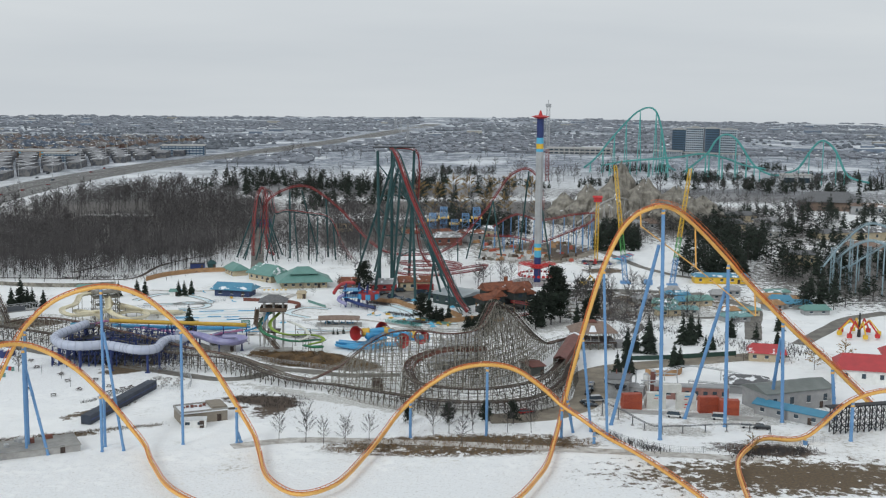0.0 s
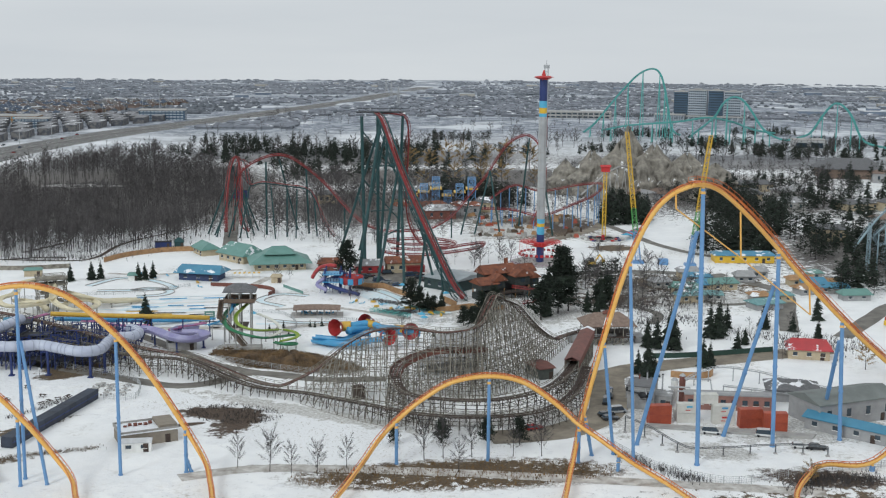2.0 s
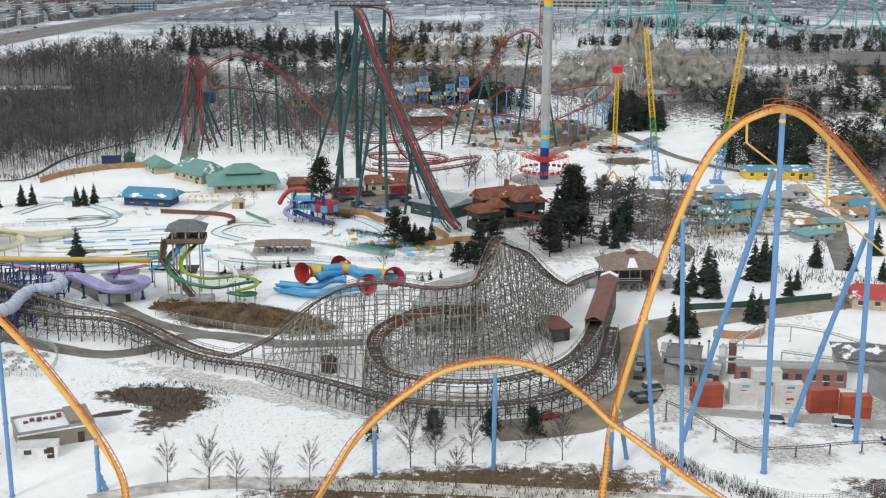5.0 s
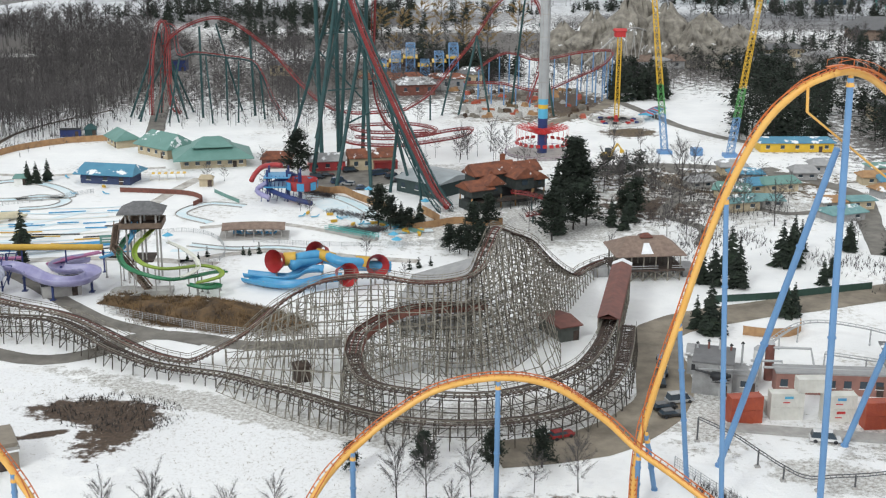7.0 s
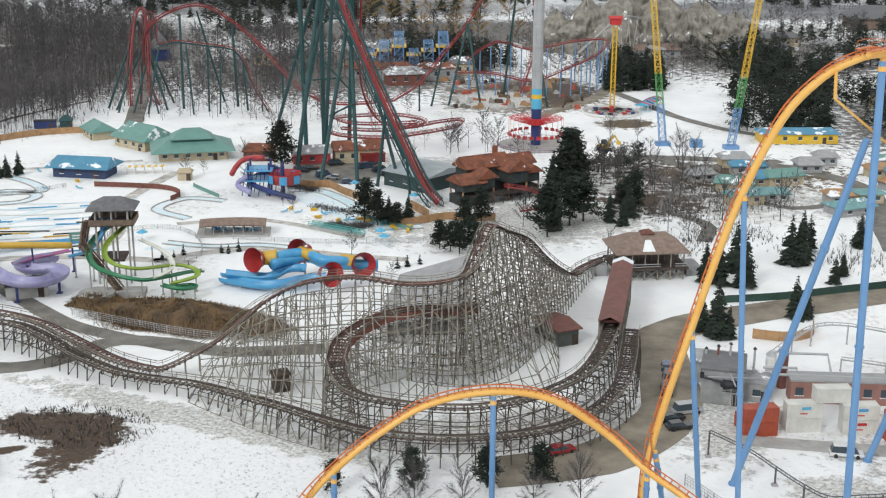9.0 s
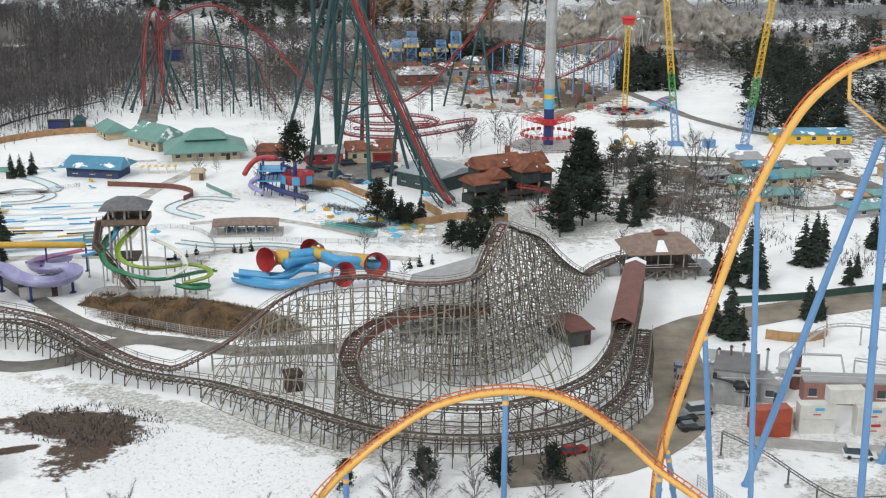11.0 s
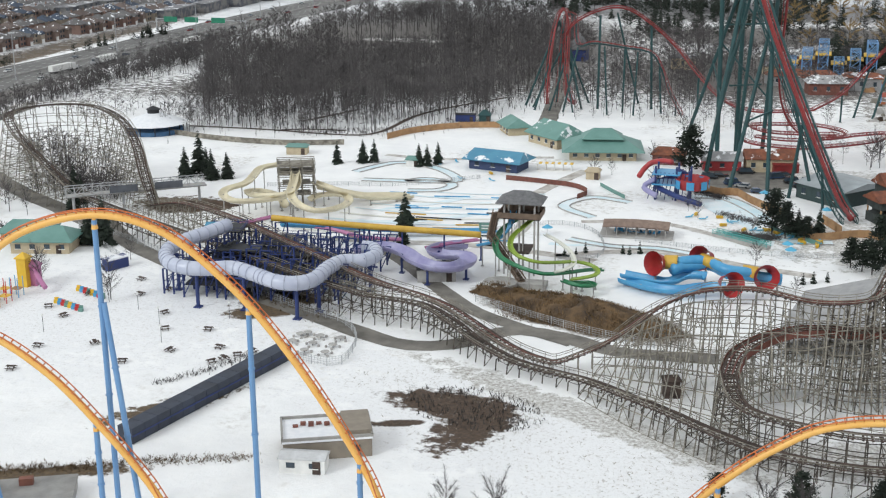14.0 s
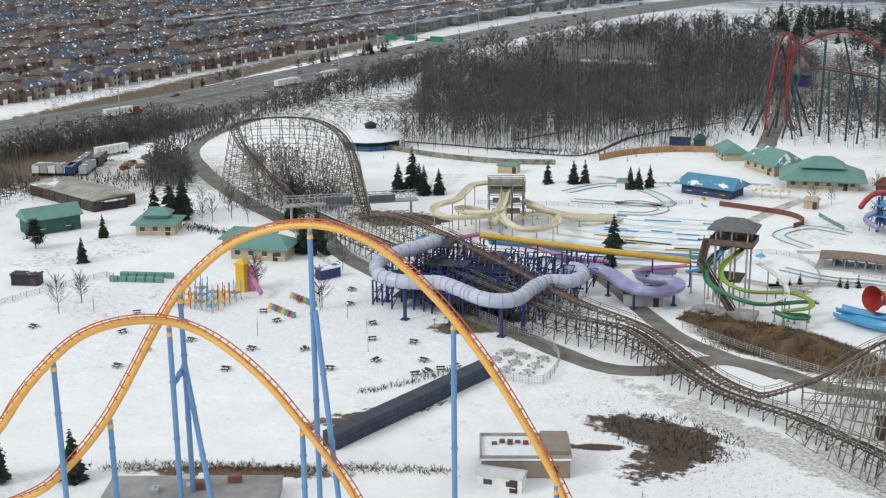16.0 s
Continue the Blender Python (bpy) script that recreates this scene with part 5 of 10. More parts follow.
for top, base, r in (
    ((-33, 425, 66), (-31.5, 421, 0), 0.75), ((-26, 427, 66), (-26, 430, 0), 0.75), ((-15, 430, 66), (-17.4, 429.4, 0), 0.7), ((-24.5, 420, 63), (-45.1, 454.3, 0), 0.6), ((-24.5, 419, 63), (-32.7, 394.8, 0), 0.7), ((-22, 414, 60), (-36.2, 459.5, 0), 0.55), ((-21, 412, 58), (-24.7, 410, 0), 0.6),
    ((-16, 398, 46), (-24, 372, 0), 0.6), ((-15, 396, 44), (-12.6, 368.3, 0), 0.6), ((-14, 394, 43), (2.9, 394.5, 0), 0.55), ((-9, 384, 34), (0.1, 371.7, 0), 0.5), ((-4, 373, 23), (-6.7, 371.8, 0), 0.5), ((2, 362, 12), (3, 361, 0), 0.4),
    ((-102, 510, 24), (-112, 500, 0), 0.4), ((-102, 510, 30), (-92, 516, 0), 0.4), ((-100, 508, 20), (-104, 494, 0), 0.4), ((-94, 500, 25), (-98, 492, 0), 0.4), ((-86.5, 507, 37), (-86, 503, 0), 0.5), ((-66.5, 510.7, 33), (-65, 508, 0), 0.5), ((-75, 499, 25), (-75, 497, 0), 0.4), ((-61.5, 500.8, 18), (-60, 499, 0), 0.4), ((-46.5, 505, 14), (-46.5, 505, 0), 0.4),
    ((28, 519, 32), (20, 508, 0), 0.45), ((28, 519, 32), (33, 505, 0), 0.45), ((17.5, 516, 18), (13, 508, 0), 0.4), ((54, 514, 38), (60, 506, 0), 0.45), ((48, 517, 49), (44, 530, 0), 0.45), ((8, 499, 10), (8, 497, 0), 0.35), ((-25, 480, 5), (-25, 480, 0), 0.35),
):
    column(dive, top, base, r, DKGREEN)
steel_track(dive, [(-106, 498, 2), (-106.5, 503, 14), (-106, 508, 26), (-104.5, 511, 35), (-102.5, 512, 38.5), (-100.4, 510.5, 35), (-99.6, 507, 26), (-99, 503, 14), (-98, 499, 5), (-94, 496, 3)], REDTRACK, REDTRACK, spine=0.42, gauge=1.7, rail_r=0.16)
for top, base, r in (((-104, 511, 34), (-116, 504, 0), 0.45), ((-104, 511, 34), (-97, 522, 0), 0.45), ((-101, 509, 30), (-92, 500, 0), 0.4), ((-106, 506, 20), (-110, 494, 0), 0.4), ((-99, 503, 14), (-94, 492, 0), 0.35), ((-80, 509, 38), (-72, 520, 0), 0.4), ((-70, 499.6, 24), (-70, 492, 0), 0.35), ((-83, 498, 26), (-80, 490, 0), 0.35), ((-54, 496, 7), (-54, 496, 0), 0.3)):
    column(dive, top, base, r, DKGREEN)
# side trusses of the lift: top and bottom chords with zigzag lacing
lift = curve([(10.5, 346, 1.5), (6, 355, 6), (-4, 373, 24), (-15, 396, 45), (-23, 416, 63)], 2.6)
for s in (-1, 1):
    me = Mesh()
    line = []
    for i, p in enumerate(lift):
        d = lift[min(i + 1, len(lift) - 1)] - lift[max(i - 1, 0)]
        line.append(p + Vector((d.y, -d.x, 0)).normalized() * s * 2.1)
    low = Vector((0, 0, -1.8))
    for i, (a, b) in enumerate(zip(line, line[1:])):
        me.beam(a, b, 0.26)
        me.beam(a + low, b + low, 0.26)
        me.beam(a if i % 2 else a + low, b + low if i % 2 else b, 0.16)
        me.beam(a, a + low, 0.14)
    part("side_truss", me, DKGREEN, dive, "dark green lattice side of the lift", kind="stuff")
for a, b in (((-30, 423, 44), (-18, 429, 44)), ((-29, 424, 24), (-19, 429, 24)), ((-28, 407, 34), (-24, 414, 48)), ((-30, 412, 20), (-36, 440, 30)), ((-20, 384, 20), (-13, 381, 24)), ((-33, 424, 60), (-17, 429, 40)), ((-32, 423, 38), (-17, 429, 20))):
    me = Mesh()
    me.tube([a, b], 0.28, 8)
    part("cross_brace", me, DKGREEN, dive)
platform = Mesh()
platform.box(-25, 426, 67.6, 21, 3.2, 0.5, 8)
for k in range(8):
    platform.box(-34 + k * 2.6, 424.6 + k * 0.36, 68.1, 0.12, 0.12, 1.2)
platform.beam((-35, 424.4, 69.2), (-15, 427.2, 69.2), 0.12)
platform.beam((-35, 427.4, 69.2), (-15, 430.2, 69.2), 0.12)
part("crest_platform", platform, BLACK, dive, "dark steel walkway at the crest")

# swing tower
wind = thing("tower_ride", 47.4, 431, 0, label="tall grey tower ride with striped bands and a red swing carriage", category="tower ride")
for z0, z1, m, nm in ((0, 13, NAVY, "band"), (13, 16.5, CYAN, "band"), (16.5, 18, YELLOW, "band"), (18, 20, CYAN, "band"), (20, 66, GREYSTEEL, "mast"), (66, 67.5, CYAN, "band"), (67.5, 70, YELLOW, "band"), (70, 73, CYAN, "band"), (73, 82.5, NAVY, "band")):
    me = Mesh()
    me.tube([(0, 0, z0), (0, 0, z1)], 1.75, 16)
    part(nm, me, m, wind)
for k in range(6):
    a = k * math.pi / 3
    part("guide_rail", Mesh().beam((1.77 * math.cos(a), 1.77 * math.sin(a), 20), (1.77 * math.cos(a), 1.77 * math.sin(a), 66), 0.16), CONCRETE, wind)
for z in range(26, 66, 8):
    part("collar", Mesh().tube([(0, 0, z - 0.12), (0, 0, z + 0.12)], 1.85, 16), CONCRETE, wind)
me = Mesh()
me.tube([(0, 0, 82.5), (0, 0, 83.5)], 2.2, 16, 4.6)
me.tube([(0, 0, 83.5), (0, 0, 84)], 4.6, 16, 2.6)
me.tube([(0, 0, 84), (0, 0, 86.5)], 1.1, 10, 0.3)
part("crown_cap", me, REDP, wind)
me = Mesh()
me.tube([(0, 0, 7.5), (0, 0, 9.5)], 3.0, 16)
for k in range(24):
    a = 2 * math.pi * k / 24
    d = Vector((math.cos(a), math.sin(a), 0))
    me.beam(d * 2.6 + Vector((0, 0, 9.3)), d * 9.5 + Vector((0, 0, 9.8)), 0.18)
    me.beam(d * 2.6 + Vector((0, 0, 7.6)), d * 9.5 + Vector((0, 0, 9.8)), 0.12)
    me.beam(d * 9.5 + Vector((0, 0, 9.8)), d * 9.5 + Vector((0, 0, 4.6)), 0.07)
part("carriage", me, REDP, wind, "red carriage with swing arms")
seat = Mesh()
seat.box(0, 0, 0, 1.5, 0.7, 0.25)
seat.box(0, 0.3, 0.25, 1.5, 0.15, 0.8)
first = None
for k in range(24):
    a = 2 * math.pi * k / 24
    m = pose(9.5 * math.cos(a), 9.5 * math.sin(a), 3.8, 0, 0, math.degrees(a) + 90)
    if first is None:
        first = part("swing_seat", seat, REDP, wind)
        first.matrix_basis = m
    else:
        twin(first, "swing_seat", wind, m)
deckm = Mesh()
deckm.tube([(0, 0, 0.02), (0, 0, 0.4)], 13, 40)
part("deck", deckm, CONCRETE, wind)
fence_me = Mesh()
for k in range(48):
    a, b = 2 * math.pi * k / 48, 2 * math.pi * (k + 1) / 48
    fence_me.beam((13.5 * math.cos(a), 13.5 * math.sin(a), 0), (13.5 * math.cos(a), 13.5 * math.sin(a), 1.2), 0.12)
    fence_me.beam((13.5 * math.cos(a), 13.5 * math.sin(a), 1.15), (13.5 * math.cos(b), 13.5 * math.sin(b), 1.15), 0.1)
part("fence", fence_me, mat("purple_paint", (0.22, 0.07, 0.20), None, 0.5, 0.5), wind)

# small yellow drop tower with a red head
dropt = thing("drop_tower", 85.3, 499.4, 0, label="slim yellow lattice tower ride with a red head", category="tower ride")
part("mast", lattice(Mesh(), (0, 0, 0), (0, 0, 34), 1.7, 1.5, 15), YELLOW, dropt)
me = Mesh()
me.box(0, 0, 34, 4.2, 3.2, 2.6)
me.gable(0, 0, 36.6, 4.2, 3.2, 0.8)
part("head", me, REDP, dropt)
me = Mesh()
me.tube([(0, 0, 0.02), (0, 0, 0.5)], 4.5, 24)
part("base_deck", me, CONCRETE, dropt)

ring_ride = thing("round_ride", 84, 492, 0, label="round low ride with small cars on a grey deck", category="ride")
part("deck", Mesh().tube([(0, 0, 0.02), (0, 0, 0.5)], 11, 36), CONCRETE, ring_ride)
part("hub", Mesh().tube([(0, 0, 0.5), (0, 0, 3.0)], 1.2, 12, 0.6), REDP, ring_ride)
for k in range(14):
    a = 2 * math.pi * k / 14
    r_ = 6.5 + 2.2 * (k % 2)
    part("arm", Mesh().beam((1.0 * math.cos(a), 1.0 * math.sin(a), 1.6), (r_ * math.cos(a), r_ * math.sin(a), 1.2), 0.18), BLACK, ring_ride)
    car_me = Mesh().box(r_ * math.cos(a), r_ * math.sin(a), 0.55, 1.9, 1.3, 0.7, math.degrees(a) + 90, 0.85)
    part("ride_car", car_me, (REDP, NAVY, BLACK, WHITE)[k % 4], ring_ride)
for k in range(36):
    a, b = 2 * math.pi * k / 36, 2 * math.pi * (k + 1) / 36
    p, q = (11.6 * math.cos(a), 11.6 * math.sin(a)), (11.6 * math.cos(b), 11.6 * math.sin(b))
    part("fence_panel", Mesh().beam((*p, 0.7), (*q, 0.7), 0.08, 0.9), WHITE, ring_ride)
shelter_q = thing("queue_shelter", 101, 503, 0, 62, label="long low queue shelter with a blue and pink striped roof", category="shelter")
part("roof", Mesh().gable(0, 0, 2.8, 20, 5, 0.9, 0, 0.4), CYAN, shelter_q)
for k in range(5):
    part("roof_band", Mesh().gable(-8 + 4 * k, 0, 2.86, 1.4, 5, 0.9, 0, 0.4), (REDP, NAVY)[k % 2], shelter_q)
    for y_ in (-2.3, 2.3):
        part("post", Mesh().beam((-9 + 4.5 * k, y_, 0), (-9 + 4.5 * k, y_, 2.9), 0.2), WHITE, shelter_q)

# twin leaning masts of the catapult ride
sling = thing("slingshot_ride", label="two leaning lattice masts painted blue, green and yellow", category="ride")
for base, top in (((92.2, 431.3, 0), (85.4, 432.7, 59.3)), ((114.3, 424.8, 0), (121, 423, 58.8))):
    b, t = Vector(base), Vector(top)
    for u0, u1, m in ((0, 0.24, BLUE), (0.24, 0.42, GREENP), (0.42, 1.0, YELLOW)):
        part("mast_section", lattice(Mesh(), b.lerp(t, u0), b.lerp(t, u1), 2.3 - 0.9 * u0, 2.3 - 0.9 * u1, max(3, int(26 * (u1 - u0)))), m, sling)
me = Mesh()
me.box(92, 431, 0, 5, 4, 1.2)
me.box(114.5, 425, 0, 5, 4, 1.2)
me.box(103, 428, 0, 4, 3, 2.6)
part("winch_base", me, BLUE, sling)

# tall red-and-grey drop tower far behind
far_tower = thing("drop_tower", 98, 1000, 0, label="slender red and grey drop tower", category="tower ride")
part("mast", lattice(Mesh(), (0, 0, 30), (0, 0, 70), 3.0, 3.0, 14), GREYSTEEL, far_tower)
part("lower_mast", lattice(Mesh(), (0, 0, 0), (0, 0, 30), 3.0, 3.0, 10), REDTRACK, far_tower)
me = Mesh()
me.tube([(0, 0, 70), (0, 0, 73)], 2.6, 8)
me.tube([(0, 0, 73), (0, 0, 77)], 0.3, 5)
part("head", me, GREYSTEEL, far_tower)

# teal giga coaster
giga = thing("roller_coaster", label="tall teal steel roller coaster in the distance", category="roller coaster")
hills = ([(185, 935, 6), (199, 929, 21), (218, 925, 50), (235, 921, 74), (250, 916, 92), (264, 912, 99), (273, 909, 93), (279, 908, 74), (284, 906.5, 45), (290, 905, 14), (300, 900, 6)],
         [(300, 850, 8), (326, 839, 36), (336, 835, 56), (346, 831, 65), (356, 826, 61), (365, 822, 48), (380, 815, 22), (400, 806, 10), (415, 798, 14), (428, 792, 22), (440, 784, 48), (450, 779, 61), (460, 773, 54), (467, 769, 41), (478, 762, 14), (500, 750, 6)],
         [(200, 880, 14), (230, 870, 22), (260, 860, 26), (290, 850, 30), (320, 842, 36), (350, 850, 30), (380, 870, 18), (410, 880, 12)])
for pts in hills:
    path = steel_track(giga, pts, TEAL, TEAL, spine=0.95, gauge=2.4, rise=1.2, step=3.5, rail_r=0.35)
    for p in path[3::6]:
        if p.z > 9:
            me = Mesh()
            sp = 3 + p.z * 0.16
            for s in (-1, 1):
                me.tube([(p.x + s * sp * 0.3, p.y + s * sp, 0), (p.x, p.y, p.z - 1)], 0.55, 6)
            me.beam((p.x - sp * 0.15, p.y - sp * 0.5, p.z * 0.5), (p.x + sp * 0.15, p.y + sp * 0.5, p.z * 0.5), 0.5)
            part("support", me, TEAL, giga)

giga.matrix_basis = Matrix.Translation((0, 376, 0)) @ Matrix.Diagonal((0.787, 0.787, 0.68, 1))

# grey coaster thicket on the far side
inverted = thing("roller_coaster", label="pale blue-grey steel coaster with crowded supports", category="roller coaster")
PALEBLUE = mat("pale_blue_steel", (0.30, 0.40, 0.45), (0.24, 0.33, 0.38), 0.2, 0.5, worldpos=True)
path = steel_track(inverted, [(190, 430, 8), (205, 440, 22), (220, 445, 30), (236, 440, 22), (246, 425, 10), (240, 410, 8), (222, 402, 20), (206, 408, 26), (196, 420, 16), (204, 436, 8), (222, 450, 14), (244, 452, 26), (262, 446, 30), (276, 436, 18), (288, 430, 8)], PALEBLUE, PALEBLUE, spine=0.5, gauge=1.6)
for p in path[::9]:
    column(inverted, tuple(p), (p.x, p.y, 0), 0.35, PALEBLUE)
for k in range(10):
    x = 190 + k * 10
    part("truss", lattice(Mesh(), (x, 412 + 3 * (k % 3), 0), (x, 412 + 3 * (k % 3), 22 + 4 * (k % 2)), 1.4, 1.2, 9), PALEBLUE, inverted)

# low blue coaster with red rails
family = thing("roller_coaster", label="low red-railed coaster on blue posts among evergreens", category="roller coaster")
path = steel_track(family, [(24, 545, 8), (40, 535, 9), (56, 528, 7), (72, 532, 12), (86, 545, 16), (92, 560, 20), (80, 572, 18), (60, 575, 14), (44, 568, 18), (30, 556, 12)], REDTRACK, REDTRACK, spine=0.3, gauge=1.2)
for p in path[::5]:
    column(family, tuple(p), (p.x, p.y, 0), 0.28, BLUE)
maze = thing("climbing_ride", label="blue and yellow steel frame ride with decks", category="ride")
for k in range(12):
    x, y = -14 + 7 * (k % 6), 598 + 9 * (k // 6)
    part("frame", lattice(Mesh(), (x, y, 0), (x, y, 10 + 4 * ((k * 7) % 3)), 4.2, 4.2, 4), BLUE, maze)
for k in range(6):
    part("deck", Mesh().box(-14 + 7 * k, 602, 8 + 2 * (k % 3), 7, 12, 0.4), YELLOW, maze)


def mountain():
    """A rocky show mountain: steep fluted crags with ledges that hold snow."""
    ob = thing("rock_mountain", 138, 676, 0, label="craggy grey-tan show mountain with several peaks", category="mountain")
    for cx, cy, h, r in ((-22, -12, 33, 24), (-38, 0, 27, 22), (2, 0, 30, 26), (24, 4, 25, 26), (-12, 12, 40, 20), (44, 8, 19, 22), (-54, 6, 20, 18), (-30, -18, 22, 14), (12, -16, 22, 16), (34, -10, 19, 16), (-8, -20, 25, 13)):
        n, rows = 40, 30
        vs = []
        for i in range(rows + 1):
            u = i / rows
            for k in range(n):
                a = 2 * math.pi * k / n
                x, y = math.cos(a), math.sin(a)
                crag = 0.34 * abs(noise.noise((cx + x * 3.2, cy + y * 3.2, u * 1.2))) + 0.16 * noise.noise((cx + x * 8, cy + y * 8, u * 5))
                ledge = 0.10 * math.sin(u * 19 + 3 * noise.noise((x * 2, y * 2, cx)))
                rr = r * ((1 - u) ** 0.75 * 0.95 + 0.05) * (0.8 + crag + ledge + 0.25 * noise.noise((cx + x, cy + y, u * 2)))
                vs.append((cx + rr * x, cy + rr * y, h * u * (1 + 0.16 * noise.noise((x * 1.7, y * 1.7, cx))) - 0.3))
        me = Mesh()
        me.add(vs, [(i * n + k, i * n + (k + 1) % n, (i + 1) * n + (k + 1) % n, (i + 1) * n + k) for i in range(rows) for k in range(n)])
        part("peak", me, ROCK, ob)


trestle = thing("coaster_trestle", label="grey timber trestle with forked posts before the mountain", category="roller coaster")
arc = curve([(84, 592, 10), (94, 600, 17), (104, 618, 21), (116, 640, 22), (128, 660, 17), (136, 668, 9)], 2.0)
part("beam", Mesh().tube(arc, 0.55, 6), CONCRETE, trestle)
for k, p in enumerate(arc[::4]):
    for dx in (-2.6, 2.6):
        part("forked_post", Mesh().beam((p.x, p.y, 0), (p.x + dx, p.y, p.z - 0.3), 0.45), CONCRETE, trestle)
mountain()


# ---- the water park ----
LAV = mat("lavender_fibreglass", (0.50, 0.53, 0.62), (0.40, 0.43, 0.54), 0.25, 0.35, worldpos=True)
PURPLE = mat("purple_fibreglass", (0.24, 0.225, 0.41), (0.34, 0.33, 0.50), 0.25, 0.35, worldpos=True)
CREAM = mat("cream_fibreglass", (0.70, 0.64, 0.47), (0.58, 0.52, 0.38), 0.4, 0.45, worldpos=True)
LIME = mat("lime_fibreglass", (0.27, 0.37, 0.05), (0.20, 0.30, 0.04), 0.4, 0.35, worldpos=True)
GREENF = mat("green_fibreglass", (0.025, 0.20, 0.085), (0.018, 0.15, 0.065), 0.4, 0.35, worldpos=True)
BLUEF = mat("blue_fibreglass", (0.05, 0.26, 0.50), (0.08, 0.33, 0.56), 0.3, 0.35, worldpos=True)
YELF = mat("yellow_fibreglass", (0.60, 0.38, 0.06), (0.50, 0.30, 0.04), 0.4, 0.5, worldpos=True)
PINKF = mat("pink_fibreglass", (0.50, 0.20, 0.36), (0.40, 0.15, 0.29), 0.4, 0.4, worldpos=True)
REDF = mat("red_fibreglass", (0.42, 0.04, 0.04), (0.30, 0.03, 0.035), 0.4, 0.4, worldpos=True)
WHITEF = mat("white_fibreglass", (0.72, 0.72, 0.66), (0.6, 0.6, 0.54), 0.4, 0.4, worldpos=True)
POOL = mat("pale_blue_pool_paint", (0.52, 0.70, 0.77), (0.76, 0.80, 0.82), 0.09, 0.6, worldpos=True)
SLATE = mat("grey_shingles", (0.16, 0.16, 0.165), (0.10, 0.10, 0.105), 1.2, 0.85, bump=0.3)
TEALROOF = mat("teal_metal_roof", (0.11, 0.235, 0.205), (0.14, 0.28, 0.25), 0.25, 0.5)
BLUEROOF = mat("blue_metal_roof", (0.05, 0.20, 0.32), (0.07, 0.25, 0.37), 0.25, 0.45)
BEIGE = mat("beige_stucco", (0.50, 0.42, 0.29), (0.40, 0.33, 0.23), 0.5, 0.85)
TANWOOD = mat("tan_cedar_boards", (0.40, 0.24, 0.12), (0.28, 0.16, 0.08), 0.5, 0.85, vary=0.15, worldpos=True)
BROWNROOF = mat("brown_shingles", (0.26, 0.19, 0.15), (0.17, 0.12, 0.10), 0.9, 0.9, bump=0.3)


def legs(owner, path, every, r, material, drop=0.8, name="leg", reach=0.0):
    for p in path[every // 2::every]:
        if p.z - drop < 0.8:
            continue
        me = Mesh()
        me.tube([(p.x, p.y, 0), (p.x, p.y, p.z - drop)], r, 8)
        me.box(p.x, p.y, 0, r * 4, r * 4, 0.2)
        if reach:
            me.beam((p.x, p.y, p.z - drop - 1.4), (p.x + reach, p.y, p.z - drop), r * 1.2)
            me.beam((p.x, p.y, p.z - drop - 1.4), (p.x - reach, p.y, p.z - drop), r * 1.2)
        part(name, me, material, owner)


def flume(name, pts, r, material, label, closed=False, leg_mat=None, every=8, ribs=0.0, step=1.0, leg_r=0.16, span=(185, 355), rib_mat=None):
    ob = thing(name, label=label, category="water slide")
    path = curve(pts, step)
    me = Mesh()
    if closed:
        me.tube(path, r, 14)
    else:
        me.trough(path, r, span[0], span[1], 8, 0.12)
    part("channel", me, material, ob, smooth=True)
    if ribs:
        gone, n = 0.0, 0
        for i, p in enumerate(path[1:-1], 1):
            gone += (path[i] - path[i - 1]).length
            if gone >= ribs:
                d = (path[i + 1] - path[i - 1]).normalized() * 0.09
                rib = Mesh()
                if closed:
                    rib.tube([p - d, p + d], r * 1.07, 14)
                else:
                    rib.trough([p - d, p + d], r * 1.03, span[0], span[1], 8, 0.2)
                part("flange", rib, rib_mat or material, ob)
                gone = 0.0
    if leg_mat:
        legs(ob, path, every, leg_r, leg_mat, r * 0.8)
    return ob


raft = flume("raft_slide", [(-132.9, 263.4, 11.5), (-135.6, 256.8, 11), (-138.5, 250.9, 10.5), (-138.9, 244.2, 10), (-134.7, 237.5, 9.7), (-129.4, 235.6, 9.4), (-124.6, 237, 9.2), (-120.1, 239.4, 9), (-114.2, 237.1, 8.8), (-107.7, 234, 8.6), (-103.1, 234.8, 8.4), (-101, 239, 8.2), (-101.4, 247.9, 8), (-100.4, 254, 7.8), (-96.3, 256.5, 7.6), (-95.2, 261.8, 7.4), (-97.8, 267.4, 7.2), (-100.8, 268.1, 7.1)],
             1.6, LAV, "lavender ribbed enclosed raft slide on navy posts", True, None, ribs=1.35, rib_mat=mat("lavender_flange", (0.38, 0.41, 0.51), None, 0.3, 0.5, worldpos=True))
for x, y, z in ((-128, 237.0, 9.2), (-117.2, 238, 8.8), (-103.8, 235.6, 8.4), (-100.9, 241, 8.2), (-95.2, 258, 7.4), (-138, 247, 10)):
    me = Mesh()
    me.tube([(x, y, 0), (x, y, z - 1.2)], 0.42, 10)
    me.box(x, y, 0, 1.6, 1.6, 0.3)
    me.beam((x - 1.8, y, z - 1.6), (x + 1.8, y, z - 1.6), 0.35)
    part("leg", me, NAVY, raft)
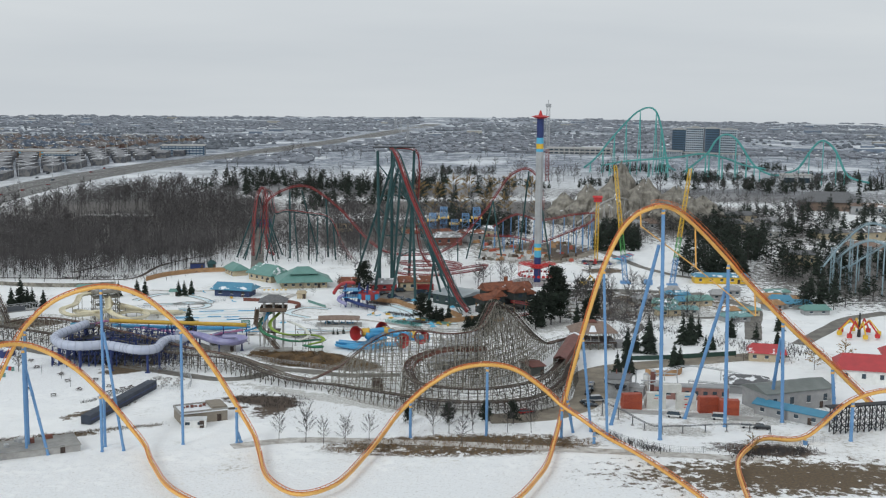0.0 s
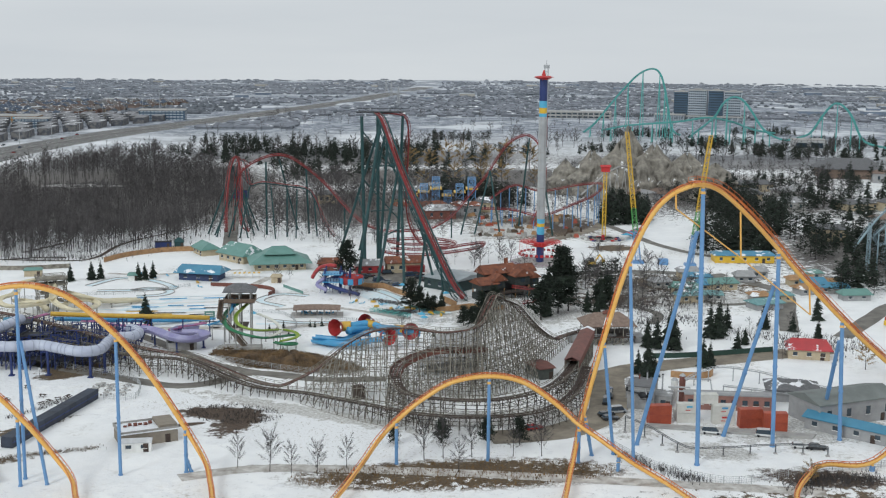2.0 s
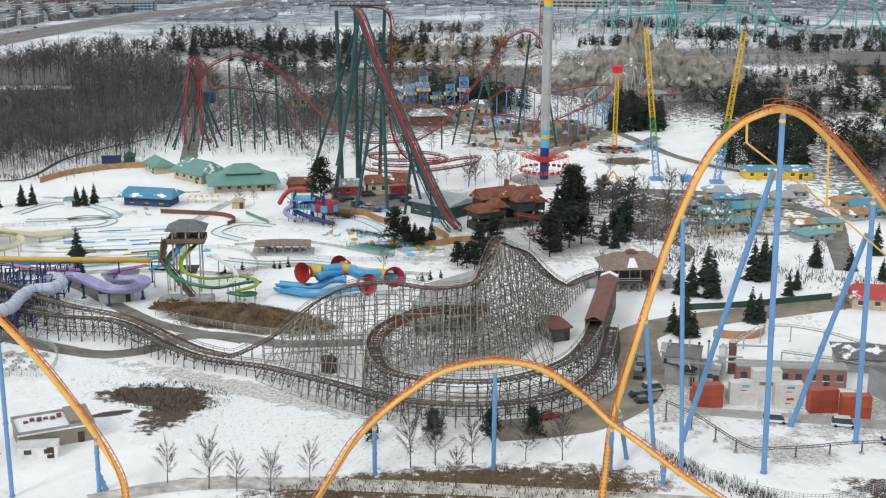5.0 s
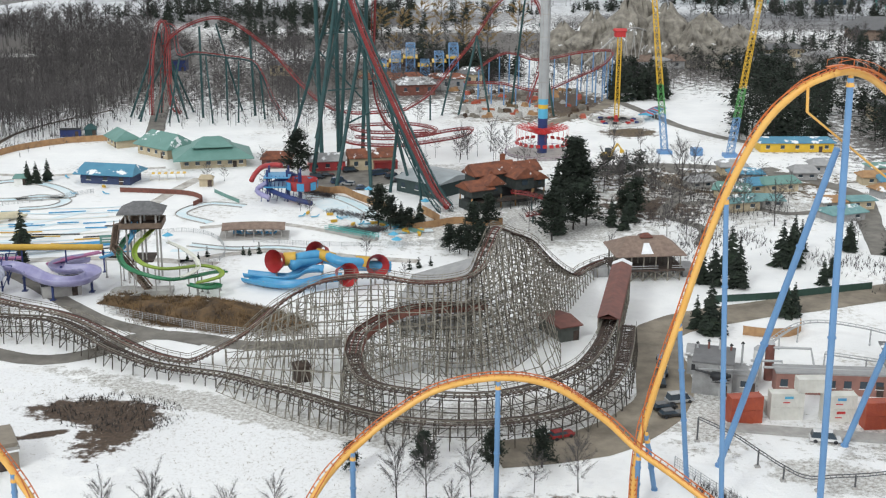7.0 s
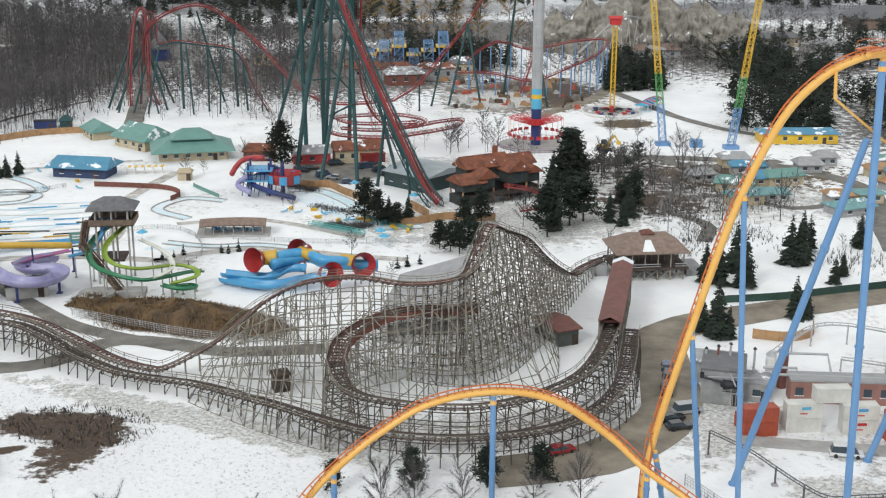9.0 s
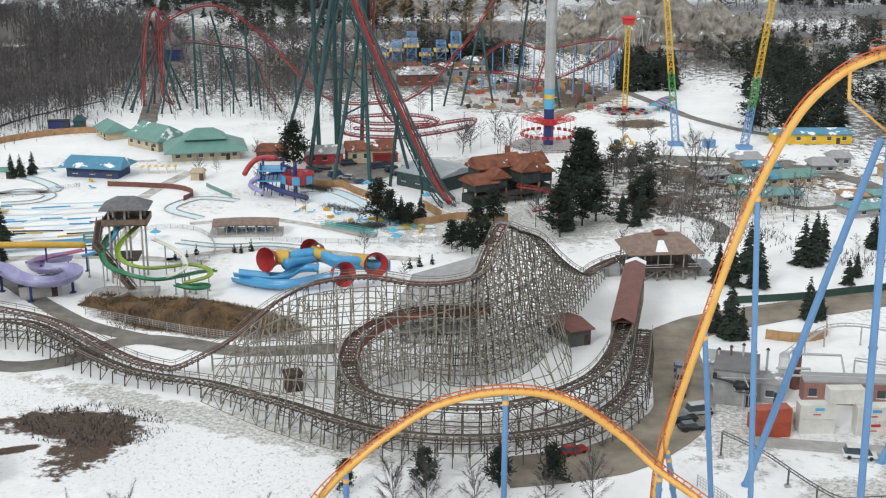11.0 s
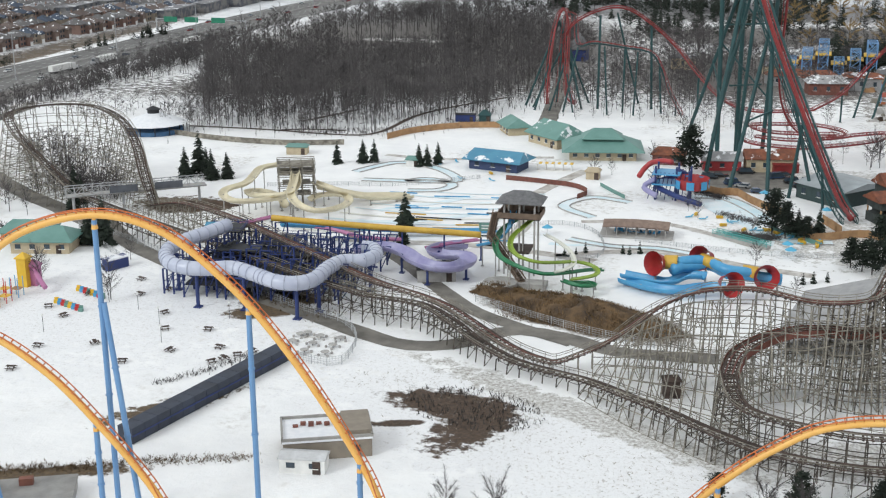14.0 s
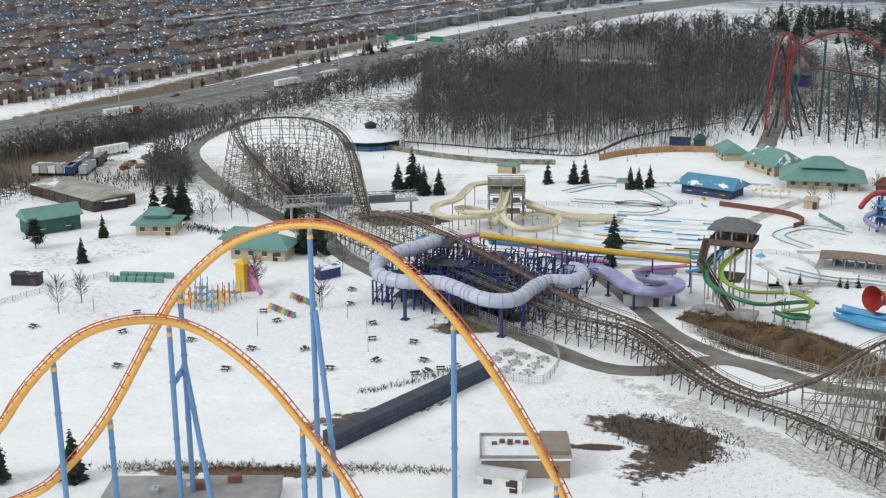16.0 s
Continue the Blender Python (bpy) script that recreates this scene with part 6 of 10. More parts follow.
flume("raft_slide", [(-100.5, 266.8, 7), (-100.3, 271.8, 6.8), (-97.2, 274.6, 6.6), (-92.3, 272.6, 6.3), (-87.3, 267.5, 6), (-82.5, 265.4, 5.6), (-78, 267.4, 5.2), (-76.4, 273.5, 4.8), (-79.2, 279, 4.4), (-84.4, 279.8, 4.1), (-87.6, 283, 3.8), (-86.8, 288.5, 3.5), (-82.5, 292.6, 3.2)],
             2.0, PURPLE, "open purple raft slide with wide curves", False, NAVY, 9, ribs=2.4, leg_r=0.32)
flume("body_slide", [(-127.9, 277.2, 10), (-116.5, 279.1, 9.2), (-98.4, 282.1, 8.2), (-86.4, 285, 7.4), (-77.1, 287.8, 6.5)], 0.78, YELF, "long straight yellow flume", True, NAVY, 7, leg_r=0.22)
flume("body_slide", [(-136.5, 271.5, 9), (-133, 276, 9.3), (-129.6, 280.9, 9.5)], 0.7, PINKF, "short pink flume at the platform", False, NAVY, 4)
flume("body_slide", [(-125.4, 287.5, 6), (-116.4, 288.8, 5), (-107.3, 286.9, 4.2), (-97.9, 289.5, 3.6)], 0.65, PINKF, "pink open fibreglass flume", False, NAVY, 6)
flume("body_slide", [(-90.6, 285.8, 3), (-85.5, 291.8, 3), (-80, 296.5, 3)], 0.65, PINKF, "pink open fibreglass flume", False, NAVY, 6)
flume("body_slide", [(-67.7, 282.5, 14.7), (-67.8, 281.0, 12.6), (-69.1, 280.0, 10.1), (-71.9, 281.0, 7.6), (-76.7, 284.0, 5.4)], 0.7, BLUEF, "curved blue flume from the tower", False, CONCRETE, 5)
flume("body_slide", [(-128, 283, 7.5), (-116, 293, 5), (-104, 301, 3), (-90, 309, 1.4), (-80, 314, 0.9)], 1.3, BLUEF, "broad pale blue flume", False, NAVY, 9)

# start platforms of the raft slides: navy frames, decks and stairs
raft_tower = thing("slide_tower", -128, 268, 0, 12, label="navy steel slide tower with decks and stairs", category="slide tower")
for i in range(5):
    for j in range(3):
        me = Mesh()
        me.tube([(-12 + 6 * i, -7 + 7 * j, 0), (-12 + 6 * i, -7 + 7 * j, 6.5 + 3.2 * (i < 3))], 0.26, 6)
        part("post", me, NAVY, raft_tower)
for x, y, z, sx, sy in ((-7, 1, 9.4, 8, 8), (6, 2, 6.2, 9, 9), (-4, -3, 4.2, 10, 7)):
    me = Mesh()
    me.box(x, y, z, sx, sy, 0.25)
    part("deck", me, BLACK, raft_tower)
    me = Mesh()
    for a, b, c, d in ((-1, -1, 1, -1), (1, -1, 1, 1), (1, 1, -1, 1), (-1, 1, -1, -1)):
        for h in (0.6, 1.2):
            part("rail", Mesh().beam((x + a * sx / 2, y + b * sy / 2, z + h), (x + c * sx / 2, y + d * sy / 2, z + h), 0.09), NAVY, raft_tower)
        for k in range(7):
            u = k / 6
            px, py = x + (a + (c - a) * u) * sx / 2, y + (b + (d - b) * u) * sy / 2
            part("baluster", Mesh().beam((px, py, z), (px, py, z + 1.2), 0.08), NAVY, raft_tower)
for x0, y0, z0, x1, y1, z1 in ((14, -9, 0, 6, -9, 6.2), (2, 9, 6.2, -6, 9, 9.4), (-12, -9, 4.4, -2, -9, 9.4), (13, 3, 0, 13, -7, 6.2)):
    me = Mesh()
    n = 14
    for k in range(n):
        u = k / n
        me.box(x0 + (x1 - x0) * u, y0 + (y1 - y0) * u, z0 + (z1 - z0) * u, 1.6, 0.9, 0.12)
    for s in (0.0, 1.1):
        me.beam((x0, y0, z0 + s), (x1, y1, z1 + s), 0.14)
    part("stair", me, BLACK, raft_tower)
for k in range(10):
    me = Mesh()
    x = -12 + 3 * k
    me.beam((x, -7, 0.3), (x + 4, -7, 6), 0.16)
    me.beam((x + 4, 7, 0.3), (x, 7, 6), 0.16)
    part("brace", me, NAVY, raft_tower)
awn = Mesh()
awn.gable(-9, -2, 10.9, 4, 3.4, 0.9)
part("canopy", awn, BLUEROOF, raft_tower)
awn = Mesh()
for a, b in ((-11, -4), (-7, -4), (-11, 0), (-7, 0)):
    awn.beam((a, b, 9.6), (a, b, 11), 0.14)
part("canopy_frame", awn, NAVY, raft_tower)

# lattice of navy struts below the raft slide
under = thing("slide_scaffold", label="dark navy steel scaffold below the raft slide", category="scaffold")
rnd = random.Random(33)
for k in range(136):
    x, y = -140 + 2.6 * (k % 17) + rnd.uniform(-0.6, 0.6), 243 + 4.6 * (k // 17) + rnd.uniform(-2, 2) + 0.35 * (k % 17)
    h = rnd.uniform(3.5, 6.5) + (2.4 if k > 16 else 0)
    me = Mesh()
    me.beam((x, y, 0), (x, y, h), 0.34)
    me.beam((x, y, h), (x + 2.6, y + 0.4, h), 0.2)
    me.beam((x, y, 0.4), (x + 2.6, y + 0.4, h), 0.2)
    me.beam((x, y, h * 0.5), (x + 0.3, y + 5, h * 0.5), 0.16)
    part("frame", me, NAVY, under)
for x, y, z, sx, sy in ((-134, 252, 5.2, 11, 8), (-120, 255, 4.4, 15, 10), (-107, 260, 3.6, 12, 9), (-126, 247, 2.6, 18, 5), (-112, 249, 2.2, 12, 6), (-122, 264, 5.6, 22, 7), (-116, 270, 3.2, 24, 6), (-128, 259, 7.4, 10, 6)):
    me = Mesh()
    me.box(x, y, z, sx, sy, 0.2, 8)
    part("deck", me, BLACK, under)

# cream flumes and their timber tower
flume("body_slide", [(-141.7, 328.4, 12), (-147.5, 330.2, 11.6), (-152.8, 326.5, 11), (-151.8, 318.2, 10.4), (-151.4, 312.1, 9.8), (-154.4, 306.8, 9.2), (-153.3, 301.7, 8.6), (-149, 299.5, 8), (-144, 303.6, 7.4), (-140.7, 310.3, 6.8), (-139.6, 318.3, 6.2)], 1.15, CREAM, "winding cream fibreglass flume", False, CONCRETE, 7, ribs=2.5)
flume("body_slide", [(-142.5, 326.4, 11), (-139, 317, 10), (-136.5, 308.8, 8), (-130.9, 302.4, 7), (-125.7, 302, 6.2), (-122.6, 310, 5.4), (-123.6, 319.3, 4.8), (-129.2, 327.8, 4.2), (-135.4, 327.4, 3.8), (-136.8, 323.5, 3.4)], 1.15, CREAM, "spiralling cream fibreglass flume", False, CONCRETE, 7, ribs=2.5)
flume("body_slide", [(-138, 329, 7), (-131.2, 326.8, 6), (-125.3, 329.4, 4), (-119.9, 333.3, 2.5), (-112.5, 341.8, 1.5)], 1.15, CREAM, "cream flume running out to the pool", False, CONCRETE, 6, ribs=2.5)
flume("body_slide", [(-141.4, 323.8, 11), (-137.9, 316.2, 9), (-138.8, 310.2, 8), (-147.5, 310.2, 7), (-152.4, 315.3, 6.5), (-151.6, 321, 5.6), (-146, 321, 4.4), (-141, 315, 3.2)], 1.15, CREAM, "looping cream fibreglass flume", False, CONCRETE, 7, ribs=2.5)
flume("body_slide", [(-138.9, 333.5, 5), (-135.8, 335.1, 4), (-131.4, 335.6, 3), (-125.5, 335.9, 2.4), (-120.9, 340, 1.8), (-114.6, 344.5, 1)], 1.6, CREAM, "broad cream flume running out to the pool", False, CONCRETE, 6, ribs=2.5)
tower = thing("slide_tower", -143, 328, 0, 25, label="grey timber slide tower with cream flumes", category="slide tower")
for i in range(4):
    for j in range(3):
        me = Mesh()
        me.beam((-5 + 3.3 * i, -4 + 4 * j, 0), (-5 + 3.3 * i, -4 + 4 * j, 12.5), 0.32)
        part("post", me, OLDWOOD, tower)
for z in (3.2, 6.4, 9.6, 11.8):
    me = Mesh()
    me.box(0, 0, z, 8 if z < 9 else 10.6, 6 if z < 9 else 8.6, 0.2)
    part("deck", me, OLDWOOD, tower)
    me = Mesh()
    for h in (0.5, 1.0):
        for a, b, c, d in ((-5.4, -4.4, 5.4, -4.4), (5.4, -4.4, 5.4, 4.4), (5.4, 4.4, -5.4, 4.4), (-5.4, 4.4, -5.4, -4.4)):
            part("rail", Mesh().beam((a, b, z + h), (c, d, z + h), 0.12, 0.2), OLDWOOD, tower)

# timber tower with the hipped roof and its green, lime, white and blue flumes
BROWNB = mat("brown_grey_boards", (0.19, 0.135, 0.10), (0.11, 0.08, 0.06), 0.6, 0.85, vary=0.15)
hut = thing("slide_tower", -65.5, 281.5, 0, 3, label="tall timber slide tower with a grey hipped roof", category="slide tower")
for i, j in ((-1, -1), (0, -1), (1, -1), (-1, 1), (0, 1), (1, 1)):
    me = Mesh()
    me.tube([(3.6 * i, 2.8 * j, 0), (3.6 * i, 2.8 * j, 17.8)], 0.24, 8)
    part("post", me, CONCRETE, hut)
for z, m in ((13.8, DARKWOOD), (5.5, DARKWOOD)):
    me = Mesh()
    me.box(0, 0, z, 10 if z > 8 else 5, 7.6, 0.35)
    part("deck", me, m, hut)
for a, b, c, d in ((-5, -3.8, 5, -3.8), (5, -3.8, 5, 3.8), (5, 3.8, -5, 3.8), (-5, 3.8, -5, -3.8)):
    me = Mesh()
    me.beam((a, b, 14.7), (c, d, 14.7), 0.14, 1.3)
    part("parapet", me, BROWNB, hut, "brown board parapet")
me = Mesh()
me.gable(0, 0, 17.7, 9.2, 6.6, 2.3, 0, 0.9, 3.6)
part("roof", me, SLATE, hut)
for x0, y0, z0, x1, y1, z1 in ((-6, -5, 9, 2.5, -11.5, 0.8), (-6.5, 2, 13.6, -6.5, -5, 9)):
    me = Mesh()
    for k in range(20):
        u = k / 20
        me.box(x0 + (x1 - x0) * u, y0 + (y1 - y0) * u, z0 + (z1 - z0) * u, 1.5, 1.5, 0.12, -38)
    for s in (0.0, 1.0):
        me.beam((x0 - 0.6, y0 - 0.6, z0 + s), (x1 - 0.6, y1 - 0.6, z1 + s), 0.2, 0.3)
        me.beam((x0 + 0.6, y0 + 0.6, z0 + s), (x1 + 0.6, y1 + 0.6, z1 + s), 0.2, 0.3)
    part("stair", me, BROWNB, hut)
me = Mesh()
me.tube([(-2.5, -13, 0.0), (-2.5, -13, 1.4)], 4.2, 18, 4.0)
me.box(4, -11, 0, 8, 4, 1.2)
part("stone_landing", me, CONCRETE, hut)
flume("body_slide", [(-63, 283.5, 13), (-64.4, 279.8, 12), (-65.7, 274.1, 11), (-64.9, 268.3, 10), (-62.1, 265.2, 9), (-57.8, 265.4, 8), (-53.9, 269, 7.2), (-50.4, 273.1, 6.4), (-46.6, 273.1, 5.6), (-45.2, 270.3, 4.8), (-47.9, 268.6, 4.2), (-51, 268.4, 3.6)], 0.55, LIME, "lime green flume winding from the tower", False, CONCRETE, 8)
flume("body_slide", [(-66.5, 286, 12.5), (-70, 282.3, 10.5), (-69.9, 274.2, 9), (-67, 267.2, 8), (-61.4, 263.6, 7), (-55.9, 263.6, 6), (-51.7, 269.1, 5), (-47.9, 275.5, 4), (-45, 278.3, 3.4)], 0.62, GREENF, "dark green flume winding below the tower", False, CONCRETE, 8)
flume("body_slide", [(-52.5, 266.6, 3.8), (-48.4, 265.2, 3.4), (-45.4, 267.4, 3), (-47.2, 270.4, 2.6), (-51, 270.2, 2.2)], 0.65, GREENF, "dark green flume in a low loop", False, CONCRETE, 5)
flume("body_slide", [(-60.2, 283, 9.5), (-56.4, 280.6, 8.6), (-52.8, 276.6, 7.6), (-50.8, 271.4, 6.6), (-52, 268, 6), (-54.5, 266.6, 5.4)], 0.5, WHITEF, "white half-pipe fibreglass flume", False, CONCRETE, 6)

# blue tube slides with red and yellow funnels
tubes = thing("water_slide", label="tangled blue tube slides with red funnels and yellow collars", category="water slide")
for pts, r, m, nm in (
    ([(-29.2, 276.6, 5), (-26.1, 279.6, 5.2), (-21, 281, 5.4), (-16.8, 277.1, 5), (-13, 277.7, 4.6), (-5.2, 278.7, 4)], 1.35, BLUEF, "tube"),
    ([(-28.6, 278.5, 6.2), (-22.3, 280.6, 6.6), (-17.4, 276.6, 6), (-11.4, 277.7, 5.4)], 1.2, BLUEF, "tube"),
    ([(-40.6, 277.7, 2), (-33.2, 272.9, 2.2), (-26.7, 271.6, 2.6), (-21.8, 273, 3.2), (-17.2, 272.4, 3.9)], 1.5, BLUEF, "open_channel"),
    ([(-40.8, 279.6, 2.6), (-35.1, 277.6, 2.6), (-29.7, 276, 2.9), (-26, 278.2, 4), (-22, 277, 4.6)], 1.4, BLUEF, "open_channel"),
    ([(-31.2, 278.5, 6), (-28.2, 278.5, 6.2)], 1.7, YELF, "collar"), ([(-23.2, 281.4, 6.7), (-19.2, 278.6, 6.2)], 1.35, YELF, "collar"), ([(-13.8, 278, 5.4), (-10.4, 277.9, 5.2)], 1.6, YELF, "collar"),
):
    me = Mesh()
    path = curve(pts, 0.8)
    if nm == "open_channel":
        me.trough(path, r, 180, 360, 8, 0.15)
    else:
        me.tube(path, r, 12)
    part(nm, me, m, tubes, smooth=True)
for (x, y, z), (dx, dy) in (((-32.3, 278.4, 5.8), (-0.55, -0.8)), ((-22.6, 282.4, 6.6), (-0.3, -0.6)), ((-16.2, 269.8, 5), (0.5, -0.85)), ((-8.8, 276.6, 5.2), (0.25, -0.95))):
    me = Mesh()
    d = Vector((dx, dy, 0.12)).normalized()
    c = Vector((x, y, z))
    me.tube([c + d * 2.2, c + d * 1.2, c - d * 0.4, c - d * 2.2], 2.9, 18, 1.3, cap=False)
    me.tube([c + d * 2.1, c + d * 1.1, c - d * 0.5, c - d * 2.1], 2.75, 18, 1.15, cap=False)
    part("funnel", me, REDF, tubes, "dark red open funnel", smooth=True)
for x, y, z in ((-33, 277.5, 3), (-22, 280, 5), (-16, 271, 3), (-9, 277.5, 3), (-27, 272, 1.6), (-36, 275, 1.4), (-6, 278.5, 3)):
    me = Mesh()
    me.tube([(x, y, 0), (x, y, z)], 0.25, 8)
    part("leg", me, CONCRETE, tubes)

ICE = mat("pale_blue_ice", (0.62, 0.76, 0.82), (0.76, 0.82, 0.84), 0.25, 0.5, bump=0.1, worldpos=True)
for pts, w in (
    ([(-111.3, 334.3), (-105.3, 338.1), (-99.6, 345.0), (-96.7, 350.0)], 3.2),
    ([(-117.3, 326.2), (-114.4, 330.9), (-109.2, 328.9), (-104.6, 331.0)], 2.4),
    ([(-121.9, 314.1), (-114.3, 315.3), (-107.5, 316.8), (-100.0, 320.6), (-91.0, 328.8)], 3.0),
    ([(-64.0, 306.6), (-58.1, 306.7), (-51.9, 308.5), (-45.9, 308.1)], 2.2),
    ([(-104.8, 331.0), (-97.0, 338.5), (-89.0, 343.7)], 2.0),
):
    me = Mesh()
    me.ribbon(curve(pts, 2.0), w, 0.07)
    tagged(link("pool", me, ICE), "shallow pool lane of pale blue ice under thin snow", "pool", kind="structure")
# the broad end of the lazy river, frozen over
me = Mesh()
bend = curve([(-34, 368), (-27.5, 363), (-21, 353), (-15.5, 343), (-11.5, 331), (-10.6, 319)], 2.0)
me.ribbon(bend, [8.5 + 4.5 * math.sin(math.pi * min(1, 1.5 * i / len(bend))) - 5.0 * max(0, i / len(bend) - 0.6) / 0.4 for i in range(len(bend))], 0.075)
tagged(link("pool", me, ICE), "broad lazy river of pale blue ice under thin snow", "pool", kind="structure")
crossing = thing("footbridge", label="low teal footbridge with railings over the lazy river", category="bridge")
a, b = Vector((-23.8, 325.7, 0)), Vector((-9.6, 315.9, 0))
side = Vector((b.y - a.y, a.x - b.x, 0)).normalized() * 0.9
part("deck", Mesh().beam(a + Vector((0, 0, 0.35)), b + Vector((0, 0, 0.35)), 1.8, 0.7), CONCRETE, crossing)
for s in (-1, 1):
    p, q = a + side * s, b + side * s
    for z in (0.95, 1.45, 1.9):
        part("rail", Mesh().beam(p + Vector((0, 0, z)), q + Vector((0, 0, z)), 0.09, 0.14), TEAL, crossing)
    for k in range(9):
        m = p.lerp(q, k / 8)
        part("post", Mesh().beam(m + Vector((0, 0, 0.7)), m + Vector((0, 0, 1.95)), 0.14), TEAL, crossing)
# trodden paths between the pools
for pts, w in (([(-150, 296), (-128, 296), (-106, 297), (-84, 300), (-66, 298), (-50, 294)], 4), ([(-78, 300), (-74, 320), (-80, 345), (-76, 370), (-70, 392)], 4), ([(-60, 296), (-46, 304), (-30, 306), (-14, 300), (2, 296)], 3.5), ([(-140, 398), (-120, 396), (-100, 404), (-84, 408)], 3), ([(-60, 330), (-40, 334), (-24, 326), (-10, 315)], 3)):
    road("pavement", pts, w, 0.05, SLUSH, "trodden slushy footpath between pools", 2.5)

# mat-racing lanes and pools, mostly under snow
rnd = random.Random(31)
for k in range(9):
    y0 = 299 + 6.2 * k
    me = Mesh()
    pts = [(-134 + 2.2 * k, y0 + 4), (-118 + 2 * k, y0 + 3), (-100 + 1.5 * k, y0 + 5), (-84 + k, y0 + 9)]
    me.ribbon(curve(pts, 3), 0.7 + 0.8 * rnd.random(), 0.12)
    tagged(link("pool", me, POOL if k % 3 else WHITEF), "pale blue racing lane showing through snow", "water lane", kind="structure")
for k in range(18):
    x, y = rnd.uniform(-122, -84), rnd.uniform(302, 350)
    me = Mesh()
    me.beam((x, y, 0.35), (x + rnd.uniform(5, 13), y + rnd.uniform(0.8, 2.6), 0.2), 0.25, 0.3)
    tagged(link("lane_divider", me, (BLUEF, BLACK, CYAN, YELF)[k % 4] if k % 2 else BLUEF), "low coloured divider bar between racing lanes", "lane divider", "dividers of the racing lanes")
for pts, w in (([(-33, 366), (-25, 366.5), (-18, 358), (-12, 345), (-12.5, 332), (-6, 325), (6, 326)], 3.6), ([(-121, 362.5), (-115, 367), (-106, 362), (-108, 354), (-117, 351)], 3), ([(-141, 371), (-132, 387), (-117, 382), (-106, 367), (-120, 363), (-135, 361)], 3.2), ([(-60, 312), (-48, 308), (-36, 309), (-24, 305)], 2.6), ([(-58, 335), (-68, 345), (-62, 357), (-50, 354)], 3)):
    me = Mesh()
    path = curve(pts, 2)
    me.ribbon(path, w, 0.1)
    tagged(link("pool", me, POOL), "pale blue drained lazy river channel", "pool", kind="structure")
    for s in (-1, 1):
        kerb = Mesh()
        side = []
        for i, p in enumerate(path):
            d = path[min(i + 1, len(path) - 1)] - path[max(i - 1, 0)]
            side.append(p + Vector((d.y, -d.x, 0)).normalized() * s * (w / 2 + 0.2) + Vector((0, 0, 0.2)))
        for a, b in zip(side, side[1:]):
            kerb.beam(a, b, 0.22, 0.3)
        tagged(link("kerb", kerb, CONCRETE), "low concrete pool kerb", "kerb", kind="structure")


SNOWED = {}


def building(name, x, y, sx, sy, h, turn, wall, roof, roof_h, label, hip=0.0, over=0.7, windows=0, door=True, category="building", snow=False, trim=None):
    """Walls with real thickness at the openings' frames, a pitched or flat roof, windows and a door."""
    ob = thing(name, x, y, 0, turn, label=label, category=category)
    me = Mesh()
    me.box(0, 0, 0, sx, sy, h)
    part("wall", me, wall, ob)
    me = Mesh()
    if roof_h > 0:
        me.gable(0, 0, h + 0.05, sx, sy, roof_h, 0, over, hip)
    else:
        me.box(0, 0, h, sx + 0.4, sy + 0.4, 0.35)
    if snow and roof.name not in SNOWED:
        SNOWED[roof.name] = snowy(roof.copy(), 0.20, 0.57, 0.61)
        SNOWED[roof.name].name = roof.name + "_under_snow"
    part("roof", me, SNOWED[roof.name] if snow else roof, ob)
    for k in range(windows):
        for s in (-1, 1):
            me = Mesh()
            px = -sx / 2 + sx * (k + 0.5) / windows
            me.box(px, s * (sy / 2 + 0.03), h * 0.38, min(1.4, sx / windows * 0.5), 0.1, h * 0.34)
            w = part("window", me, GLASSY, ob)
            fr = Mesh()
            fr.box(px, s * (sy / 2 + 0.05), h * 0.36 - 0.1, min(1.4, sx / windows * 0.5) + 0.3, 0.14, 0.14)
            part("sill", fr, trim or WHITE, w)
    if door:
        me = Mesh()
        me.box(sx * 0.32, -sy / 2 - 0.04, 0, 1.3, 0.12, 2.2)
        part("door", me, DARKWOOD, ob)
    return ob


# teal-roofed bath house: a long hall and two hipped wings
bath = building("bath_house", -69, 415, 22, 15, 3.3, 12, BEIGE, TEALROOF, 4.6, "beige bath house under a broad teal hipped roof", 9, 2.6, 6)
me = Mesh()
me.gable(0, 0, 6.8, 11, 8, 2.8, 0, 1.4, 4)
part("upper_roof", me, TEALROOF, bath)
me = Mesh()
me.box(0, 0, 4.2, 10.4, 7.4, 2.7)
part("upper_wall", me, BEIGE, bath)
building("bath_house", -88, 431, 17, 12, 3.6, -42, BEIGE, TEALROOF, 4.4, "beige wing with a teal gable roof and snow", 2, 1.2, 4, snow=True)
building("bath_house", -107, 447, 12, 8, 3.0, -60, BEIGE, TEALROOF, 3.0, "low beige wing under a teal roof", 2, 1.0, 3)
building("snack_kiosk", -98, 388, 17, 9, 3.4, -12, mat("navy_boards", (0.035, 0.055, 0.13), None, 0.6, 0.7), BLUEROOF, 2.6, "navy kiosk under a bright blue gabled roof", 1.5, 1.8, 3, snow=True)
awnm = thing("striped_awning", -80, 390, 0, 6, label="low stand with a yellow and white striped awning", category="awning")
for k in range(12):
    me = Mesh()
    me.box(-5.5 + k, 0, 2.2, 1.0, 2.6, 0.15)
    part("stripe", me, YELLOW if k % 2 else WHITE, awnm)
for k in range(5):
    me = Mesh()
    me.box(-5.5 + 2.75 * k, 0, 0, 0.12, 2.2, 2.2)
    part("post", me, WHITE, awnm)
building("booth", -66, 381.5, 4, 3.4, 2.6, 0, BEIGE, BEIGE, 1.0, "small beige booth with a pitched roof", 0.8, 0.4, 0)
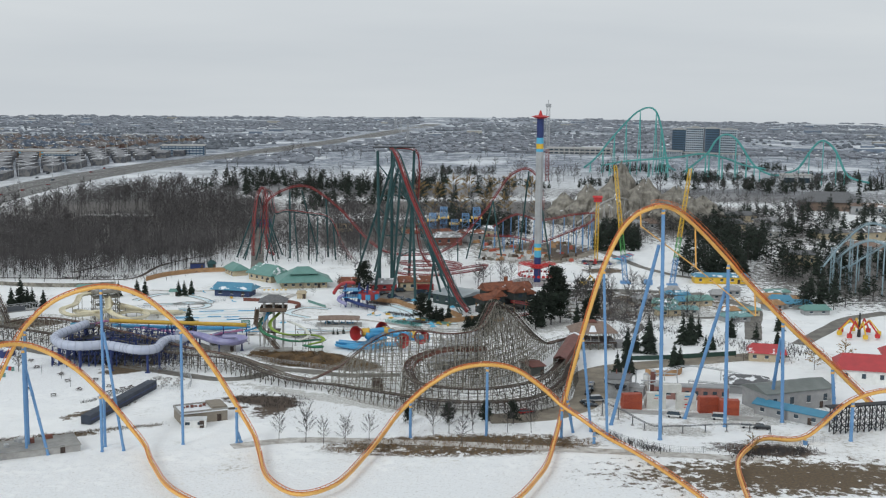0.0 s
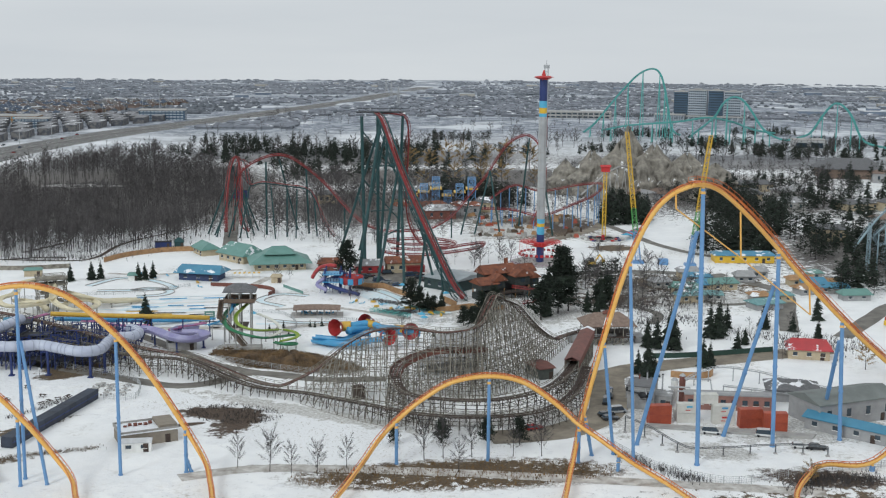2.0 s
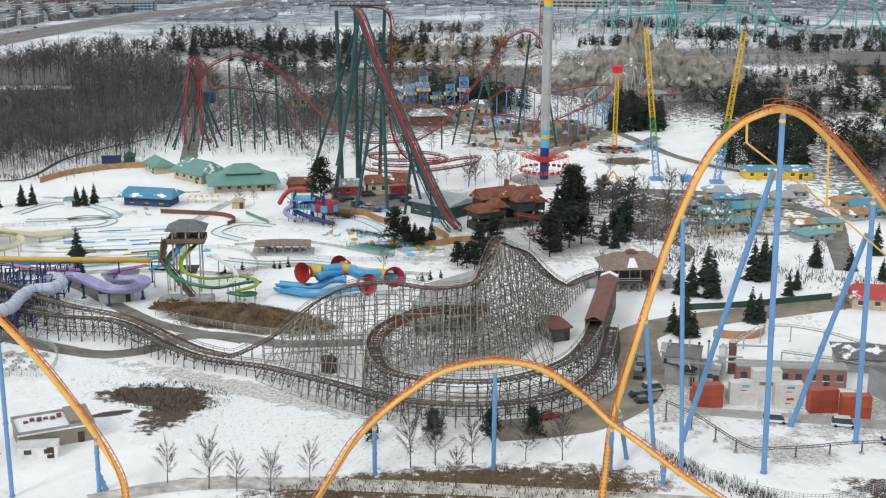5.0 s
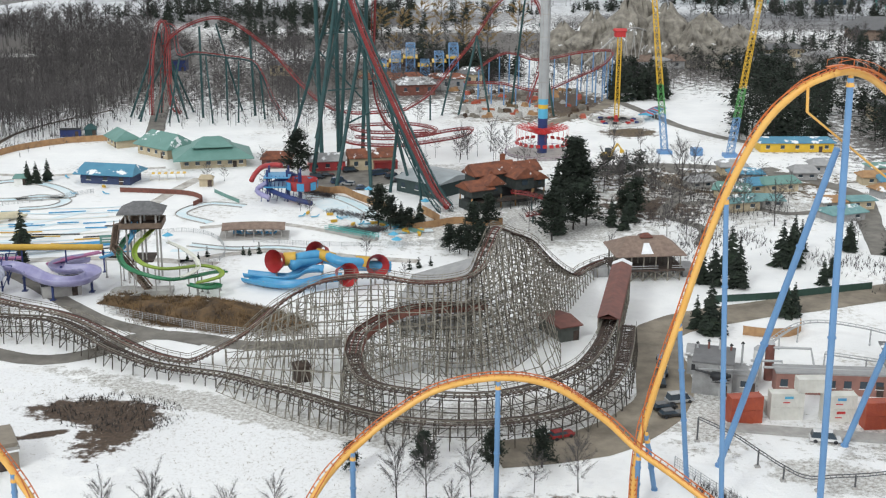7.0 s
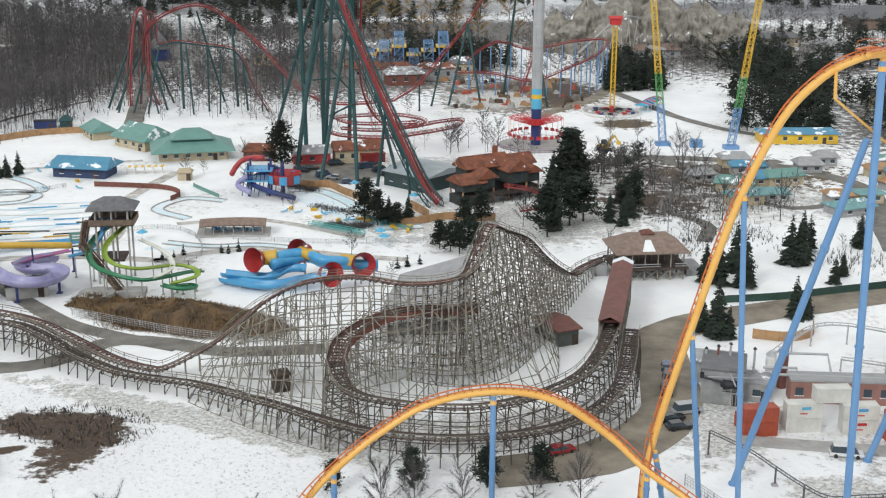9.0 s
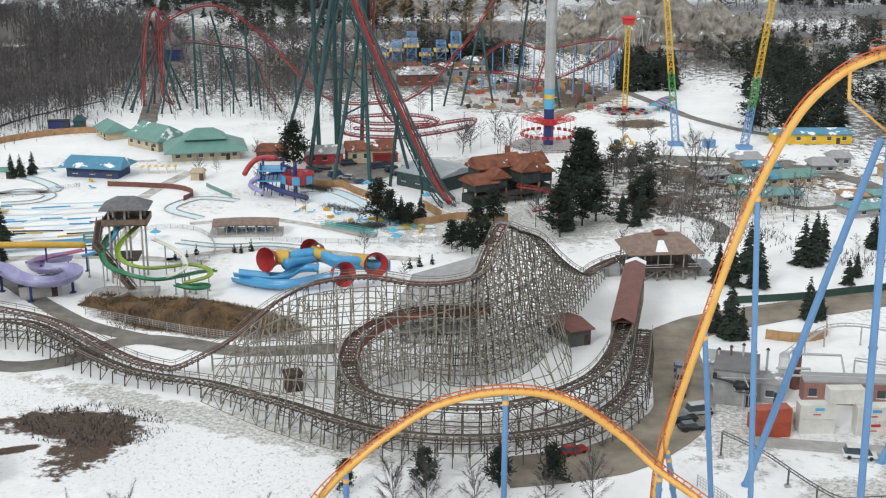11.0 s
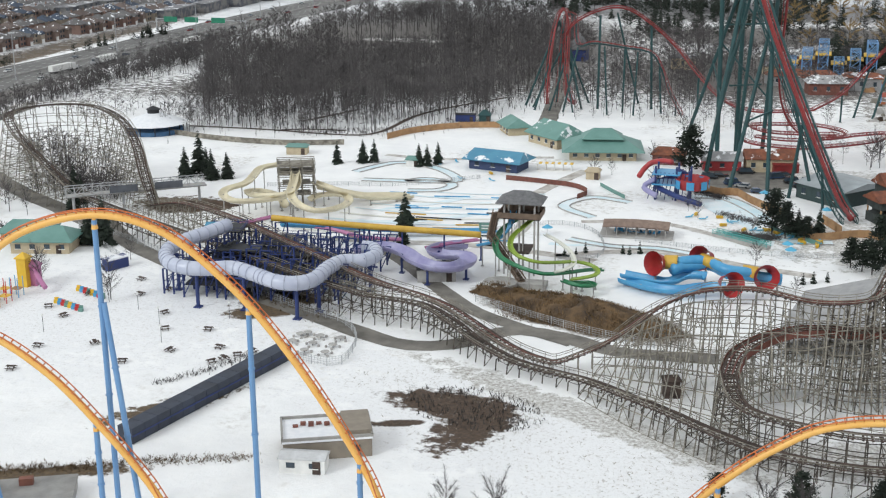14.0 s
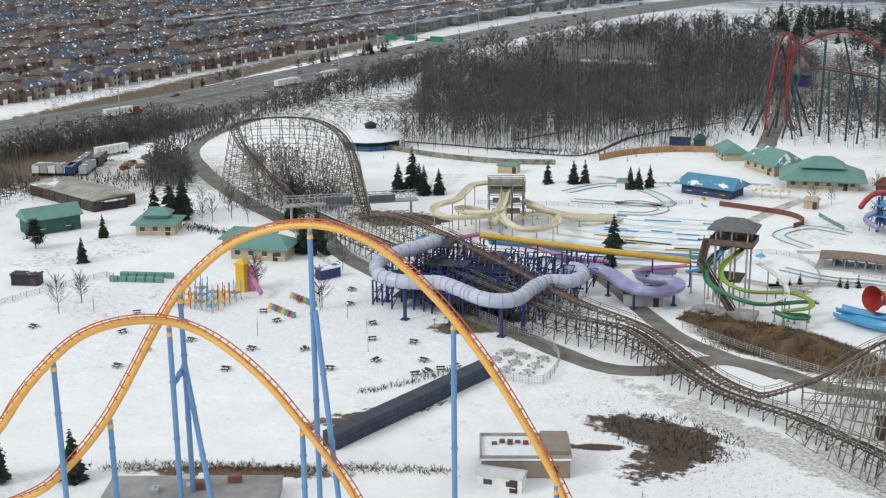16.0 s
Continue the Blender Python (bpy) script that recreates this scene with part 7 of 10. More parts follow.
building("booth", -126, 384, 4, 3, 2.4, 10, WHITE, TEALROOF, 1.0, "small white booth with a teal roof", 0.8, 0.4, 0)
building("booth", -170, 392, 7, 4, 2.8, 10, BEIGE, TEALROOF, 0.8, "small beige shed with a teal roof", 1, 0.4, 0)

# curved open shelter
shelter = thing("open_shelter", -43.5, 321, 0, 3, label="open shelter with a brown bowed roof and chairs", category="shelter")
for k in range(7):
    u = k / 6 * 2 - 1
    for s in (-1, 1):
        me = Mesh()
        me.tube([(7.6 * u, s * 2.4 - 1.2 * u * u, 0), (7.6 * u, s * 2.4 - 1.2 * u * u, 3.1)], 0.16, 6)
        part("post", me, CONCRETE, shelter)
me = Mesh()
n = 14
vs, fs = [], []
for k in range(n + 1):
    u = k / n * 2 - 1
    for o, z in ((-3.6, 3.0), (0, 4.2), (3.6, 3.0)):
        vs.append((8.6 * u, o - 1.2 * u * u, z))
for k in range(n):
    for j in range(2):
        fs.append((3 * k + j, 3 * k + 3 + j, 3 * k + 4 + j, 3 * k + 1 + j))
me.add(vs, fs)
me.add([(x, y, z - 0.2) for x, y, z in vs], [tuple(reversed(f)) for f in fs])
part("roof", me, BROWNROOF, shelter)
me = Mesh()
me.box(0, -0.4, 0.02, 19, 8, 0.5)
part("deck", me, CONCRETE, shelter)
chair = thing("deck_chair", -49, 320.4, 0.52, 0, label="coloured plastic deck chair stacked in the shelter", category="chair", group="deck chairs in the shelter")
me = Mesh()
me.box(0, 0, 0.3, 0.7, 0.9, 0.12)
part("seat", me, BLUEF, chair)
me = Mesh()
me.beam((0, 0.4, 0.35), (0, 0.75, 1.1), 0.7, 0.1)
part("backrest", me, BLUEF, chair)
for a, b in ((-0.3, -0.4), (0.3, -0.4), (-0.3, 0.4), (0.3, 0.4)):
    me = Mesh()
    me.beam((a, b, 0), (a, b, 0.32), 0.08)
    part("leg", me, WHITE, chair)
for k in range(1, 12):
    copy_thing(chair, pose(-49 + 1.0 * k, 320.4 + 0.6 * (k % 2), 0.52, 0, 0, 20 * k))

# red and blue tangled play tower
play = thing("play_structure", label="red and blue slide tower with a round red bowl", category="play structure")
for x, y in ((-44, 360), (-38, 360), (-44, 366), (-38, 366), (-34, 356), (-34, 362)):
    me = Mesh()
    me.tube([(x, y, 0), (x, y, 10)], 0.3, 6)
    part("post", me, NAVY, play)
for z in (4.5, 7.5):
    me = Mesh()
    me.box(-41, 363, z, 8, 8, 0.3)
    part("deck", me, BLUEF, play)
me = Mesh()
me.tube([(-33.5, 360.5, 4.0), (-33.5, 360.5, 7.0)], 4.1, 22, 4.9, cap=False)
me.tube([(-33.5, 360.5, 3.9), (-33.5, 360.5, 4.0)], 4.1, 22)
part("bowl", me, REDF, play, "round red fibreglass bowl", smooth=True)
for k in range(7):
    a = k * 0.9 + 0.2
    me = Mesh()
    me.box(-33.5 + 4.75 * math.cos(a), 360.5 + 4.75 * math.sin(a), 4.2, 0.2, 2.2, 2.4, math.degrees(a))
    part("bowl_panel", me, BLUEF, play)
for k in range(9):
    me = Mesh()
    me.beam((-46 + 1.2 * k, 359.5, 0.2 + 1.1 * (k % 2)), (-45 + 1.2 * k, 360.5, 8), 0.18)
    part("strut", me, NAVY, play)
for pts, m in (([(-40, 365, 10.2), (-43, 367, 10), (-46.5, 369, 8.8), (-48.5, 368, 7), (-49.5, 365, 5.4)], REDF), ([(-38, 364, 8), (-36, 368, 6), (-41, 369, 4.8), (-44, 363, 3.6), (-38, 356, 2.6), (-30, 352, 1.4)], NAVY), ([(-44, 361, 6), (-47, 358, 4), (-43, 355, 2.4)], PURPLE)):
    me = Mesh()
    me.tube(curve(pts, 0.9), 0.8, 8)
    part("tube_slide", me, m, play, smooth=True)


def fence_run(name, pts, h, material, label, post=2.4, solid=True, thick=0.12, category="fence", board_mat=None):
    """Posts and either board panels or mesh rails."""
    ob = thing(name, label=label, category=category)
    path = curve(pts, post)
    post_me = Mesh()
    post_me.box(0, 0, 0, 0.16, 0.16, h)
    first = None
    for p in path:
        if first is None:
            first = part("post", post_me, material, ob)
            first.matrix_basis = pose(p.x, p.y, 0)
        else:
            twin(first, "post", ob, pose(p.x, p.y, 0))
    for a, b in zip(path, path[1:]):
        me = Mesh()
        if solid:
            me.beam((a.x, a.y, h * 0.5), (b.x, b.y, h * 0.5), thick, h * 0.94)
            part("panel", me, board_mat or material, ob)
        else:
            for z in (0.25, 0.5, 0.75, 0.97):
                me.beam((a.x, a.y, h * z), (b.x, b.y, h * z), thick * 0.5)
            k = 5
            for i in range(1, k):
                q = a.lerp(b, i / k)
                me.beam((q.x, q.y, 0.1), (q.x, q.y, h), thick * 0.4)
            part("mesh_panel", me, material, ob)
    return ob


fence_run("board_fence", [(-148.2, 422.9), (-142.2, 436.5), (-130.8, 448), (-120, 453), (-113, 454)], 2.4, TANWOOD, "tan cedar board fence")
fence_run("board_fence", [(-33.2, 375.5), (-29.5, 371.5), (-25.5, 369.3), (-21.6, 370.7), (-17, 362.5), (-12.5, 356), (-6, 347)], 2.4, TANWOOD, "tan cedar board fence")
fence_run("board_fence", [(-1.4, 325.6), (4.7, 328.4), (13.2, 333.4), (20, 331), (26, 332)], 2.2, TANWOOD, "tan cedar board fence")
fence_run("board_fence", [(3.2, 345), (5.2, 341), (8, 334)], 2.6, TANWOOD, "tan cedar board fence below the drop")
fence_run("board_fence", [(-91.7, 372.7), (-80.5, 371), (-69.5, 368), (-64, 361), (-66, 354)], 1.6, REDWOOD, "low brown timber wall round a pool")
fence_run("board_fence", [(-230, 412), (-205, 405), (-180, 404), (-160, 410)], 2.0, OLDWOOD, "grey weathered board fence")
fence_run("canopy_row", [(-62, 372), (-58, 366), (-52.6, 358.4)], 1.2, TEALROOF, "row of teal pool-side screens", category="screen")
fence_run("mesh_fence", [(-121, 249.6), (-103.3, 239.8), (-94.5, 236.3), (-88.5, 229.7), (-85.7, 222), (-85.8, 212.5), (-94.8, 213.3)], 1.9, GREYSTEEL, "grey chain-link fence in snow", 3, False)
fence_run("mesh_fence", [(-70, 257), (-54, 248.5), (-42, 243), (-28, 238.5)], 1.8, GREYSTEEL, "grey chain-link fence in snow", 3, False)
fence_run("mesh_fence", [(-140, 275), (-128, 262), (-118, 255), (-108, 249)], 1.8, GREYSTEEL, "grey chain-link fence in snow", 3, False)
fence_run("mesh_fence", [(-219.7, 206.5), (-217.5, 217.2), (-212.2, 235.2), (-207.6, 232)], 1.4, GREYSTEEL, "grey chain-link fence in snow", 3, False)
fence_run("mesh_fence", [(-160, 262), (-176, 275), (-190, 288)], 1.8, GREYSTEEL, "grey chain-link fence in snow", 3, False)
building("pump_house", -83.5, 271, 9, 6, 3.0, 20, CONCRETE, BLACK, 0, "grey concrete pump house below the purple flume", 0, 0, 0)
building("storage_shed", -9, 405.5, 8, 3.6, 2.8, 20, REDTRACK, REDTRACK, 0.4, "dark red storage shed behind the rides", 0, 0.2, 0)
building("storage_shed", -130.3, 463.5, 7.5, 3.2, 2.9, 6, NAVY, BLACK, 0.3, "dark blue storage shed at the woods' edge", 0, 0.2, 0)
building("booth", -123.3, 466, 4.2, 4.2, 2.6, 10, DKGREEN, DKGREEN, 1.8, "small dark green booth at the woods' edge", 1.8, 0.4, 0)
# loungers, umbrellas and bins left out over winter
rnd = random.Random(35)
lounge = thing("sun_lounger", -20, 340, 0, label="folded plastic sun lounger stored in the snow", category="lounger", group="loungers round the pools")
me = Mesh()
me.box(0, 0, 0.3, 1.9, 0.65, 0.12)
part("mattress", me, CYAN, lounge)
me = Mesh()
me.beam((0.9, 0, 0.35), (1.5, 0, 0.85), 0.65, 0.1)
part("backrest", me, CYAN, lounge)
for a, b in ((-0.8, -0.25), (-0.8, 0.25), (0.8, -0.25), (0.8, 0.25)):
    me = Mesh()
    me.beam((a, b, 0), (a, b, 0.32), 0.07)
    part("leg", me, WHITE, lounge)
yellow_lounge = thing("sun_lounger", -24, 343, 0, label="stacked yellow sun loungers stored in the snow", category="lounger", group="loungers round the pools")
me = Mesh()
for k in range(3):
    me.box(0, 0, 0.2 + 0.25 * k, 1.9, 0.7, 0.14)
part("mattress", me, YELLOW, yellow_lounge)
for k in range(22):
    u = rnd.random()
    x, y = -34 + 40 * u + rnd.uniform(-2, 2), 345 - 24 * u + rnd.uniform(-3, 3)
    copy_thing(lounge if k % 2 else yellow_lounge, pose(x, y, 0, 0, 0, rnd.uniform(0, 180)))
for k in range(8):
    copy_thing(lounge if k % 3 else yellow_lounge, pose(rnd.uniform(-125, -60), rnd.uniform(360, 400), 0, 0, 0, rnd.uniform(0, 180)))
shade = thing("umbrella", -5, 315, 0, label="closed teal pool umbrella on a pole", category="umbrella", group="pool umbrellas")
me = Mesh()
me.tube([(0, 0, 0), (0, 0, 2.6)], 0.06, 6)
part("pole", me, WHITE, shade)
me = Mesh()
me.tube([(0, 0, 2.1), (0, 0, 2.9)], 1.5, 10, 0.1)
part("canopy", me, CYAN, shade)
for k in range(6):
    copy_thing(shade, pose(rnd.uniform(-90, 8), rnd.uniform(300, 400), 0, 0, 0, 0))
sign = thing("sign_board", -79.8, 303, 0, 10, label="green sign board on posts", category="sign")
me = Mesh()
me.box(0, 0, 3.2, 3.6, 0.25, 2.2)
part("panel", me, TEALROOF, sign)
for s in (-1.4, 1.4):
    me = Mesh()
    me.beam((s, 0.1, 0), (s, 0.1, 3.6), 0.2)
    part("post", me, DARKWOOD, sign)
for s in (-0.35, 0.35):
    me = Mesh()
    me.box(0, -0.15, 4.1 + s, 2.4, 0.05, 0.3)
    part("lettering_bar", me, WHITE, sign)


# ---- picnic meadow and service corner ----
REDROOF_U = mat("rusty_vent", (0.25, 0.10, 0.07), None, 0.6, 0.7)
SCREEN = mat("dark_navy_panels", (0.035, 0.045, 0.07), (0.02, 0.026, 0.04), 0.3, 0.6, vary=0.25, worldpos=True)
wallb = thing("dark_screen_wall", label="long black panelled screen wall across the snow", category="wall")
a0, b0 = Vector((-107.3, 170.5, 0)), Vector((-97.2, 214, 0))
for k in range(14):
    p, q = a0.lerp(b0, k / 14), a0.lerp(b0, (k + 0.97) / 14)
    me = Mesh()
    me.beam((p.x, p.y, 1.5), (q.x, q.y, 1.5), 3.2, 2.8)
    body = part("panel", me, SCREEN, wallb)
    me = Mesh()
    s = Vector((q.y - p.y, p.x - q.x, 0)).normalized() * 1.65
    me.beam((p.x + s.x, p.y + s.y, 1.5), (q.x + s.x, q.y + s.y, 1.5), 0.12, 0.25)
    part("rail", me, NAVY, body)

svc = building("pump_house", -74.2, 178.2, 14.4, 9, 3.2, 25, mat("taupe_block", (0.27, 0.235, 0.19), (0.22, 0.19, 0.155), 0.6, 0.85, vary=0.08), SNOWCAP, 0, "taupe block pump house with a snowy flat roof and parapet", 0, 0, 0, snow=True)
me = Mesh()
for x, y, sx, sy in ((0, -4.5, 14.8, 0.35), (0, 4.5, 14.8, 0.35), (-7.3, 0, 0.35, 9), (7.3, 0, 0.35, 9)):
    me.box(x, y, 3.2, sx, sy, 0.8)
part("parapet", me, mat("grey_coping", (0.33, 0.32, 0.30), None, 0.8, 0.8), svc)
me = Mesh()
me.box(5, 0.5, 0, 4.6, 8.2, 4.4)
part("raised_block", me, bpy.data.materials["taupe_block"], svc)
me = Mesh()
for k in range(6):
    me.box(-5 + 1.3 * k, 1 + 0.6 * (k % 2), 3.6, 0.9, 0.6, 0.35 + 0.2 * (k % 3))
part("roof_plant", me, REDWOOD, svc)
building("office_trailer", -74.6, 169.6, 7.4, 3.2, 2.6, 9, WHITE, mat("trailer_roof", (0.60, 0.61, 0.62), None, 0.6, 0.7), 0.5, "white office trailer with a low grey roof", 0, 0.2, 2)

# teal-roofed park houses
building("park_house", -187, 268, 15, 9, 3.4, 14, BEIGE, TEALROOF, 2.8, "beige house under a teal hipped roof", 4, 1.2, 4)
building("park_house", -196, 274, 12, 8, 3.2, 14, BEIGE, TEALROOF, 2.4, "beige wing under a teal roof", 3, 1.0, 3)
h2 = building("park_house", -229, 277, 11, 9, 3.4, 25, BEIGE, TEALROOF, 1.6, "beige house with a two-tier teal roof", 3, 1.2, 3)
me = Mesh()
me.gable(0, 0, 5.6, 7, 5, 1.8, 0, 0.6, 2)
me.box(0, 0, 4.6, 6.6, 4.6, 1.0)
part("upper_roof", me, TEALROOF, h2)
building("barn", -259, 265.5, 15, 8, 4.5, 62, mat("green_boards", (0.03, 0.11, 0.09), None, 0.5, 0.8), TEALROOF, 2.8, "dark green barn with a teal metal roof", 0, 0.8, 2)
MOSSY = mat("mossy_metal_roof", (0.42, 0.41, 0.37), (0.20, 0.20, 0.16), 0.12, 0.8, worldpos=True)
snowy(MOSSY, 0.10, 0.56, 0.62)
for k in range(5):
    building("storage_shed", -292 + 7.2 * k, 303.6 - 2.1 * k, 7.1, 15, 3.6, -16, DARKWOOD, MOSSY, 0.8, "open storage shed bay with a stained pale metal roof", 0, 0.05, 0, category="shed")
building("storage_shed", -261, 293.5, 10, 3.6, 2.6, 60, BLACK, BLACK, 0, "dark container shed under snow", 0, 0, 0, snow=True)
rnd = random.Random(44)
def parked_trailer(x, y, turn, length, body, roof, label):
    """A box trailer on its wheels, with ribs along the sides and rear doors."""
    ob = thing("stored_trailer", x, y, 0, turn, label=label, category="trailer")
    part("body", Mesh().box(0, 0, 1.0, length, 2.5, 2.6), body, ob)
    part("roof", Mesh().box(0, 0, 3.6, length - 0.1, 2.4, 0.12), roof, ob)
    for k in range(int(length / 2)):
        for side in (-1, 1):
            part("rib", Mesh().box(-length / 2 + 1 + 2 * k, side * 1.27, 1.05, 0.12, 0.08, 2.5), GREYSTEEL, ob)
    for side in (-0.6, 0.6):
        part("rear_door", Mesh().box(length / 2 + 0.04, side, 1.05, 0.08, 1.15, 2.45), GREYSTEEL, ob)
    for wx in (-length * 0.38, length * 0.30, length * 0.42):
        for side in (-1.1, 1.1):
            part("wheel", Mesh().tube([(wx, side - 0.15, 0.5), (wx, side + 0.15, 0.5)], 0.5, 12), BLACK, ob)


DIRTYROOF = snowy(mat("dirty_trailer_roof", (0.22, 0.23, 0.25), (0.12, 0.125, 0.135), 0.3, 0.8, worldpos=True), 0.25, 0.55, 0.62)
parked_trailer(-318.2, 360.8, 75, 13.5, WHITE, WHITE, "white box trailer parked in the snowy yard")
for x, y, body, tone in ((-307.7, 329, NAVY, "navy"), (-313.7, 341.4, GREYSTEEL, "grey"), (-304.1, 332, GREYSTEEL, "grey"), (-310.5, 345.5, BLACK, "black")):
    parked_trailer(x, y, 116, 12.5, body, DIRTYROOF, tone + " trailer with a snow-streaked roof parked in the yard")
for k in range(5):
    parked_trailer(-318 + 2.6 * k, 323 + 1.1 * k, 110, 6.0, (WHITE, GREYSTEEL)[k % 2], DIRTYROOF, ("white", "grey")[k % 2] + " short trailer parked in the yard")
for k in range(14):
    me = Mesh()
    x, y = -302 + rnd.uniform(0, 18), 340 + rnd.uniform(0, 26)
    for j in range(4):
        me.box(rnd.uniform(-0.5, 0.5), rnd.uniform(-0.5, 0.5), 0.35 * j, 4 - 0.5 * j, 1.6, 0.34, rnd.uniform(-8, 8))
    ob = tagged(link("timber_stack", me, (TANWOOD, REDWOOD, OLDWOOD)[k % 3]), "stack of stored boards in the snow", "timber stack", "stacks in the storage yard")
    ob.matrix_basis = pose(x, y, 0, 0, 0, rnd.uniform(0, 90))

# round pavilion with a snowy roof
pav = thing("round_pavilion", -237, 414, 0, label="round pavilion with a snow-covered conical roof and blue sides", category="pavilion")
me = Mesh()
me.tube([(0, 0, 3.6), (0, 0, 7.2)], 12.5, 16, 2.2)
part("roof", me, SNOWCAP, pav)
me = Mesh()
me.tube([(0, 0, 7.1), (0, 0, 8.6)], 2.2, 12)
me.tube([(0, 0, 8.6), (0, 0, 9.8)], 2.8, 12, 0.3)
part("cupola", me, BLACK, pav)
me = Mesh()
me.tube([(0, 0, 0), (0, 0, 1.6)], 10.5, 16)
part("base_wall", me, mat("blue_boards", (0.05, 0.13, 0.26), None, 0.5, 0.7), pav)
for k in range(12):
    a = k * math.pi / 6
    me = Mesh()
    me.tube([(10.5 * math.cos(a), 10.5 * math.sin(a), 0), (10.5 * math.cos(a), 10.5 * math.sin(a), 3.8)], 0.22, 6)
    part("post", me, BLACK, pav)

# footbridge over the wooden coaster
bridge = thing("footbridge", label="grey steel truss footbridge with sign panels", category="footbridge")
p0, p1 = Vector((-200, 298, 5.6)), Vector((-169, 322, 5.6))
me = Mesh()
me.beam(p0, p1, 3.2, 0.4)
part("deck", me, CONCRETE, bridge)
side = Vector((p1.y - p0.y, p0.x - p1.x, 0)).normalized() * 1.6
for s in (-1, 1):
    me = Mesh()
    for z in (0.2, 2.6):
        me.beam(p0 + side * s + Vector((0, 0, z)), p1 + side * s + Vector((0, 0, z)), 0.2)
    for k in range(16):
        a, b = p0.lerp(p1, k / 16) + side * s, p0.lerp(p1, (k + 1) / 16) + side * s
        me.beam(a + Vector((0, 0, 0.2)), a + Vector((0, 0, 2.6)), 0.14)
        me.beam(a + Vector((0, 0, 0.2 if k % 2 else 2.6)), b + Vector((0, 0, 2.6 if k % 2 else 0.2)), 0.12)
    part("truss", me, GREYSTEEL, bridge)
for u in (0.05, 0.4, 0.6, 0.95):
    me = Mesh()
    q = p0.lerp(p1, u)
    me.tube([(q.x, q.y, 0), (q.x, q.y, 5.5)], 0.4, 8)
    part("pier", me, GREYSTEEL, bridge)
for u in (0.3, 0.62):
    me = Mesh()
    a, b = p0.lerp(p1, u) + side * 1.75, p0.lerp(p1, u + 0.2) + side * 1.75
    me.beam(a + Vector((0, 0, 1.5)), b + Vector((0, 0, 1.5)), 0.12, 2.0)
    part("sign_panel", me, mat("slate_sign", (0.11, 0.12, 0.14), None, 0.5, 0.6), bridge)

# paved pool edge with a brown hedge
low = building("service_hall", -116, 143.5, 27, 11, 1.8, 26, CONCRETE, mat("grey_flat_roof", (0.34, 0.335, 0.32), (0.24, 0.235, 0.225), 0.3, 0.9, bump=0.2), 0, "low service hall with a bare grey flat roof", 0, 0, 0)
rnd = random.Random(51)
for k in range(7):
    me = Mesh()
    x, y = rnd.uniform(-11, 11), rnd.uniform(-4, 4)
    me.box(x, y, 2.15, rnd.uniform(1, 2.4), rnd.uniform(1, 2), rnd.uniform(0.5, 1.3))
    me.tube([(x, y, 2.2), (x, y, 3.2)], 0.2, 6)
    part("roof_unit", me, (GREYSTEEL, WHITE, REDROOF_U)[k % 3], low)


def brush(name, pts, h, w, n, seed, material, label):
    """A thicket of dry stems along a line."""
    r = random.Random(seed)
    me = Mesh()
    path = curve(pts, 0.8)
    for k in range(n):
        p = path[r.randrange(len(path))]
        q = p + Vector((r.gauss(0, w), r.gauss(0, w), 0))
        for j in range(4):
            t = q + Vector((r.uniform(-0.5, 0.5), r.uniform(-0.5, 0.5), h * r.uniform(0.5, 1.1)))
            d = Vector((r.uniform(-1, 1), r.uniform(-1, 1), 0)) * (0.03 + 0.03 * h)
            me.add([tuple(q - d), tuple(q + d), tuple(t)], [(0, 1, 2)])
    return tagged(link(name, me, material), label, "shrubs", kind="stuff")


DRY = mat("dry_grass_stems", (0.34, 0.30, 0.235), (0.20, 0.175, 0.14), 0.5, 0.95, worldpos=True)
brush("hedge", [(-137, 148), (-124, 155), (-111, 160), (-98, 166), (-85, 171)], 0.7, 0.9, 1100, 1, GRASS, "brown dry hedge along the apron")
brush("shrubs", [(-115, 195), (-109.3, 203), (-104, 213)], 1.0, 0.7, 160, 2, TWIG, "low bare shrubs beside the screen wall")
brush("shrubs", [(-60, 196), (-40, 188), (-24, 180), (-10, 176), (10, 172)], 0.35, 7, 500, 3, DRY, "dry grass tufts poking through the snow")
brush("shrubs", [(-80, 206), (-66, 210), (-50, 206), (-42, 196)], 0.35, 3.0, 260, 4, DRY, "dry grass tufts round the earth patch")
brush("shrubs", [(84, 146), (92, 150), (104, 152)], 1.4, 2.2, 500, 5, TWIG, "bare brown shrub bed")
brush("shrubs", [(-18.5, 327), (-14.1, 324.5), (-9.4, 327)], 1.2, 1.6, 1100, 6, TWIG, "dark bare shrub bed")
brush("shrubs", [(-60, 250), (-46, 254), (-34, 250)], 0.9, 2.8, 700, 7, GRASS, "brown ornamental grass on the bank")
brush("shrubs", [(46, 168), (52, 160), (62, 150)], 1.5, 1.6, 300, 8, TWIG, "bare shrubs on the slope")
brush("shrubs", [(100, 300), (118, 290), (140, 280), (120, 270)], 1.6, 5, 600, 9, TWIG, "bare thicket beside the path")
brush("shrubs", [(60, 345), (80, 340), (100, 350), (90, 370), (70, 380), (110, 385)], 1.5, 7, 1500, 15, TWIG, "bare brown shrubs between park paths")
brush("shrubs", [(66, 300), (76, 310), (86, 322), (96, 312)], 1.4, 4, 500, 16, TWIG, "bare brown shrubs between park paths")
brush("shrubs", [(-60, 252), (-52, 256), (-40, 254), (-30, 248)], 0.7, 2.4, 900, 17, GRASS, "brown ornamental grass on the bank")
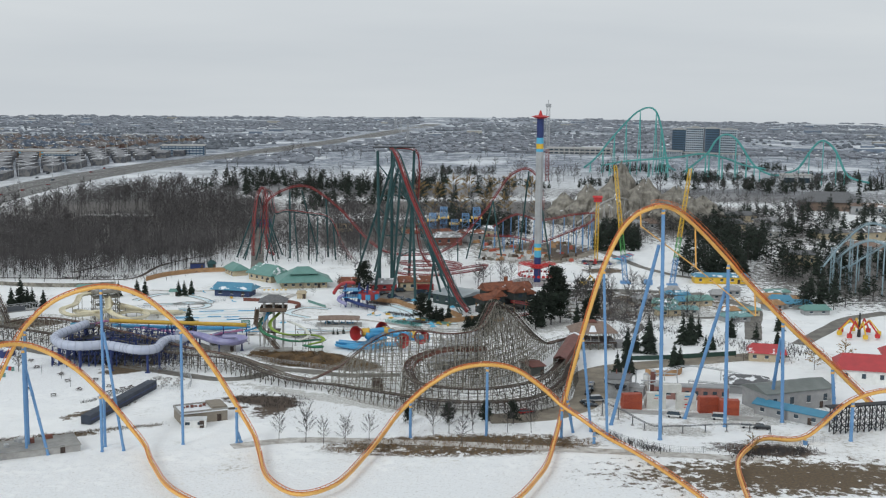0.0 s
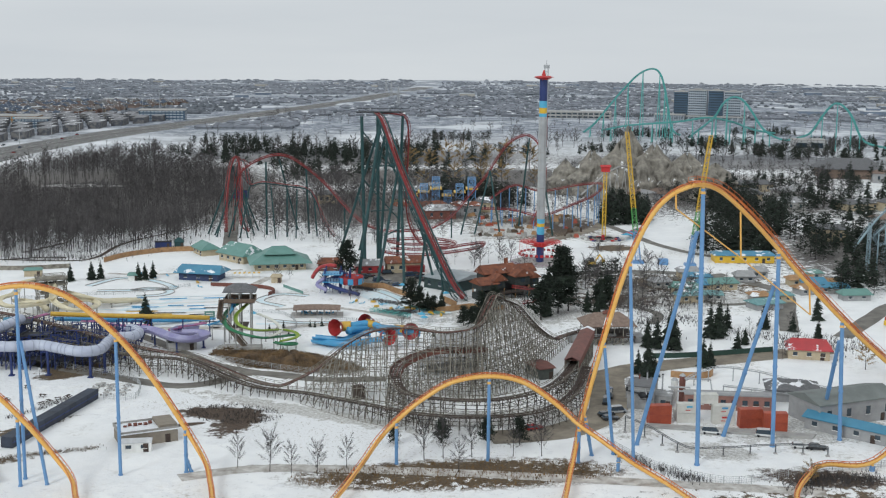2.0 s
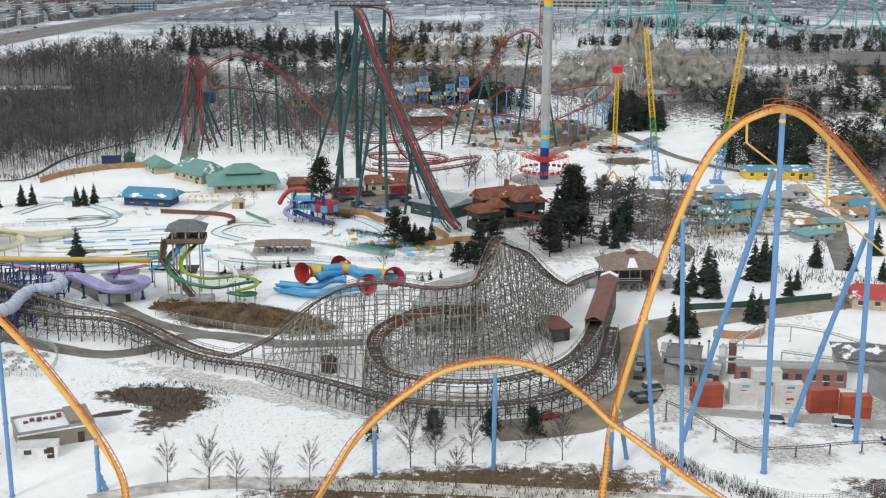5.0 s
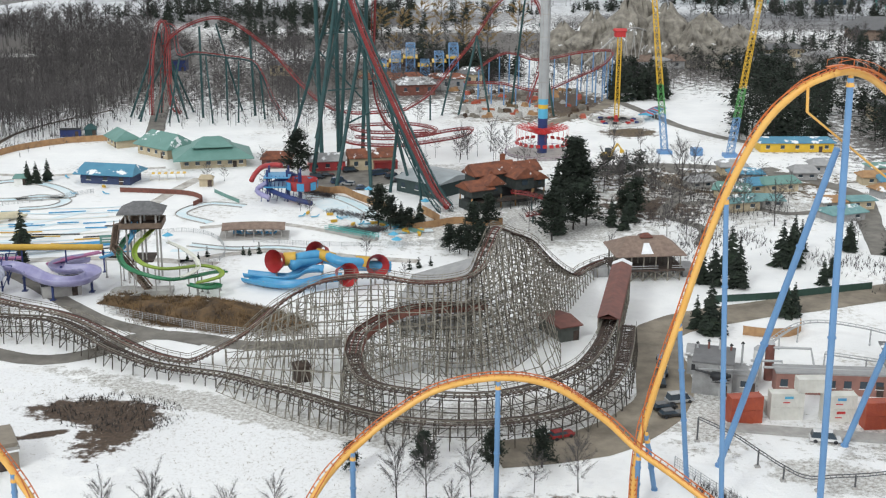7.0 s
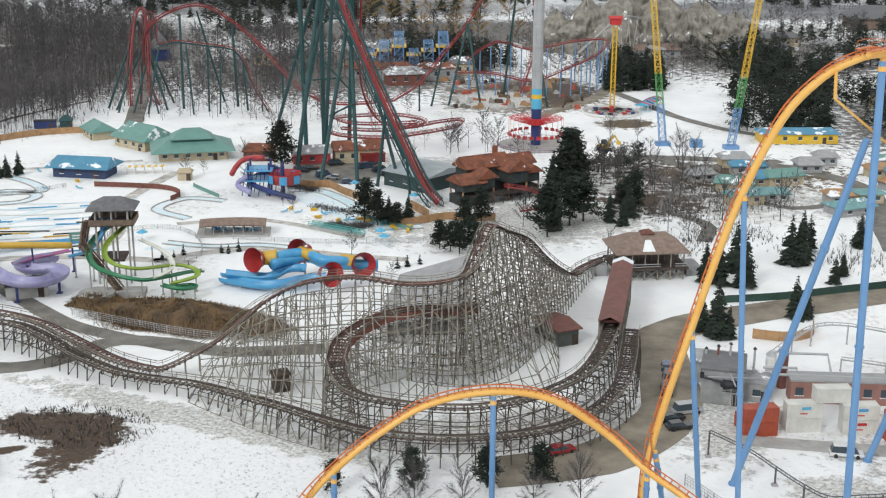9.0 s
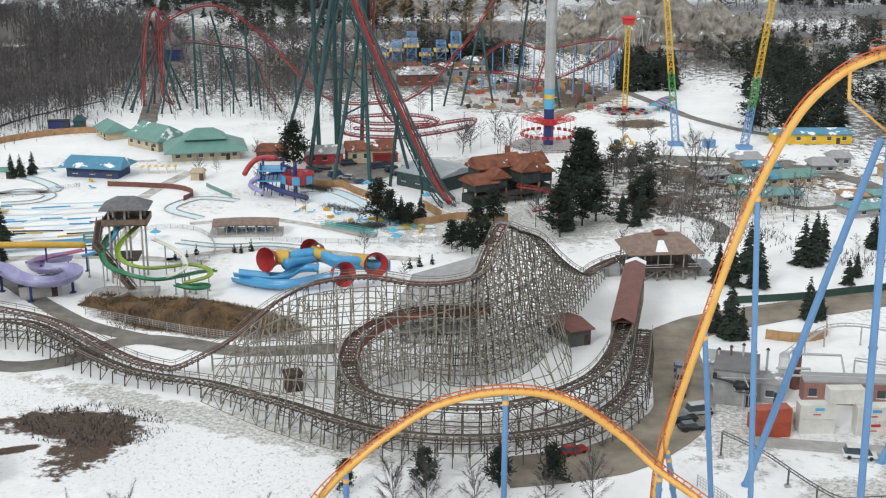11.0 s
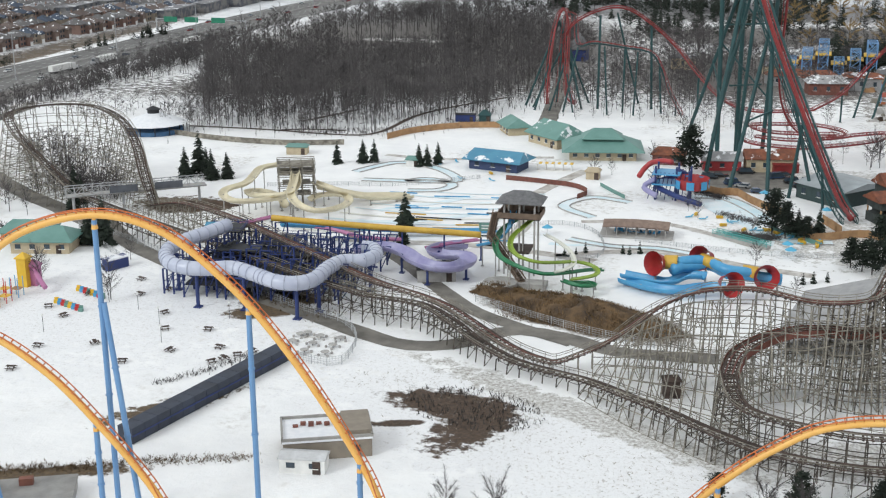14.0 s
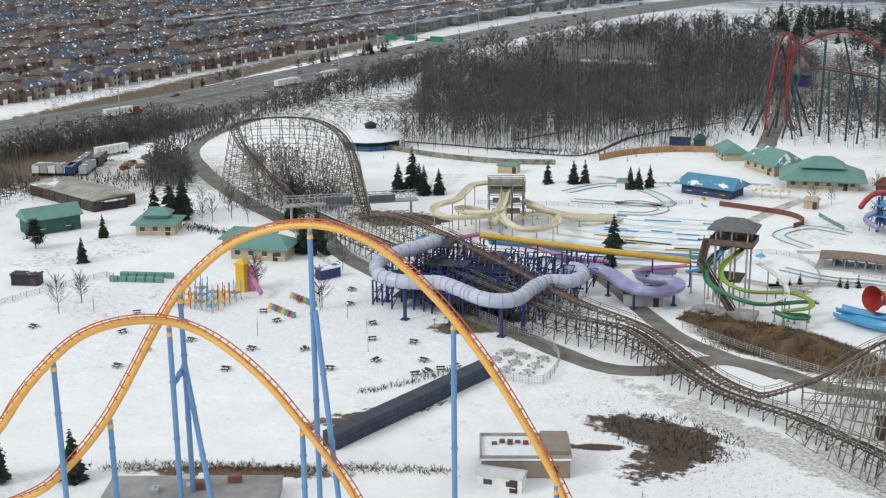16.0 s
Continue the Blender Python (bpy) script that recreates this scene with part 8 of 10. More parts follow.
brush("shrubs", [(-330, 310), (-310, 300), (-290, 320), (-275, 335)], 2.5, 8, 900, 18, TWIG, "bare scrub round the storage yard")
brush("shrubs", [(-310, 392), (-318, 440), (-322, 520), (-326, 600)], 3.0, 5, 900, 10, TWIG, "bare roadside scrub along the motorway")
brush("shrubs", [(-375, 300), (-345, 360), (-330, 400)], 3.5, 8, 900, 11, TWIG, "bare roadside scrub along the motorway")
brush("shrubs", [(-190, 430), (-160, 432), (-128, 462)], 1.6, 4, 500, 12, TWIG, "undergrowth at the edge of the woods")
brush("shrubs", [(-220, 480), (-170, 500), (-140, 560), (-200, 600), (-260, 560), (-240, 650), (-180, 700)], 3.0, 26, 4200, 13, TWIG, "undergrowth beneath the bare woods")

brush("shrubs", [(-33, 372), (-29, 369), (-25.8, 366)], 1.0, 1.2, 600, 21, TWIG, "dark bare shrub bed by the pools")
brush("shrubs", [(-4, 342), (-2, 338), (-1, 335)], 1.1, 1.5, 600, 22, GRASS, "brown bare shrub bed by the pools")
brush("shrubs", [(-14, 341), (-20, 345), (-24, 348)], 0.9, 1.4, 420, 23, TWIG, "dark bare shrub bed by the pools")
brush("shrubs", [(-118, 250), (-108, 244), (-98, 240)], 0.7, 2.2, 420, 24, GRASS, "brown grass below the raft slide")
brush("shrubs", [(-226, 286), (-214, 283), (-204, 284)], 1.1, 1.4, 420, 25, TWIG, "low dark hedge beside the park houses")
fence_run("mesh_fence", [(-82, 312.3), (-66, 325), (-54, 318.6), (-49.2, 299), (-59, 291.7)], 1.3, GREYSTEEL, "grey chain-link fence in snow", 3, False)
fence_run("mesh_fence", [(-43, 314.8), (-30.3, 311.8), (-13.3, 310), (5.2, 311.8), (14, 316)], 1.3, GREYSTEEL, "grey chain-link fence in snow", 3, False)
fence_run("mesh_fence", [(-160, 345), (-140, 352), (-122, 356), (-100, 372)], 1.3, GREYSTEEL, "grey chain-link fence in snow", 3, False)
fence_run("mesh_fence", [(-177, 284), (-156.6, 272.4), (-138, 261), (-121.2, 250.8)], 1.6, GREYSTEEL, "grey chain-link fence in snow", 3, False)
fence_run("pool_screen", [(-10, 334.7), (-3, 328), (2.7, 322)], 1.3, TEALROOF, "row of teal pool-side screens", category="screen")
# picnic tables and small things on the meadow
table = thing("picnic_table", -167, 186, 0, label="small picnic table standing in the snow", category="picnic table", group="picnic tables on the meadow")
for nm, x, y, z, sx, sy, sz in (("tabletop", 0, 0, 0.72, 1.8, 0.8, 0.08), ("bench", 0, -0.8, 0.42, 1.8, 0.3, 0.06), ("bench", 0, 0.8, 0.42, 1.8, 0.3, 0.06)):
    me = Mesh()
    me.box(x, y, z, sx, sy, sz)
    part(nm, me, DARKWOOD, table)
for s in (-0.6, 0.6):
    me = Mesh()
    me.beam((s, -0.75, 0), (s, 0.3, 0.72), 0.1)
    me.beam((s, 0.75, 0), (s, -0.3, 0.72), 0.1)
    part("leg", me, DARKWOOD, table)
rnd = random.Random(52)
for x, y in ((-200.5, 197.4), (-145.9, 193.9), (-137.7, 210.5), (-120.9, 210.9), (-112, 215.1), (-153.4, 223.5), (-144.6, 241), (-106.7, 212.2), (-163, 205), (-172, 214), (-128, 222), (-133, 231), (-156, 238), (-119, 224), (-180, 203), (-148, 206), (-127, 203), (-160, 228), (-186, 215), (-110, 207.5), (-108.5, 209.8), (-104.6, 214.6), (-140, 246), (-132, 252), (-150, 251), (-168, 196)):
    copy_thing(table, pose(x, y, 0, 0, 0, rnd.uniform(0, 180)))
ring = thing("round_table", -97.8, 227, 0, label="round grey cafe table with attached stools", category="table", group="round tables in the fenced yard")
me = Mesh()
me.tube([(0, 0, 0.7), (0, 0, 0.78)], 0.9, 14)
part("tabletop", me, CONCRETE, ring)
me = Mesh()
me.tube([(0, 0, 0), (0, 0, 0.7)], 0.12, 8)
part("pedestal", me, GREYSTEEL, ring)
for k in range(4):
    a = k * math.pi / 2
    me = Mesh()
    me.tube([(1.4 * math.cos(a), 1.4 * math.sin(a), 0.0), (1.4 * math.cos(a), 1.4 * math.sin(a), 0.45)], 0.28, 8)
    part("stool", me, CONCRETE, ring)
for k in range(1, 9):
    copy_thing(ring, pose(-99 + 4.4 * (k % 3), 217.5 + 4.2 * (k // 3), 0, 0, 0, 20 * k))

ground_play = thing("playground", label="bright yellow, red and blue climbing playground in the snow", category="playground")
for k in range(12):
    x, y = -181 + 3.2 * (k % 4), 224 + 4.5 * (k // 4)
    me = Mesh()
    for a, b in ((-1, -1), (1, -1), (1, 1), (-1, 1)):
        me.beam((x + a, y + b, 0), (x + a, y + b, 2.6 + (k % 3)), 0.14)
    part("post_set", me, (YELLOW, REDP, BLUEF)[k % 3], ground_play)
    me = Mesh()
    me.box(x, y, 1.2 + 0.3 * (k % 3), 2.2, 2.2, 0.15)
    part("deck", me, (BLUEF, YELLOW, TANWOOD)[k % 3], ground_play)
for x, y, z, m in ((-174, 240, 7, YELLOW), (-172.5, 241.5, 5, PINKF)):
    me = Mesh()
    me.box(x, y, 0, 2.4, 2.4, z)
    me.gable(x, y, z, 2.4, 2.4, 1.2, 0, 0.3, 1.4)
    part("tower", me, m, ground_play)
me = Mesh()
me.tube(curve([(-172, 241, 4), (-169, 238, 3.2), (-166, 236, 1.5)], 0.6), 0.6, 8)
part("tube_slide", me, PINKF, ground_play)
for k in range(16):
    me = Mesh()
    me.box(0, 0, 0, 1.0, 0.7, 0.8)
    me.box(0, 0.3, 0.8, 1.0, 0.12, 0.5)
    ob = tagged(link("bench_seat", me, (YELLOW, BLUEF, REDP, TEALROOF)[k % 4]), "small brightly painted bench in the snow", "bench", "painted benches at the playground")
    ob.matrix_basis = pose(-160 + 1.2 * (k % 8), 231 + 9 * (k // 8) - 0.5 * (k % 8), 0, 0, 0, 10)
for k in range(12):
    me = Mesh()
    me.box(0, 0, 0, 1.9, 1.2, 1.2)
    me.gable(0, 0, 1.2, 1.9, 1.2, 0.3, 0, 0.05)
    ob = tagged(link("teal_bin", me, TEALROOF), "teal storage bin with a sloped lid", "bin", "row of teal bins")
    ob.matrix_basis = pose(-208 + 2.2 * (k % 6), 233 + 4 * (k // 6) + 0.8 * (k % 6), 0, 0, 0, 20)
building("storage_container", -161, 258, 6, 2.4, 2.5, 65, NAVY, NAVY, 0, "navy steel storage container with snow", 0, 0, 0, False, "container", snow=True)
building("storage_shed", -226, 222, 7, 3, 2.6, 20, BLACK, BLACK, 0, "dark shed at the meadow's edge", 0, 0, 0, snow=True)
for k, (x, y) in enumerate(((-131, 225), (-152, 214), (-170, 222), (-118, 232), (-140, 232), (-125, 215), (-186, 230), (-196, 212))):
    lamp = thing("lamp_post", x, y, 0, label="slim park lamp post", category="lamp post", group="lamp posts on the meadow")
    me = Mesh()
    me.tube([(0, 0, 0), (0, 0, 3.4)], 0.06, 6)
    part("pole", me, BLACK, lamp)
    me = Mesh()
    me.tube([(0, 0, 3.4), (0, 0, 3.9)], 0.2, 8, 0.26)
    part("lantern", me, WHITE, lamp)


# ---- vehicles ----
def car(x, y, turn, paint, label, van=False):
    ob = thing("van" if van else "car", x, y, 0, turn, label=label, category="van" if van else "car")
    l, w, h = (5.4, 2.0, 2.1) if van else (4.7, 1.85, 1.5)
    me = Mesh()
    me.add([(-l / 2, -w / 2, 0.35), (l / 2, -w / 2, 0.35), (l / 2, w / 2, 0.35), (-l / 2, w / 2, 0.35), (-l / 2, -w / 2, 0.95), (l / 2, -w / 2, 0.8), (l / 2, w / 2, 0.8), (-l / 2, w / 2, 0.95)],
           [(3, 2, 1, 0), (4, 5, 6, 7), (0, 1, 5, 4), (1, 2, 6, 5), (2, 3, 7, 6), (3, 0, 4, 7)])
    part("body", me, paint, ob)
    a, b = -l * 0.46, l * (0.36 if van else 0.22)
    me = Mesh()
    me.add([(a, -w * 0.47, 0.9), (b, -w * 0.47, 0.85), (b, w * 0.47, 0.85), (a, w * 0.47, 0.9), (a + 0.35, -w * 0.4, h - 0.08), (b - 0.8, -w * 0.4, h - 0.08), (b - 0.8, w * 0.4, h - 0.08), (a + 0.35, w * 0.4, h - 0.08)],
           [(3, 2, 1, 0), (4, 5, 6, 7), (0, 1, 5, 4), (1, 2, 6, 5), (2, 3, 7, 6), (3, 0, 4, 7)])
    part("window_glass", me, GLASSY, ob)
    me = Mesh()
    me.box((a + b) / 2 - 0.22, 0, h - 0.1, b - a - 1.1, w * 0.82, 0.1)
    part("roof", me, paint, ob)
    wheel = Mesh()
    wheel.tube([(0, -0.12, 0), (0, 0.12, 0)], 0.34, 12)
    firstw = None
    for px, py in ((-l * 0.32, -w / 2), (l * 0.32, -w / 2), (-l * 0.32, w / 2), (l * 0.32, w / 2)):
        m = pose(px, py, 0.34)
        if firstw is None:
            firstw = part("wheel", wheel, BLACK, ob)
            firstw.matrix_basis = m
        else:
            twin(firstw, "wheel", ob, m)
    return ob


def truck(x, y, turn, cab_mat, label):
    ob = thing("truck", x, y, 0, turn, label=label, category="truck")
    me = Mesh()
    me.box(-3, 0, 1.1, 14, 2.6, 2.9)
    part("trailer", me, WHITE, ob)
    me = Mesh()
    me.box(6.2, 0, 0.6, 3.2, 2.5, 3.0, 0, 0.92)
    me.box(8.4, 0, 0.6, 1.8, 2.3, 1.5)
    part("cab", me, cab_mat, ob)
    me = Mesh()
    me.box(7.75, 0, 2.2, 0.2, 2.1, 0.9)
    part("windscreen", me, GLASSY, ob)
    for px in (-8, -6.8, 3.4, 4.6, 8.2):
        for py in (-1.2, 1.2):
            me = Mesh()
            me.tube([(px, py - 0.15, 0.5), (px, py + 0.15, 0.5)], 0.5, 10)
            part("wheel", me, BLACK, ob)
    return ob


CARS = [mat("car_" + n, c, tuple(v * 0.8 for v in c), 0.5, 0.25, coat=0.5) for n, c in (("black", (0.02, 0.022, 0.025)), ("white", (0.7, 0.7, 0.7)), ("silver", (0.38, 0.39, 0.4)), ("red", (0.35, 0.03, 0.03)), ("blue", (0.04, 0.07, 0.14)))]
NAMES = ("black", "white", "silver", "dark red", "dark blue")
for x, y, turn, c, v in ((50.1, 218.1, 80, 0, 1), (48.6, 212.5, 80, 0, 1), (46.9, 200, 20, 0, 0), (50.4, 203.4, 15, 2, 1), (47.6, 196.8, 15, 0, 0), (51, 224, 80, 4, 0), (72.6, 185.6, -10, 1, 1), (26.2, 188.0, 25, 3, 0), (86.3, 183.4, -12, 1, 1), (93, 174.5, -5, 1, 0), (97, 173.5, -10, 0, 0)):
    car(x, y, turn, CARS[c], NAMES[c] + (" van parked on slushy ground" if v else " car parked on slushy ground"), bool(v))
for x, y, turn, c, v in ((-20.6, 400.5, 20, 0, 1), (-23.6, 384.5, 25, 4, 1), (-15.5, 376, 15, 4, 0), (-11, 396, 30, 4, 1), (-6.1, 391, 25, 0, 1), (-4, 386, 20, 0, 0), (-31.3, 390.5, 10, 0, 1), (-20.4, 381.6, 160, 2, 0), (-1.5, 394, 30, 4, 0), (1.5, 388.5, 25, 0, 1), (-28, 394, 15, 0, 0), (-8.5, 400, 35, 0, 0)):
    car(x, y, turn, CARS[c], NAMES[c] + (" van parked behind the rides" if v else " car parked behind the rides"), bool(v))
truck(-373, 433, 76, CARS[3], "white box trailer pulled by a red cab")
truck(-356.5, 540, 84, CARS[1], "white articulated truck on the motorway")
truck(-345, 655, 85, CARS[1], "white articulated truck on the motorway")
truck(-353, 570, 265, CARS[2], "white trailer with a silver cab")
rnd = random.Random(61)
for k in range(34):
    y = 380 + 22 * k + rnd.uniform(-6, 6)
    lane = rnd.choice((-1, 0, 1))
    left = k % 2
    xx = (-383 if left else -357) + (0.05 * (450 - y) if y < 450 else 0) + 5 * lane + (0.012 * (y - 600) if y > 600 else 0)
    c = rnd.randrange(5)
    car(xx, y, 86 + (180 if left else 0), CARS[c], NAMES[c] + " car driving on the motorway")


# ---- suburbs beyond the motorway ----
BRICKS = [mat("house_brick_" + n, c, tuple(v * 0.7 for v in c), 0.15, 0.9, vary=0.25, worldpos=True) for n, c in (("red", (0.22, 0.14, 0.115)), ("tan", (0.33, 0.28, 0.225)), ("brown", (0.20, 0.148, 0.125)))]
ROOFS = [mat("house_roof_" + n, c, tuple(v * 0.75 for v in c), 0.15, 0.9, vary=0.25, worldpos=True) for n, c in (("grey", (0.135, 0.13, 0.13)), ("blue", (0.06, 0.08, 0.115)), ("brown", (0.135, 0.105, 0.095)))]
for m in ROOFS:
    snowy(m, 0.35, 0.60, 0.63)


def house_model(kind):
    ob = thing("house", label="two-storey " + ("red", "tan", "brown")[kind] + " brick house with a hipped roof", category="house")
    me = Mesh()
    me.box(0, 0, 0, 10, 12, 6)
    me.box(3.2, -7, 0, 4, 3, 5.2)
    part("wall", me, BRICKS[kind], ob)
    me = Mesh()
    me.gable(0, 0, 6, 10, 12, 3.4, 0, 0.5, 4.2)
    part("roof", me, ROOFS[kind], ob)
    me = Mesh()
    me.gable(3.2, -6.5, 5.2, 4, 4, 1.8, 90, 0.3)
    part("gable_roof", me, ROOFS[kind], ob)
    for x, z in ((-3.2, 1), (-3.2, 3.8), (0, 3.8), (-0.2, 1)):
        me = Mesh()
        me.box(x, -6.05, z, 1.5, 0.12, 1.4)
        part("window", me, GLASSY, ob)
    me = Mesh()
    me.box(3.2, -8.55, 0, 3, 0.1, 2.3)
    part("garage_door", me, WHITE, ob)
    me = Mesh()
    me.box(-1, 2.5, 8.4, 0.8, 0.8, 1.6)
    part("chimney", me, BRICKS[kind], ob)
    return ob


def roadside(y):
    """The plan x of the motorway's far edge."""
    pts = ((200, -486), (330, -436), (450, -404), (600, -393), (800, -389), (950, -377), (1120, -340), (1320, -287), (1700, -224), (2300, -156), (3400, -58))
    for (ya, xa), (yb, xb) in zip(pts, pts[1:]):
        if ya <= y <= yb:
            return xa + (xb - xa) * (y - ya) / (yb - ya)
    return -490


models = [house_model(k) for k in range(3)]
made = 0
rnd = random.Random(71)
for row in range(4):
    y = 395.0
    while y < 1000:
        x = roadside(y) - 46 - 30 * row - (16 if row > 1 else 0)
        k = rnd.randrange(3)
        m = pose(x + rnd.uniform(-1.5, 1.5), y, 0, 0, 0, 95 + (180 if row % 2 else 0))
        if made < 3 and models[made] is not None:
            models[made].matrix_basis = m
        else:
            copy_thing(models[k], m)
        made += 1
        y += 12.4 if rnd.random() > 0.06 else 24


def terrace_mass(name, spots, material_w, material_r, label):
    wall, roof = Mesh(), Mesh()
    for x, y, sx, sy, h, turn, rh in spots:
        g = lie(x, y) - 0.6
        wall.box(x, y, g, sx, sy, h, turn)
        if rh > 0:
            roof.gable(x, y, g + h, sx, sy, rh, turn, 0.5, min(sx, sy) * 0.42)
        else:
            roof.box(x, y, g + h, sx * 1.02, sy * 1.02, 0.5, turn)
    tagged(link(name + "_walls", wall, material_w), label, "houses", kind="stuff")
    tagged(link(name + "_roofs", roof, material_r), label, "houses", kind="stuff")


groups = [[], [], []]
for row in range(4, 40):
    y = 380.0
    while y < 1900:
        x = roadside(y) - 46 - 30 * row - 16 * (row // 2)
        if y > 430 + 0.35 * (row * 30) - 60 and rnd.random() > 0.05:
            groups[rnd.randrange(3)].append((x + rnd.uniform(-2, 2), y, 10, 12, rnd.uniform(4.8, 7), 95 + rnd.uniform(-3, 3) + 90 * rnd.randrange(2), rnd.uniform(2.6, 4.4)))
        y += rnd.choice((12.4, 12.8, 13.5, 19))
for k in range(3):
    terrace_mass("suburb", groups[k], BRICKS[k], ROOFS[k], "rows of brick houses in the suburb")
# flat-roofed terraces farther along, dark with pale bays
rows = []
for r_ in range(8):
    for s in range(14):
        y = 780 + 46 * s
        rows.append((roadside(y) - 34 - 26 * r_, y, 12, 40, 7.0, 4, 0))
terrace_mass("terraces", rows, mat("slate_terrace", (0.07, 0.075, 0.09), (0.16, 0.155, 0.15), 0.22, 0.8, vary=0.2, worldpos=True, lo=0.45, hi=0.55), snowy(mat("terrace_roof", (0.26, 0.26, 0.27), (0.12, 0.12, 0.13), 0.09, 0.9, worldpos=True), 0.11, 0.58, 0.64), "rows of flat-roofed dark terraces")
# the built-up plain behind the park
plain = [[], [], []]
for k in range(15000):
    y = 1180 + 3300 * rnd.random() ** 1.5
    x = rnd.uniform(-0.5, 0.5) * (y + 300)
    edge = roadside(min(y, 3399))
    if edge - 12 < x < edge + 75 or (x < edge and y < 1900) or (x > -150 and y < 1450):
        continue
    if noise.noise((x / 420, y / 300, 2)) > -0.12:
        plain[k % 3].append((x, y, rnd.uniform(6, 11), rnd.uniform(6, 9), rnd.uniform(2.4, 3.6), rnd.uniform(-8, 8), 1.5))
# distance haze is mixed into these wall and roof colours; snow lies on top
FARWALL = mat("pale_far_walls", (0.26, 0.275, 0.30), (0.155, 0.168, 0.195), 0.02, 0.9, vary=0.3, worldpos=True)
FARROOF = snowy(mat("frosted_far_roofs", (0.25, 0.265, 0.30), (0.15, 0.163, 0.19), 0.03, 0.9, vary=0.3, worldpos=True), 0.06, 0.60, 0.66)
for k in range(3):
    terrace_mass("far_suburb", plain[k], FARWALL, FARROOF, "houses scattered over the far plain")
# the grey-blue of the far trees holds painted haze
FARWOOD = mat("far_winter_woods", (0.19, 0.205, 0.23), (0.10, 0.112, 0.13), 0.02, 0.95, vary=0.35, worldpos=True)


def far_woods(n, seed, y0, y1, lo, hi):
    """Low uneven tree clumps over the far plain, thick in some parts and thin in others."""
    r = random.Random(seed)
    vs, fs = [], []
    made = 0
    while made < n:
        y = y0 + (y1 - y0) * r.random() ** 1.3
        x = r.uniform(-0.62, 0.62) * (y + 250)
        edge = roadside(y) if y < 3400 else -60
        if edge - 30 < x < edge + 110 or (x < edge and y < 1500):
            continue
        if noise.noise((x / 260, y / 330, 7)) + 0.35 * noise.noise((x / 70, y / 90, 3)) < r.uniform(-0.25, 0.35):
            continue
        w, h, b, g = r.uniform(lo, hi), r.uniform(2.5, 5), len(vs), lie(x, y) - 0.5
        for ring, (k, z) in enumerate(((1.0, 0.0), (0.85, 0.6), (0.35, 1.0))):
            for i in range(5):
                a = i * 1.257 + r.uniform(-0.4, 0.4)
                q = w * k * r.uniform(0.6, 1.3)
                vs.append((x + q * math.cos(a), y + q * math.sin(a), g + h * z * r.uniform(0.75, 1.15)))
        for ring in range(2):
            for i in range(5):
                c, d = b + ring * 5 + i, b + ring * 5 + (i + 1) % 5
                fs.append((c, d, d + 5, c + 5))
        fs.append(tuple(b + 10 + i for i in range(5)))
        made += 1
    data = bpy.data.meshes.new("far_trees")
    data.from_pydata(vs, [], fs)
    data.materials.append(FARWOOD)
    tagged(new("far_trees", data), "far hedges, gardens and winter woods in haze grey", "trees", kind="stuff")


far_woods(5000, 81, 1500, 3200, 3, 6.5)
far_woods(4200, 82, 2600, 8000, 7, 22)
# pale sheds and flat roofs of the far business parks
sheds = [[], []]
for k in range(70):
    y = rnd.uniform(1500, 4200)
    x = rnd.uniform(-0.55, 0.55) * y
    if roadside(min(y, 3399)) - 60 < x < roadside(min(y, 3399)) + 110:
        continue
    sheds[k % 2].append((x, y, rnd.uniform(14, 42), rnd.uniform(12, 24), rnd.uniform(4, 7.5), rnd.uniform(-10, 10), 0))
for k in range(2):
    terrace_mass("business_park", sheds[k], mat("shed_wall_" + "ab"[k], ((0.42, 0.40, 0.36), (0.16, 0.20, 0.26))[k], None, 0.05, 0.8, vary=0.3, worldpos=True), mat("shed_roof_" + "ab"[k], (0.62, 0.63, 0.65), (0.35, 0.36, 0.38), 0.03, 0.8, worldpos=True), "pale flat-roofed sheds of a far business park")


def block(name, x, y, sx, sy, h, turn, wall, label, floors, bays, glass=None):
    """A large far building with its rows of windows."""
    ob = thing(name, x, y, lie(x, y) - 0.5, turn, label=label, category="building")
    me = Mesh()
    me.box(0, 0, 0, sx, sy, h)
    part("wall", me, wall, ob)
    for f in range(floors):
        z = h * (f + 0.35) / floors
        part("window_band", Mesh().box(0, -sy / 2 - 0.1, z, sx * 0.96, 0.4, h / floors * 0.45), glass or GLASSY, ob)
    for b in range(min(bays, 12) + 1):
        part("pier", Mesh().box(-sx * 0.48 + sx * 0.96 * b / min(bays, 12), -sy / 2 - 0.16, 0, sx / min(bays, 12) * 0.22, 0.5, h), wall, ob)
    me = Mesh()
    me.box(0, 0, h, sx * 0.4, sy * 0.5, h * 0.06)
    me.box(0, 0, h, sx + 1, sy + 1, 0.8)
    part("roof", me, CONCRETE, ob)
    return ob


HOSP = mat("pale_cladding", (0.42, 0.46, 0.50), (0.33, 0.37, 0.41), 0.03, 0.6, worldpos=True)
HOSPB = mat("blue_glass_cladding", (0.06, 0.10, 0.15), (0.09, 0.14, 0.20), 0.05, 0.25, worldpos=True)
block("hospital_tower", 303, 1431, 17.2, 16.5, 35.3, -16, HOSPB, "blue-glazed hospital tower block", 12, 8)
block("hospital_tower", 322, 1426, 22.4, 16.5, 37.4, -16, HOSP, "pale hospital tower with rows of windows", 13, 9)
block("hospital_tower", 343, 1419, 17.2, 16.5, 37.4, -16, HOSPB, "blue-glazed hospital tower block", 12, 7)
